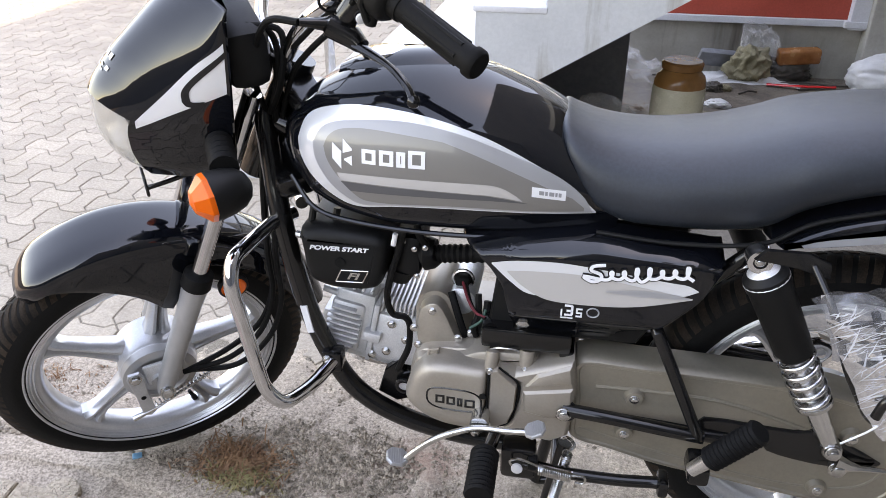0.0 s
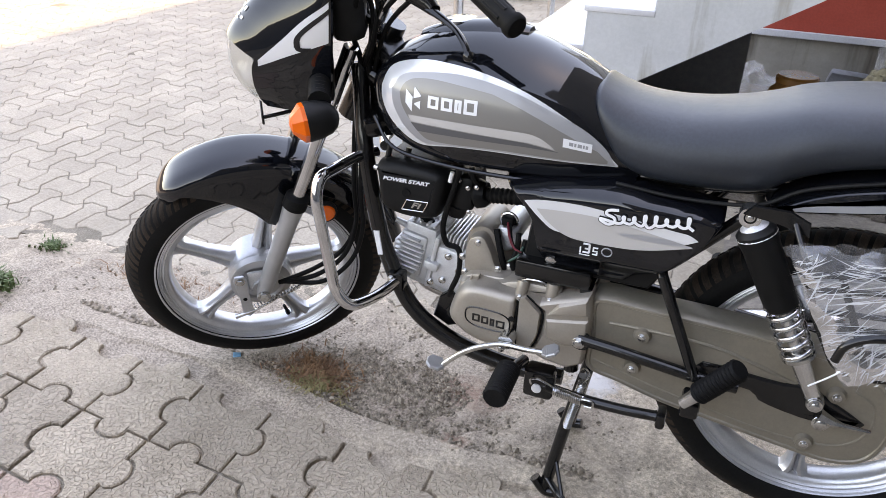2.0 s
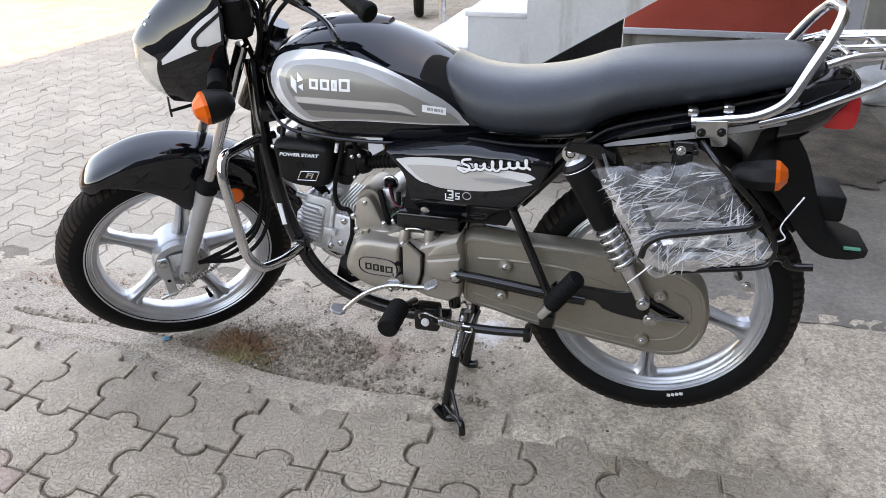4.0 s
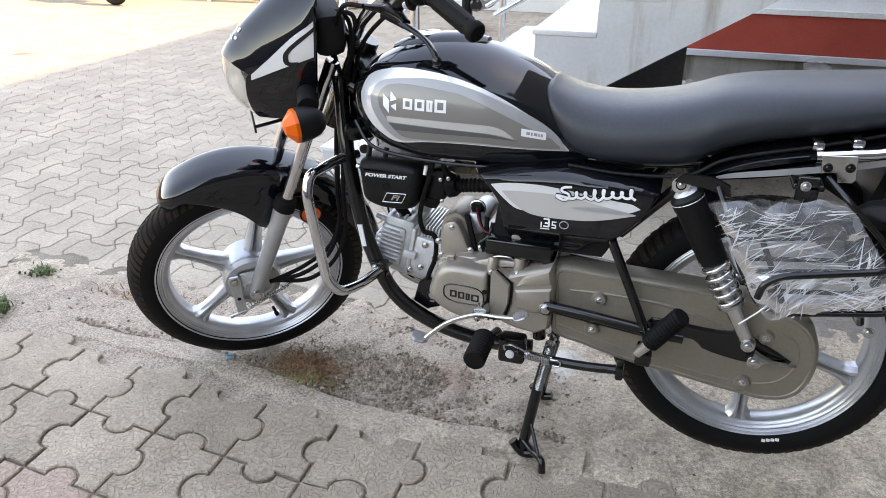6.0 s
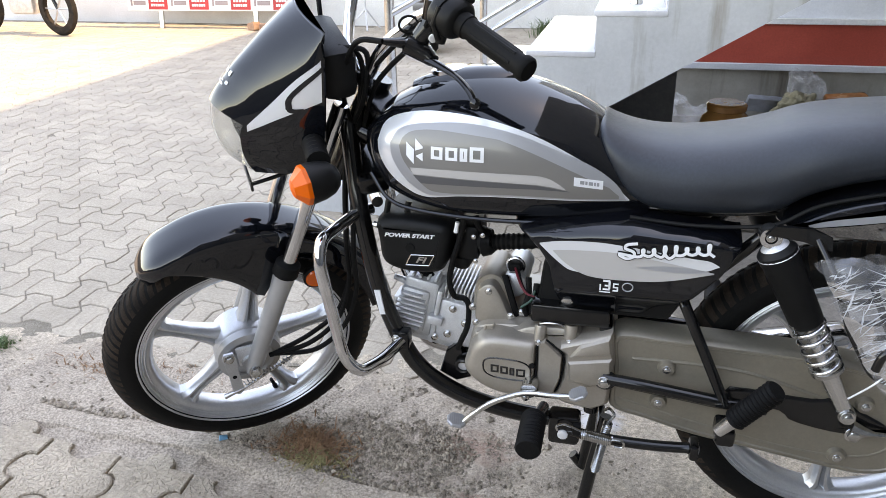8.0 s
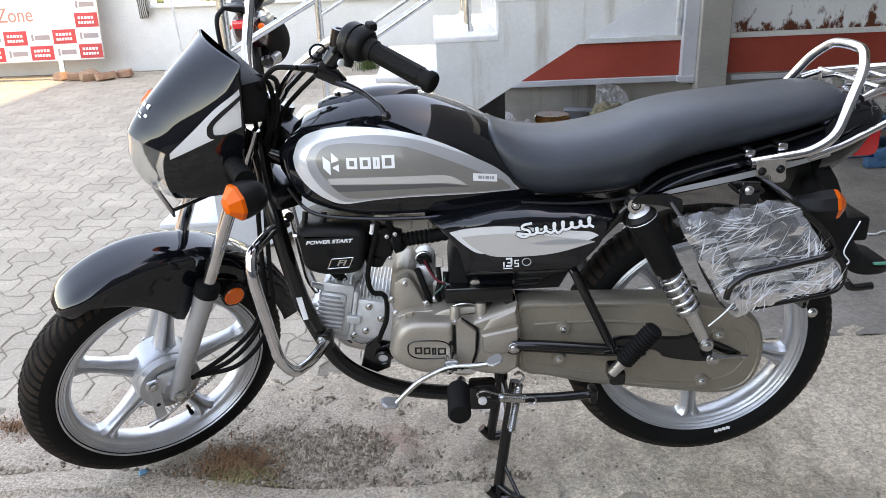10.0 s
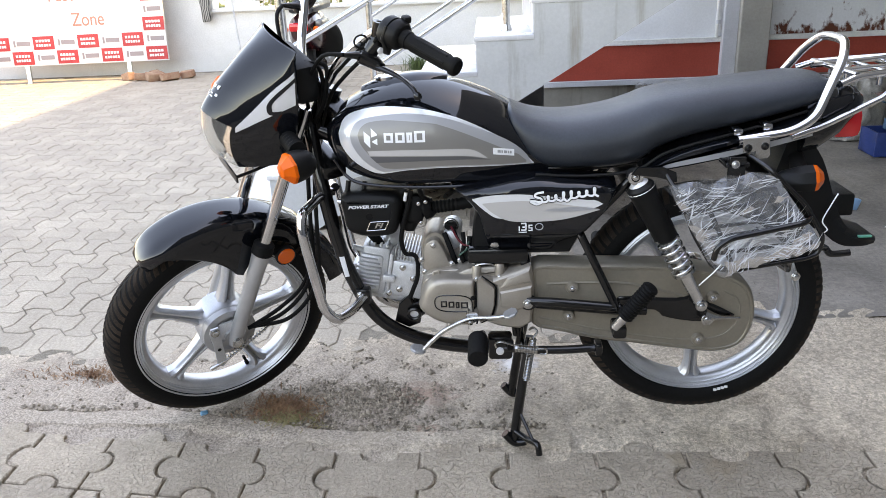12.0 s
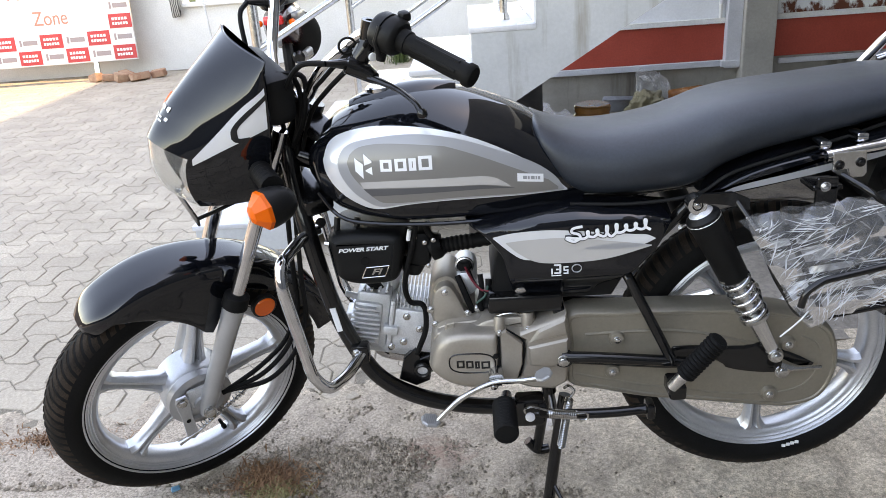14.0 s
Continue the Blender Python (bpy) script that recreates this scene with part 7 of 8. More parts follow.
for side, off in ((-1, 0.016), (1, 0.014)):
    bm = bmesh.new()
    NU, NV = 20, 16
    g = []
    for i in range(NU + 1):
        row = []
        for j in range(NV + 1):
            u, v = i / NU, j / NV
            p = quad(u, v)
            e = min(u, v, 1 - u, 1 - v)
            s, q = p.x * 0.88 + p.z * 0.47, p.z * 0.88 - p.x * 0.47
            r = noise.fractal(Vector((s * 12, side * 3.0, q * 42)), 0.6, 2.2, 3)
            ridge = 1 - abs(noise.noise(Vector((s * 9, side * 7.0, q * 30)))) * 2
            p.y += side * (off * min(1, e * 9) + 0.004) + 0.005 * r - 0.010 * max(0, ridge) ** 3 + random.uniform(-0.0016, 0.0016)
            p.x += 0.010 * noise.noise(Vector((p.z * 24, side, 0))) + random.uniform(-0.002, 0.002)
            p.z += 0.012 * noise.noise(Vector((p.x * 24, side, 9))) + random.uniform(-0.002, 0.002)
            row.append(bm.verts.new(p))
        g.append(row)
    for i in range(NU):
        for j in range(NV):
            a4 = (g[i][j], g[i + 1][j], g[i + 1][j + 1], g[i][j + 1])
            if (i + j) % 2:
                bm.faces.new((a4[0], a4[1], a4[2])), bm.faces.new((a4[0], a4[2], a4[3]))
            else:
                bm.faces.new((a4[0], a4[1], a4[3])), bm.faces.new((a4[1], a4[2], a4[3]))
    part("plastic_film", bm, FILM, gu, "crumpled clear plastic film", True, 180)
# white slivers painted over the film for the glints along its folds
FOLD = shader("white_film_glints", (0.9, 0.91, 0.94), 0.2)
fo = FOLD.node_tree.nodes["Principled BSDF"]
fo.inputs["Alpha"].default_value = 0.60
random.seed(78)
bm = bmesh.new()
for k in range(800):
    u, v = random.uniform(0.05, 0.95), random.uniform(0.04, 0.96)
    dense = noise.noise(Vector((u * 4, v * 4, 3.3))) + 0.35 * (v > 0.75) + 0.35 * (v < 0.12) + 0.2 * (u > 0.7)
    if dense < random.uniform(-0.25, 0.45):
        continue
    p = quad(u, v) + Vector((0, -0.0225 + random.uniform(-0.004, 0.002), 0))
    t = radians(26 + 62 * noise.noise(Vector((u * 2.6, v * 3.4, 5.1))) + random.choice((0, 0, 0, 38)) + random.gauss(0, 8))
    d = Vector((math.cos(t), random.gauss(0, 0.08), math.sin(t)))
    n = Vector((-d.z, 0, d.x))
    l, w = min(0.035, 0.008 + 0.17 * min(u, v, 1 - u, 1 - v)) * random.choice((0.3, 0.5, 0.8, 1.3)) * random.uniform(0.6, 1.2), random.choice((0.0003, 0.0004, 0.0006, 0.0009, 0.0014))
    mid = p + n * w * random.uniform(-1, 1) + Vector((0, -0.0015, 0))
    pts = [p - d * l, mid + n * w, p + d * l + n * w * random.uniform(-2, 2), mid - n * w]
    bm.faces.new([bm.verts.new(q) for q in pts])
part("film_folds", bm, FOLD, gu, "white slivers standing for glints on the crumpled film", False)["kind"] = "stuff"
for w in (((1.389, -0.20, 0.689), (1.372, -0.21, 0.664), (1.356, -0.22, 0.636), (1.366, -0.225, 0.618), (1.349, -0.235, 0.612)), ((1.144, GY - 0.01, 0.556), (1.128, GY - 0.012, 0.537), (1.103, GY - 0.005, 0.506))):
    part("cable_tie", tube(curve(w, 6), 0.0014, 6), WHITE, gu, "white cable tie")
# white cable ties' tail and label on the flap
GREEN = shader("green_sticker", (0.05, 0.35, 0.25), 0.3)
part("sticker", box((1.505, -0.080, 0.543), (1.535, -0.072, 0.547)), GREEN, rm, "small green sticker", False)

# ---- loose things round the motorcycle ----
# glazed pickle jar under the stairs
JARW = grainy(shader("cream_glaze", (0.55, 0.50, 0.36), 0.25), (0.48, 0.43, 0.30), (0.60, 0.55, 0.42), 6.0, fine=0.06, rough=(0.15, 0.35))
JARB = grainy(shader("brown_glaze", (0.26, 0.11, 0.03), 0.2), (0.20, 0.08, 0.02), (0.33, 0.15, 0.05), 8.0, rough=(0.12, 0.3))
jar = base("ceramic_jar", (1.18, 2.30, 0.0), "cream and brown glazed ceramic pickle jar", "jar")
part("body", lathe([(0.100, 0.0), (0.109, 0.01), (0.114, 0.06), (0.114, 0.262), (0.112, 0.280)], (1.18, 2.30, 0.0), (0, 0, 1), 32), JARW, jar)
part("shoulder", lathe([(0.112, 0.280), (0.111, 0.300), (0.102, 0.325), (0.086, 0.340), (0.080, 0.350)], (1.18, 2.30, 0.0), (0, 0, 1), 32), JARB, jar)
part("lid", lathe([(0.080, 0.350), (0.088, 0.354), (0.090, 0.378), (0.082, 0.388), (0.05, 0.389)], (1.18, 2.30, 0.0), (0, 0, 1), 32), JARB, jar)


def crumpled(name, centre, size, mat, label, category, seed, group="", fold=1.0):
    """A soft heap: a flattened ball with folds, resting on the floor."""
    bm = bmesh.new()
    bmesh.ops.create_icosphere(bm, subdivisions=5, radius=1.0)
    o = Vector((seed * 3.1, seed * 1.7, seed * 0.9))
    for v in bm.verts:
        d = v.co.normalized()
        r = 1 + 0.30 * fold * noise.fractal(d * 1.5 + o, 0.8, 2.0, 3) + 0.16 * fold * (1 - abs(noise.noise(d * 3.6 + o)) * 2) + 0.05 * fold * (1 - abs(noise.noise(d * 9.0 + o)) * 2)
        v.co = Vector((d.x * r * size[0], d.y * r * size[1], max(-0.0, (d.z * r + 0.55) * size[2] / 1.55)))
        v.co += Vector(centre)
    return tagged(part(name, bm, mat, None, "", True, 75), label, category, group)


def sheeting(name, x0, x1, y0, y1, z, amp, mat, label, category, seed, lift=0.0):
    """A crumpled sheet lying over the ground."""
    bm = bmesh.new()
    n = 48
    g = []
    for i in range(n + 1):
        row = []
        for j in range(n + 1):
            u, v = i / n, j / n
            e = min(u, v, 1 - u, 1 - v)
            x, y = x0 + (x1 - x0) * u, y0 + (y1 - y0) * v
            q = Vector((x * 7 + seed, y * 7, seed))
            h = amp * (0.6 + noise.fractal(q, 0.7, 2.1, 4) + 0.8 * (1 - 2 * abs(noise.noise(q * 0.9)))) * min(1, e * 6) + lift * math.sin(math.pi * u) * math.sin(math.pi * v)
            row.append(bm.verts.new((x + 0.05 * noise.noise(q), y + 0.05 * noise.noise(q + Vector((9, 0, 0))), z + max(0.002, h))))
        g.append(row)
    for i in range(n):
        for j in range(n):
            bm.faces.new((g[i][j], g[i + 1][j], g[i + 1][j + 1], g[i][j + 1]))
    return tagged(part(name, bm, mat, None, "", True, 75), label, category)


FILM2 = shader("dusty_clear_sheet", (0.74, 0.74, 0.74), 0.16)
FILM2.node_tree.nodes["Principled BSDF"].inputs["Alpha"].default_value = 0.20
DARKSHEET = grainy(shader("dark_tarpaulin", (0.05, 0.042, 0.035), 0.5), (0.03, 0.026, 0.022), (0.085, 0.072, 0.06), 5.0, fine=0.2, rough=(0.3, 0.6))
SACK = grainy(shader("white_woven_sack", (0.62, 0.62, 0.62), 0.7), (0.52, 0.52, 0.52), (0.70, 0.70, 0.71), 8.0, fine=0.1)
CLOTH = grainy(shader("khaki_rag", (0.22, 0.19, 0.12), 0.9), (0.15, 0.13, 0.08), (0.30, 0.26, 0.17), 12.0, fine=0.25)
GREYBAG = grainy(shader("grey_bag", (0.14, 0.15, 0.16), 0.5), (0.10, 0.105, 0.115), (0.20, 0.21, 0.23), 9.0, fine=0.15)
LEAF = grainy(shader("brown_dry_leaves", (0.10, 0.06, 0.035), 0.85), (0.035, 0.020, 0.012), (0.17, 0.105, 0.06), 24.0, fine=0.2, rnd=0.35)
COPPER = grainy(shader("glossy_brown_wrapper", (0.30, 0.10, 0.03), 0.25), (0.22, 0.07, 0.02), (0.40, 0.16, 0.06), 12.0, rough=(0.15, 0.35))
sheeting("tarpaulin", 0.40, 1.00, 2.00, 2.50, -0.006, 0.035, DARKSHEET, "dark crumpled plastic tarpaulin under the stairs", "tarpaulin", 1.0, 0.05)
sheeting("plastic_sheet", 0.72, 1.28, 2.85, 3.50, 0.0, 0.07, FILM2, "dusty clear plastic sheet heaped under the stairs", "plastic sheet", 4.0, 0.12)
crumpled("plastic_bag", (0.86, 2.35, 0.0), (0.14, 0.12, 0.17), FILM2, "crumpled clear plastic bag under the stairs", "bag", 14.0, "", 1.2)
# dead leaves and scraps blown together under the stairs
random.seed(66)
vs, fs = [], []
for k in range(900):
    x, y = random.gauss(0.85, 0.24), random.gauss(2.35, 0.20)
    r, a, z = random.uniform(0.012, 0.035), random.uniform(0, 6.28), 0.004 + 0.07 * random.random() * math.exp(-((x - 0.85) / 0.25) ** 2)
    o = len(vs)
    for u, v, w in ((-1, 0, 0.3), (0, -0.45, 0), (1, 0, 0.4), (0, 0.45, 0.0)):
        vs.append((x + r * (u * math.cos(a) - v * math.sin(a)), y + r * (u * math.sin(a) + v * math.cos(a)), z + r * w * random.uniform(0.2, 1.4)))
    fs += [(o, o + 1, o + 3), (o + 1, o + 2, o + 3)]
me = bpy.data.meshes.new("dry_leaves")
me.from_pydata(vs, [], fs)
me.materials.append(LEAF)
tagged(new("dry_leaves", me), "brown dead leaves and scraps under the stairs", "leaves", kind="stuff")
sheeting("white_sheet", 1.36, 2.00, 3.36, 3.60, 0.0, 0.016, SACK, "creased white plastic sheet lying before the plinth", "plastic sheet", 7.0, 0.02)
tagged(part("grey_packet", turned(box((-0.10, -0.02, -0.06), (0.10, 0.02, 0.06), 0.012), pose(1.53, 3.52, 0.115, 38, 4, 4)), GREYBAG, None, ""), "flat dark grey packet leaning on the plinth", "packet")
crumpled("rag", (1.70, 3.46, 0.02), (0.105, 0.07, 0.165), CLOTH, "khaki crumpled paper in a heap before the plinth", "paper", 5.0, "", 1.2)
crumpled("plastic_bag", (1.755, 3.53, 0.0), (0.10, 0.05, 0.27), FILM2, "torn clear plastic bag standing before the plinth", "bag", 3.0, "", 1.3)
crumpled("plastic_bag", (2.46, 3.40, 0.0), (0.22, 0.14, 0.20), SACK, "white plastic bag lying on the floor", "bag", 8.0, "", 0.45)
crumpled("dark_heap", (1.93, 3.53, 0.0), (0.13, 0.06, 0.125), DARKSHEET, "dark scraps heaped before the plinth", "scrap heap", 11.0)
tagged(part("wrapped_block", turned(box((-0.115, -0.04, -0.042), (0.115, 0.04, 0.042), 0.014, None, 3), pose(1.975, 3.50, 0.150, 6, -4, 5)), COPPER, None, ""), "glossy orange-brown wrapped block on a heap", "wrapped block")
tagged(part("red_strip", tube(curve([(1.80, 3.36, 0.016), (1.98, 3.33, 0.022), (2.17, 3.37, 0.016)], 6), 0.014, 8, None, 0.5), REDLENS, None, ""), "red plastic strip on the floor", "plastic strip")
for x, y, dx, dy in ((1.96, 3.30, 0.37, 0.13), (1.88, 3.42, 0.30, -0.01), (1.40, 3.42, -0.22, 0.05), (2.02, 3.06, 0.20, -0.04), (1.62, 3.16, 0.10, 0.05), (1.80, 2.95, 0.09, -0.06)):
    tagged(part("stick", tube([(x, y, 0.010), (x + dx * 0.5, y + dy * 0.5, 0.022), (x + dx, y + dy, 0.012)], 0.006, 6), DARKSHEET, None, ""), "thin dark stick on the dusty floor", "stick", "sticks under the stairs")
for x, y, sx, sy, sz, mat, lab in ((1.49, 3.22, 0.045, 0.03, 0.05, DARKSHEET, "dark scrap of plastic on the dusty floor"), (1.47, 2.93, 0.06, 0.04, 0.035, SACK, "crumpled white scrap on the dusty floor"), (1.56, 3.24, 0.03, 0.025, 0.03, CLOTH, "brown paper scrap on the dusty floor"), (2.25, 3.30, 0.04, 0.03, 0.03, SACK, "crumpled white scrap on the dusty floor"), (1.36, 2.75, 0.05, 0.03, 0.025, CLOTH, "brown paper scrap on the dusty floor")):
    crumpled("scrap", (x, y, 0.0), (sx, sy, sz), mat, lab, "scrap", x * 9, "scraps on the floor", 1.1)

# blue steel paddock ramp and crate by the wall
BLUE = grainy(shader("worn_blue_paint", (0.02, 0.085, 0.17), 0.45), (0.012, 0.055, 0.11), (0.035, 0.13, 0.24), 7.0, fine=0.2, rough=(0.35, 0.6))
CRATE = grainy(shader("blue_plastic", (0.012, 0.04, 0.17), 0.4), (0.010, 0.032, 0.13), (0.018, 0.055, 0.22), 5.0, fine=0.1)
lift = base("work_stand", (3.3, 2.55, 0.0), "worn blue steel scissor work stand", "work stand")
for a, b in (((2.95, 2.42, 0.30), (3.75, 2.42, 0.06)), ((2.95, 2.42, 0.06), (3.75, 2.42, 0.32)), ((2.98, 2.85, 0.30), (3.75, 2.85, 0.06)), ((2.98, 2.85, 0.06), (3.75, 2.85, 0.32)), ((2.88, 2.60, 0.20), (3.85, 2.60, 0.17))):
    d = (Vector(b) - Vector(a))
    bm = box((0, -0.02, -0.03), (d.length, 0.02, 0.03), 0.004)
    turned(bm, Matrix.Translation(a) @ Vector((1, 0, 0)).rotation_difference(d).to_matrix().to_4x4())
    part("arm", bm, BLUE, lift)
part("plate", box((2.92, 2.38, 0.30), (3.95, 2.9, 0.325), 0.004), STEEL, lift, "scratched steel top plate")
part("post", box((3.22, 2.62, 0.325), (3.27, 2.67, 0.60), 0.004), BLUE, lift)
part("base_rail", box((2.9, 2.40, 0.0), (3.95, 2.45, 0.05), 0.004), BLUE, lift)
part("base_rail", box((2.9, 2.84, 0.0), (3.95, 2.89, 0.05), 0.004), BLUE, lift)
part("wheel", lathe([(0.05, -0.06), (0.15, -0.055), (0.16, -0.03), (0.16, 0.03), (0.15, 0.055), (0.05, 0.06)], (3.36, 2.60, 0.52), (0.4, 1, 0), 28), RUBBER, lift, "black rubber wheel on the stand")
cr = base("crate", (2.96, 2.72, 0.0), "small blue plastic crate on the floor", "crate")
part("crate_side", box((2.86, 2.62, 0.0), (3.06, 2.635, 0.14), 0.003), CRATE, cr)
part("crate_side", box((2.86, 2.81, 0.0), (3.06, 2.825, 0.14), 0.003), CRATE, cr)
part("crate_side", box((2.86, 2.635, 0.0), (2.875, 2.81, 0.14), 0.003), CRATE, cr)
part("crate_side", box((3.045, 2.635, 0.0), (3.06, 2.81, 0.14), 0.003), CRATE, cr)
part("crate_bottom", box((2.865, 2.63, 0.002), (3.055, 2.82, 0.012)), CRATE, cr)
crumpled("cardboard_scrap", (2.95, 3.12, 0.0), (0.16, 0.10, 0.34), grainy(shader("grey_cardboard", (0.34, 0.32, 0.28), 0.8), (0.25, 0.23, 0.20), (0.42, 0.40, 0.36), 9.0, fine=0.2), "torn grey cardboard standing by the wall", "cardboard", 14.0)
PACK = shader("blue_white_packet", (0.22, 0.44, 0.66), 0.35)
tagged(part("paper_packet", turned(box((-0.022, -0.012, 0), (0.022, 0.012, 0.055), 0.004), pose(2.347, 1.72, -0.004, 8, 14, 20)), PACK, None, ""), "small crumpled blue and white packet on the porch floor", "packet")
tagged(part("cord", tube(curve([(2.37, 1.45, 0.004), (2.42, 1.43, 0.006), (2.47, 1.46, 0.004), (2.53, 1.44, 0.004)], 5), 0.004, 6), PLASTER, None, ""), "short white cord on the porch floor", "cord")

# scooter parked by the boundary wall, seen from behind
SCR = grainy(shader("dark_red_scooter_paint", (0.10, 0.008, 0.012), 0.2, coat=0.4), (0.020, 0.004, 0.005), (0.040, 0.006, 0.008), 3.0)
SCG = grainy(shader("silver_scooter_paint", (0.42, 0.42, 0.43), 0.3, 0.5), (0.13, 0.13, 0.135), (0.20, 0.20, 0.205), 4.0)
sc = base("scooter", (-1.11, 5.9, 0.0), "dark red parked scooter seen from behind", "scooter")
c0 = Vector((-1.12, 5.65, 0.0))
bm = bmesh.new()
rings = []
for dy, w, zt, zb in ((-0.10, 0.09, 0.66, 0.50), (0.0, 0.135, 0.72, 0.42), (0.2, 0.15, 0.76, 0.34), (0.5, 0.14, 0.74, 0.32), (0.75, 0.10, 0.60, 0.30)):
    rings.append([c0 + Vector((w * math.copysign(abs(math.cos(a)) ** 0.7, math.cos(a)), dy, (zt + zb) / 2 + (zt - zb) / 2 * math.copysign(abs(math.sin(a)) ** 0.8, math.sin(a)))) for a in (2 * math.pi * k / 20 for k in range(20))])
skin(bm, rings)
part("tail_body", bm, SCR, sc)
part("tail_lamp", box(c0 + Vector((-0.10, -0.135, 0.585)), c0 + Vector((0.08, -0.08, 0.665)), 0.02), REDLENS, sc, "red tail lamp")
part("seat", box(c0 + Vector((-0.13, 0.0, 0.74)), c0 + Vector((0.13, 0.85, 0.84)), 0.04), SEAT, sc)
part("rear_wheel", lathe([(0.10, -0.05), (0.19, -0.045), (0.215, -0.02), (0.215, 0.02), (0.19, 0.045), (0.10, 0.05)], c0 + Vector((0.02, 0.15, 0.215)), (1, 0.25, 0), 32), RUBBER, sc)
part("silencer", tube([c0 + Vector((0.16, -0.06, 0.28)), c0 + Vector((0.16, -0.05, 0.285)), c0 + Vector((0.15, 0.45, 0.26))], [0.04, 0.06, 0.055], 16), FRAME, sc)
part("heat_shield", tube([c0 + Vector((0.215, -0.05, 0.31)), c0 + Vector((0.21, 0.2, 0.31))], [0.03, 0.04], 12), SCG, sc)
part("plate_panel", box(c0 + Vector((-0.10, -0.12, 0.40)), c0 + Vector((0.04, -0.105, 0.47)), 0.006), SCG, sc, "pale rear panel")
part("grab_handle", tube(bent([c0 + Vector((-0.12, 0.25, 0.80)), c0 + Vector((-0.13, -0.12, 0.80)), c0 + Vector((0.13, -0.12, 0.80)), c0 + Vector((0.12, 0.25, 0.80))], 0.05), 0.015, 10), SCG, sc)
part("spare_wheel", lathe([(0.10, -0.05), (0.19, -0.045), (0.225, -0.02), (0.225, 0.02), (0.19, 0.045), (0.10, 0.05)], c0 + Vector((0.12, 0.42, 0.42)), (1, -0.75, 0), 32), RUBBER, sc)
part("side_stripe", box(c0 + Vector((0.13, -0.02, 0.60)), c0 + Vector((0.20, 0.3, 0.68)), 0.02), SCG, sc)
for sx in (-1, 1):
    part("indicator", lathe([(0.03, 0), (0.03, 0.03), (0.015, 0.05)], c0 + Vector((sx * 0.15, -0.06, 0.60)), (0, -1, 0), 12), ORANGE, sc)

# tripod stand and striped cloth by the wall
tr = base("tripod_stand", (-2.25, 7.15, 0.0), "thin white metal tripod stand by the wall", "stand")
part("pole", tube([(-2.25, 7.2, 0.1), (-2.32, 7.25, 1.3)], 0.012, 8), SACK, tr)
for dx, dy in ((-0.22, -0.05), (0.06, -0.16), (0.12, 0.12)):
    part("foot", tube([(-2.25, 7.2, 0.22), (-2.25 + dx, 7.2 + dy, 0.0)], 0.01, 8), SACK, tr)
bmat = shader("striped_cloth", (0.05, 0.05, 0.05), 0.9)
wv = node(bmat, "ShaderNodeTexWave", Scale=14.0, Distortion=3.0)
geo = node(bmat, "ShaderNodeNewGeometry")
link(bmat, geo.outputs["Position"], wv.inputs["Vector"])
mx = node(bmat, "ShaderNodeMix")
mx.data_type = "RGBA"
mx.inputs[6].default_value, mx.inputs[7].default_value = (0.03, 0.03, 0.03, 1), (0.45, 0.43, 0.40, 1)
link(bmat, wv.outputs[1], mx.inputs[0])
link(bmat, mx.outputs[2], bmat.node_tree.nodes["Principled BSDF"].inputs["Base Color"])
bm = box((-2.73, 7.38, 0.60), (-2.62, 7.44, 1.15), 0.02)
bmesh.ops.subdivide_edges(bm, edges=bm.edges[:], cuts=4, use_grid_fill=True)
for v in bm.verts:
    v.co += 0.03 * noise.noise_vector(v.co * 9)
tagged(part("hanging_cloth", bm, bmat, None, ""), "striped cloth hanging on the wall", "cloth")

# light motorcycle parked in the sun, far off by the wall
fm = base("parked_motorcycle", (-5.4, 6.9, 0.0), "dusty motorcycle parked in the sun", "motorcycle")
fa, fb_ = Vector((-5.05, 6.75, 0.29)), Vector((-6.25, 7.0, 0.29))
for nm, c in (("front_wheel", fa), ("rear_wheel", fb_)):
    part(nm, lathe([(0.20, -0.03), (0.27, -0.03), (0.295, 0.0), (0.27, 0.03), (0.20, 0.03)], c, (0.2, 1, 0), 32, None, True), TREAD, fm)
    for k in range(6):
        a = k * math.pi / 3
        d = Vector((math.cos(a), -0.2 * math.cos(a), math.sin(a)))
        part("spoke", tube([c, c + d * 0.21], 0.01, 6), SILVER, fm)
part("fork", tube([fa, fa + Vector((-0.28, 0.05, 0.62))], 0.02, 10), FRAME, fm)
part("handlebar", tube([fa + Vector((-0.22, -0.35, 0.72)), fa + Vector((-0.28, 0.05, 0.66)), fa + Vector((-0.20, 0.4, 0.74))], 0.012, 8), FRAME, fm)
part("tank", turned(box((-0.25, -0.12, -0.09), (0.25, 0.12, 0.11), 0.07, None, 3), pose(-5.5, 6.85, 0.78, 0, 8, -12)), SCR, fm)
part("engine", box((-5.72, 6.75, 0.22), (-5.38, 7.0, 0.55), 0.05), CAST, fm)
part("seat", turned(box((-0.32, -0.11, -0.05), (0.32, 0.11, 0.05), 0.04), pose(-6.0, 6.95, 0.78, 0, 0, -12)), SEAT, fm)
part("mudguard", tube([fa + Vector((0.20, -0.04, 0.25)), fa + Vector((0.0, 0, 0.33)), fa + Vector((-0.22, 0.04, 0.26))], 0.05, 10, None, 0.3), FRAME, fm)
fm.location += Vector((-0.55, -0.45, 0.0))
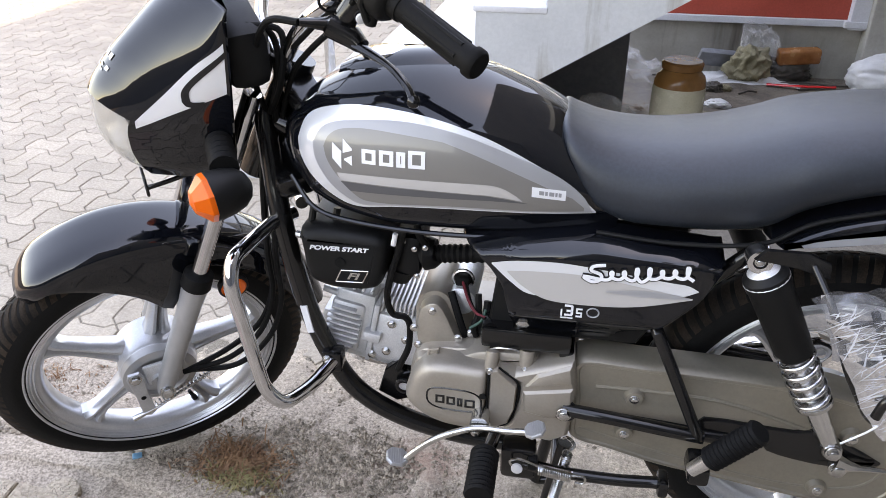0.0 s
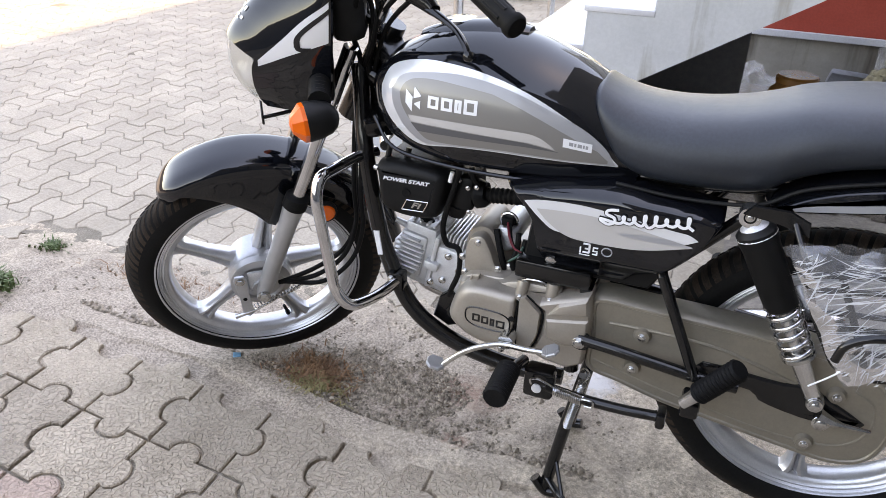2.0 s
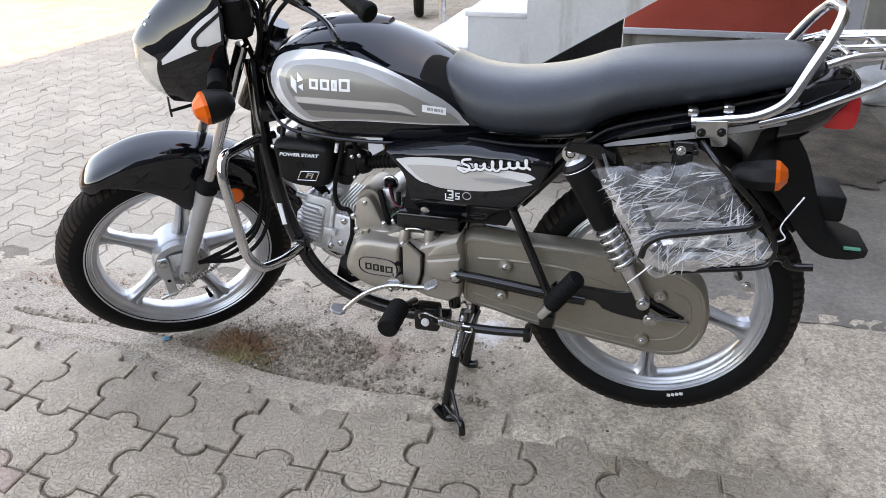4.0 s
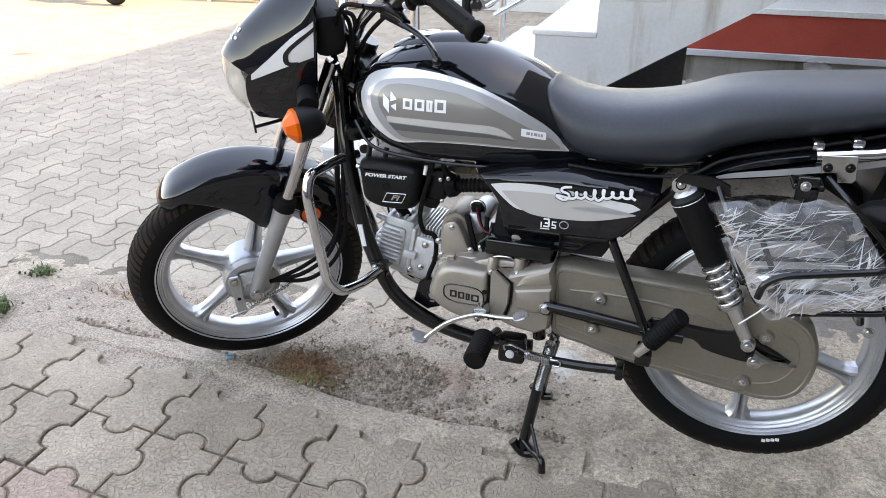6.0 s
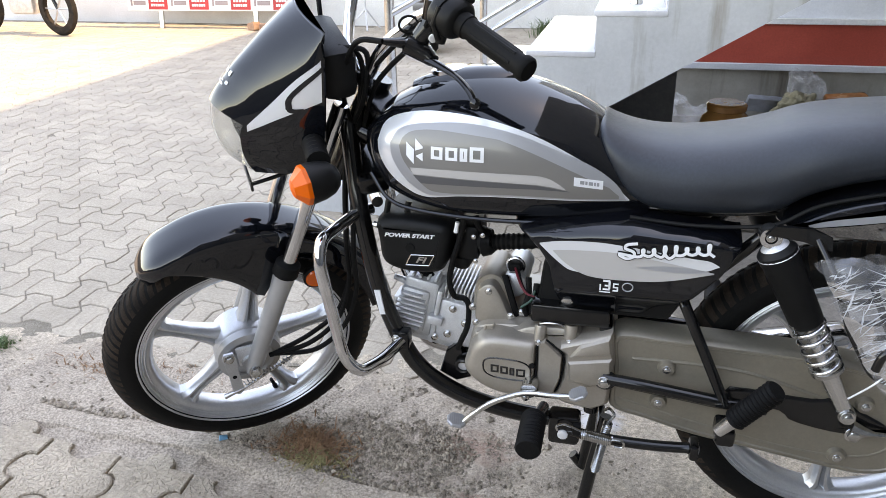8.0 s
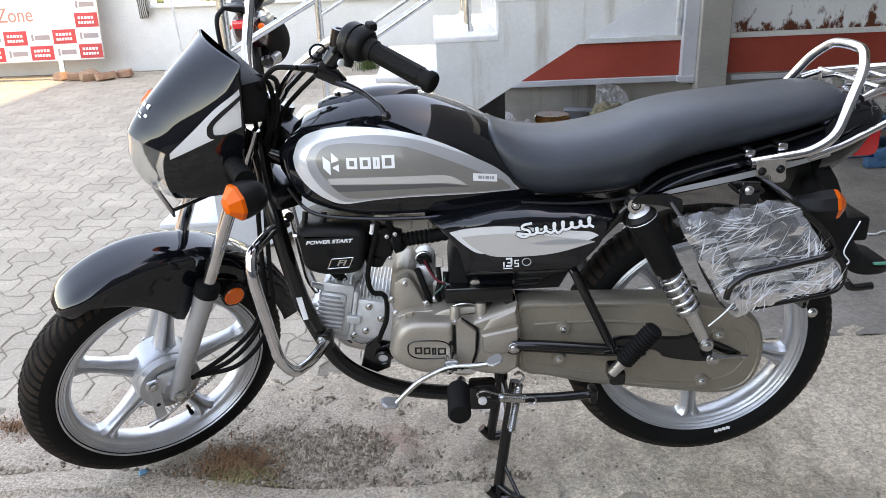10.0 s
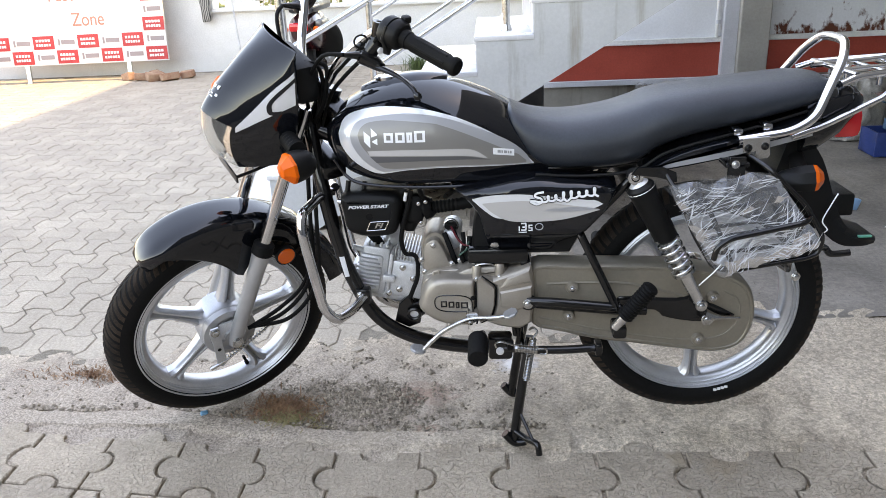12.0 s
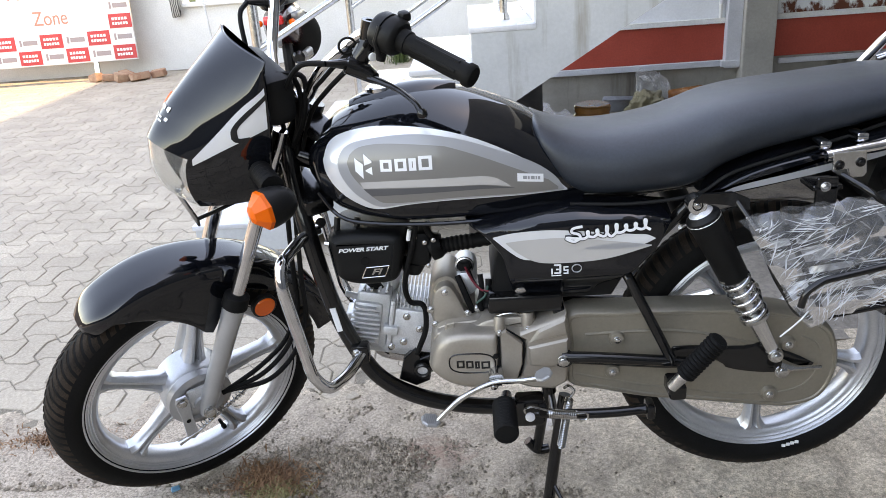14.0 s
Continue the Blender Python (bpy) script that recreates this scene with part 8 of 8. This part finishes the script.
# sunlit greenery and roadside beyond the grilles
random.seed(3)
bm = bmesh.new()
for k in range(2600):
    p = Vector((random.uniform(-4, 4), random.uniform(10.5, 13), 0))
    p.z = random.uniform(0.0, 1.5) * (0.6 + 0.4 * math.sin(p.x * 1.7))
    d = Vector((random.gauss(0, 1), random.gauss(0, 1), random.gauss(0, 1))).normalized()
    u = d.orthogonal().normalized() * random.uniform(0.05, 0.12)
    w = d.cross(u).normalized() * random.uniform(0.03, 0.07)
    bm.faces.new([bm.verts.new(p + q) for q in (-u, -w, u, w)])
tagged(part("roadside_bushes", bm, GREENERY, None, "", False), "sunlit roadside bushes beyond the boundary wall", "bushes", kind="stuff")

# ---- weeds, dry grass, gravel and litter on the dirt strip ----
GRASSG = grainy(shader("green_weed", (0.07, 0.12, 0.03), 0.7), (0.04, 0.075, 0.02), (0.12, 0.17, 0.06), 20.0)
GRASSD = grainy(shader("dry_grass", (0.28, 0.17, 0.07), 0.8), (0.13, 0.055, 0.026), (0.36, 0.195, 0.10), 15.0)


def tuft(name, centre, spread, count, height, mat, label, category, seed, flat=0.0):
    random.seed(seed)
    bm = bmesh.new()
    for k in range(count):
        r = abs(random.gauss(0, 0.5))
        a = random.uniform(0, 2 * math.pi)
        p = Vector((centre[0] + spread[0] * r * math.cos(a), centre[1] + spread[1] * r * math.sin(a), -0.008))
        p.z = min(-0.008, strip_height(p.x, p.y) - 0.002)
        hgt = height * random.uniform(0.35, 1.0)
        lean = Vector((random.gauss(0, 1), random.gauss(0, 1), 0)) * hgt * (0.55 + flat)
        w = random.uniform(0.0010, 0.0022) * (2.2 if mat is GRASSG else 1.0)
        side = Vector((-lean.y, lean.x, 0)).normalized() * w
        q, t = p + lean * 0.45 + Vector((0, 0, hgt * 0.7)), p + lean + Vector((0, 0, hgt * (1 - flat * 0.8)))
        va = [bm.verts.new(v) for v in (p - side, p + side, q + side * 0.8, q - side * 0.8, t)]
        bm.faces.new((va[0], va[1], va[2], va[3]))
        bm.faces.new((va[3], va[2], va[4]))
    return tagged(part(name, bm, mat, None, "", False), label, category, kind="stuff")


tuft("dry_grass", (0.055, 0.065), (0.105, 0.085), 800, 0.032, GRASSD, "flattened patch of dry brown grass", "dry grass", 31, 0.75)
GRASSY = grainy(shader("yellowed_grass", (0.22, 0.18, 0.07), 0.8), (0.13, 0.12, 0.04), (0.36, 0.30, 0.14), 18.0)
tuft("dry_grass", (0.070, 0.010), (0.105, 0.045), 420, 0.026, GRASSY, "yellowed grass along the cement edge", "dry grass", 37, 0.6)
tuft("dry_grass", (-0.62, 0.27), (0.30, 0.08), 500, 0.022, GRASSD, "thin dry grass along the dirt", "dry grass", 32, 0.5)
tuft("weed", (-1.05, 0.05), (0.07, 0.045), 420, 0.050, GRASSG, "green weeds at the edge of the paving", "weed", 33, 0.2)
tuft("weed", (-1.09, 0.31), (0.07, 0.04), 170, 0.028, GRASSG, "green weeds at the edge of the paving", "weed", 34, 0.2)
tuft("weed", (-0.15, 6.9), (0.15, 0.2), 260, 0.22, GRASSG, "green weeds at the foot of the wall", "weed", 36, 0.1)
GRAVEL = grainy(shader("gravel", (0.30, 0.27, 0.25), 0.9), (0.102, 0.080, 0.057), (0.409, 0.338, 0.261), 60.0, fine=0.2, rnd=0.35)
random.seed(44)
vs, fs = [], []


def pebble_at(x, y, z, r):
    o = len(vs)
    pts = [(1, 0, 0), (-1, 0, 0), (0, 1, 0), (0, -1, 0), (0, 0, 0.7), (0, 0, -0.7)]
    a = random.uniform(0, 6.28)
    for px, py, pz in pts:
        k = random.uniform(0.6, 1.2) * r
        vs.append((x + k * (px * math.cos(a) - py * math.sin(a)), y + k * (px * math.sin(a) + py * math.cos(a)), z + k * pz))
    for f in ((0, 2, 4), (2, 1, 4), (1, 3, 4), (3, 0, 4), (2, 0, 5), (1, 2, 5), (3, 1, 5), (0, 3, 5)):
        fs.append(tuple(o + i for i in f))


for k in range(22000):
    x = random.gauss(0.0, 0.62)
    y = random.uniform(-0.13, 0.5)
    if y < near_edge(x) - 0.02 or x > 1.1 or x < -1.8 or y > 0.38 + 0.14 * max(0.0, min(1.0, x + 0.6)):
        continue
    d = math.exp(-((x - 0.35) / 0.45) ** 2 - ((y - 0.10) / 0.16) ** 2)
    if random.random() > 0.22 + d:
        continue
    pebble_at(x, y, min(-0.008, strip_height(x, y)) + 0.004 * random.random(), random.choice((0.0012, 0.0016, 0.002, 0.0026, 0.0034, 0.0045, 0.006)) * random.uniform(0.7, 1.3))
for k in range(2600):
    x, y = random.gauss(0.24, 0.12), random.gauss(0.07, 0.055)
    pebble_at(x, y, strip_height(x, y) + 0.002, random.choice((0.002, 0.003, 0.0035, 0.0045, 0.006, 0.0075)) * random.uniform(0.7, 1.2))
for k in range(2400):
    pebble_at(random.uniform(-1.2, 2.2), random.uniform(-0.9, -0.1), 0.0030, random.choice((0.001, 0.0014, 0.0018, 0.0026)))
for k in range(2600):
    pebble_at(random.uniform(0.8, 2.6), random.uniform(-0.33, 0.9), -0.003, random.choice((0.0009, 0.0012, 0.0016, 0.0022, 0.003)))
for x, y, r in ((0.30, 0.04, 0.014), (0.46, 0.26, 0.016), (-0.30, 0.21, 0.010), (0.10, 0.22, 0.009), (0.62, 0.18, 0.012), (0.38, -0.02, 0.010), (0.22, 0.35, 0.011)):
    pebble_at(x, y, 0.0, r)
# crumbs of broken cement along the edge of the dirt
for k in range(420):
    x = random.uniform(-0.75, 0.85)
    y = near_edge(x) + 0.030 + abs(random.gauss(0, 0.018)) - 0.006
    pebble_at(x, y, -0.003 + 0.003 * random.random(), random.choice((0.003, 0.004, 0.005, 0.007, 0.010)) * random.uniform(0.7, 1.2))
me = bpy.data.meshes.new("gravel")
me.from_pydata(vs, [], fs)
me.materials.append(GRAVEL)
tagged(new("gravel", me), "loose gravel and grit on the dirt strip", "gravel", kind="stuff")
LIT = shader("blue_yellow_wrapper", (0.15, 0.42, 0.60), 0.4)
tagged(part("wrapper", turned(box((-0.010, -0.006, 0), (0.010, 0.006, 0.016), 0.002), pose(-0.176, 0.036, -0.006, 18, 10, 35)), LIT, None, ""), "crumpled blue and yellow sweet wrapper", "wrapper")

# ---- paving, piece by piece ----
def paver_mesh(name, outline, mat, depth=0.03, chamfer=0.004):
    """A paving block: a top and a chamfered rim that goes down into the joint."""
    me = bpy.data.meshes.new(name)
    top = inset2(outline, chamfer)
    n = len(outline)
    vs = [(p[0], p[1], 0) for p in top] + [(p[0], p[1], -chamfer) for p in outline] + [(p[0], p[1], -depth) for p in outline]
    fs = [list(range(n))]
    for r in range(2):
        fs += [(r * n + k, r * n + n + k, r * n + n + (k + 1) % n, r * n + (k + 1) % n) for k in range(n)]
    me.from_pydata(vs, [], fs)
    bm = bmesh.new()
    bm.from_mesh(me)
    bmesh.ops.recalc_face_normals(bm, faces=bm.faces)
    bm.to_mesh(me)
    bm.free()
    me.materials.append(mat)
    return me


def joined(name, mesh, places, mat, parent, label):
    v0 = np.array([v.co for v in mesh.vertices])
    f0 = [tuple(p.vertices) for p in mesh.polygons]
    vs, fs = [], []
    for x, y, z, a, tx, ty in places:
        c, s = math.cos(a), math.sin(a)
        o = len(vs)
        for p in v0:
            vs.append((x + c * p[0] - s * p[1], y + s * p[0] + c * p[1], z + p[2] + tx * p[0] + ty * p[1]))
        fs += [tuple(o + i for i in f) for f in f0]
    me = bpy.data.meshes.new(name)
    me.from_pydata(vs, [], fs)
    me.materials.append(mat)
    ob = new(name, me)
    ob.parent = parent
    ob["kind"] = "stuff"
    ob["label"] = label
    return ob


# interlocking blocks of the yard: two sides of a block bulge and two are hollow, by turns
E1, E2, EO = Vector((0.1235, -0.0165)), Vector((-0.0047, 0.1503)), Vector((-1.4933, 0.4959))


def yard_block(turn):
    """Outline of one block about its middle; turn is 1 where the sides along the rows are the hollow ones."""
    d = 0.024 if turn else -0.024
    node4 = [-0.5 * E1 - 0.5 * E2, 0.5 * E1 - 0.5 * E2, 0.5 * E1 + 0.5 * E2, -0.5 * E1 + 0.5 * E2]
    push = [Vector((0, d)), Vector((d, 0)), Vector((0, -d)), Vector((-d, 0))]
    pts = []
    for k in range(4):
        a, b = node4[k], node4[(k + 1) % 4]
        pts += [a, a.lerp(b, 0.19) + push[k], a.lerp(b, 0.81) + push[k]]
    return inset2([(p.x, p.y) for p in pts], 0.0021)


ymesh = [paver_mesh("paving_block", yard_block(k), PAVER, 0.03, 0.0022) for k in (0, 1)]
bm = bmesh.new()
bed = []
for k in range(101):
    x = -9.0 + 0.10 * k
    y0 = 0.335 + 0.14 * max(0.0, min(1.0, x + 0.6)) + 0.03 * math.sin(x * 5 + 0.4)
    bed.append([Vector((x, y0, -0.044)), Vector((x, y0, -0.0048)), Vector((x, 7.5, -0.0048)), Vector((x, 7.5, -0.044))])
skin(bm, bed)
box((1.001, 4.5, -0.044), (2.2, 7.5, -0.0048), 0, bm)
yard = setting("pavement", bm, JOINT, "pale grey interlocking paving of the yard", "pavement")
random.seed(11)
near, far = [], ([], [])
for m in range(-64, 34):
    for n in range(-11, 60):
        c = EO + E1 * (m + 0.5) + E2 * (n + 0.5)
        x, y = c
        if x < -8.9 or x > 2.0 or y > 7.4 or x > 1.0 and y < 4.6:
            continue
        if y < 0.36 + 0.14 * max(0.0, min(1.0, x + 0.6)) + 0.03 * math.sin(x * 5 + y):
            continue
        z = -0.002 + 0.003 * noise.noise(Vector((x * 3, y * 3, 0))) + random.uniform(-0.0007, 0.0007)
        row = (x, y, z, random.uniform(-0.01, 0.01), random.uniform(-0.006, 0.006), random.uniform(-0.006, 0.006))
        if -1.75 < x < 0.9 and y < 1.95:
            near.append((*row, (m + n) % 2))
        else:
            far[(m + n) % 2].append(row)
near.sort(key=lambda r: r[1] + 0.3 * abs(r[0] + 0.9))
for row in near[300:]:
    far[row[6]].append(row[:6])
for x, y, z, a, tx, ty, k in near[:300]:
    ob = new("paving_block", ymesh[k])
    ob.parent = yard
    ob.location = Vector((x, y, z)) - yard.location
    ob.rotation_euler = (ty, -tx, a)
for k in (0, 1):
    ob = joined("paving_blocks", ymesh[k], far[k], PAVER, yard, "far interlocking paving blocks")
    ob.location = -yard.location

# lobed blocks beside the motorcycle
P, J = 0.2165, 0.0074


def lobe_edge(ax, ay, bx, by, out):
    """One side from a to b with a round lobe in its middle."""
    dx, dy = bx - ax, by - ay
    nx, ny = dy, -dx
    pts = []
    for t, h in ((0.0, 0.0), (0.30, 0.0), (0.295, 0.06), (0.335, 0.135), (0.42, 0.185), (0.50, 0.198), (0.58, 0.185), (0.665, 0.135), (0.705, 0.06), (0.70, 0.0)):
        if t:
            t = 0.5 + (t - 0.5) * (0.945 if out > 0 else 1.055)
        pts.append((ax + dx * t + out * nx * h, ay + dy * t + out * ny * h))
    return pts


def corner(i, j):
    """Where four lobed blocks meet; the rows run straight along the strip and bend towards the front wheel."""
    x = 0.250 + (0.2205 if i > 0 else 0.2100) * i - 0.004 * j
    return Vector((x, -0.360 + 0.11 * max(0.0, min(1.6, 0.25 - x)) + 0.2165 * j))


h = (1 - J / P) / 2
# two opposite sides bulge and the other two are hollow; every other block is turned by a quarter
lobe = lobe_edge(-h, -h, h, -h, -1) + lobe_edge(h, -h, h, h, 1) + lobe_edge(h, h, -h, h, -1) + lobe_edge(-h, h, -h, -h, 1)
RED_BLOCKS = {(-3, -2), (-4, -2), (-3, -3)}


def fitted(q, turn):
    """The lobed outline drawn into the cell with corners q, about the cell's middle."""
    mid = (q[0] + q[1] + q[2] + q[3]) / 4
    pts = []
    for u, v in lobe:
        if turn:
            u, v = -v, u
        p = q[0].lerp(q[1], u + 0.5).lerp(q[3].lerp(q[2], u + 0.5), v + 0.5) - mid
        pts.append((p.x, p.y))
    return pts


path = setting("pavement_near", box((-4.0, -3.5, -0.042), (4.3, -0.33, -0.0068)), JOINT, "worn grey lobed paving beside the parked motorcycle", "pavement")
random.seed(21)
near, far = [], ([], [])
for i in range(-20, 22):
    for j in range(-18, 4):
        q = [corner(i, j), corner(i + 1, j), corner(i + 1, j + 1), corner(i, j + 1)]
        x, y = (q[0] + q[1] + q[2] + q[3]) / 4
        if y > near_edge(x) - 0.02 or x > 4.2 or x < -4 or y < -3.4:
            continue
        turn = (i + j) % 2
        z = 0.0025 + 0.003 * noise.noise(Vector((x * 4, y * 4, 5))) + random.uniform(-0.001, 0.001)
        row = (x, y, z, random.uniform(-0.004, 0.004), random.uniform(-0.007, 0.007), random.uniform(-0.007, 0.007))
        if -1.5 < x < 2.0 and y > -1.3:
            near.append((row, fitted(q, turn), PAVER_R if (i, j) in RED_BLOCKS else PAVER_N))
        else:
            far[turn].append(row)
for (x, y, z, a, tx, ty), out, mat in near:
    ob = new("lobed_paving_block", paver_mesh("lobed_paving_block", out, mat, 0.03, 0.0032))
    ob.parent = path
    ob.location = Vector((x, y, z)) - path.location
    ob.rotation_euler = (ty, -tx, a)
cell = [Vector((-P / 2, -P / 2)), Vector((P / 2, -P / 2)), Vector((P / 2, P / 2)), Vector((-P / 2, P / 2))]
for turn in (0, 1):
    ob = joined("lobed_paving_blocks", paver_mesh("lobed_paving_block", fitted(cell, turn), PAVER_N, 0.03, 0.0032), far[turn], PAVER_N, path, "lobed paving blocks further along")
    ob.location = -path.location
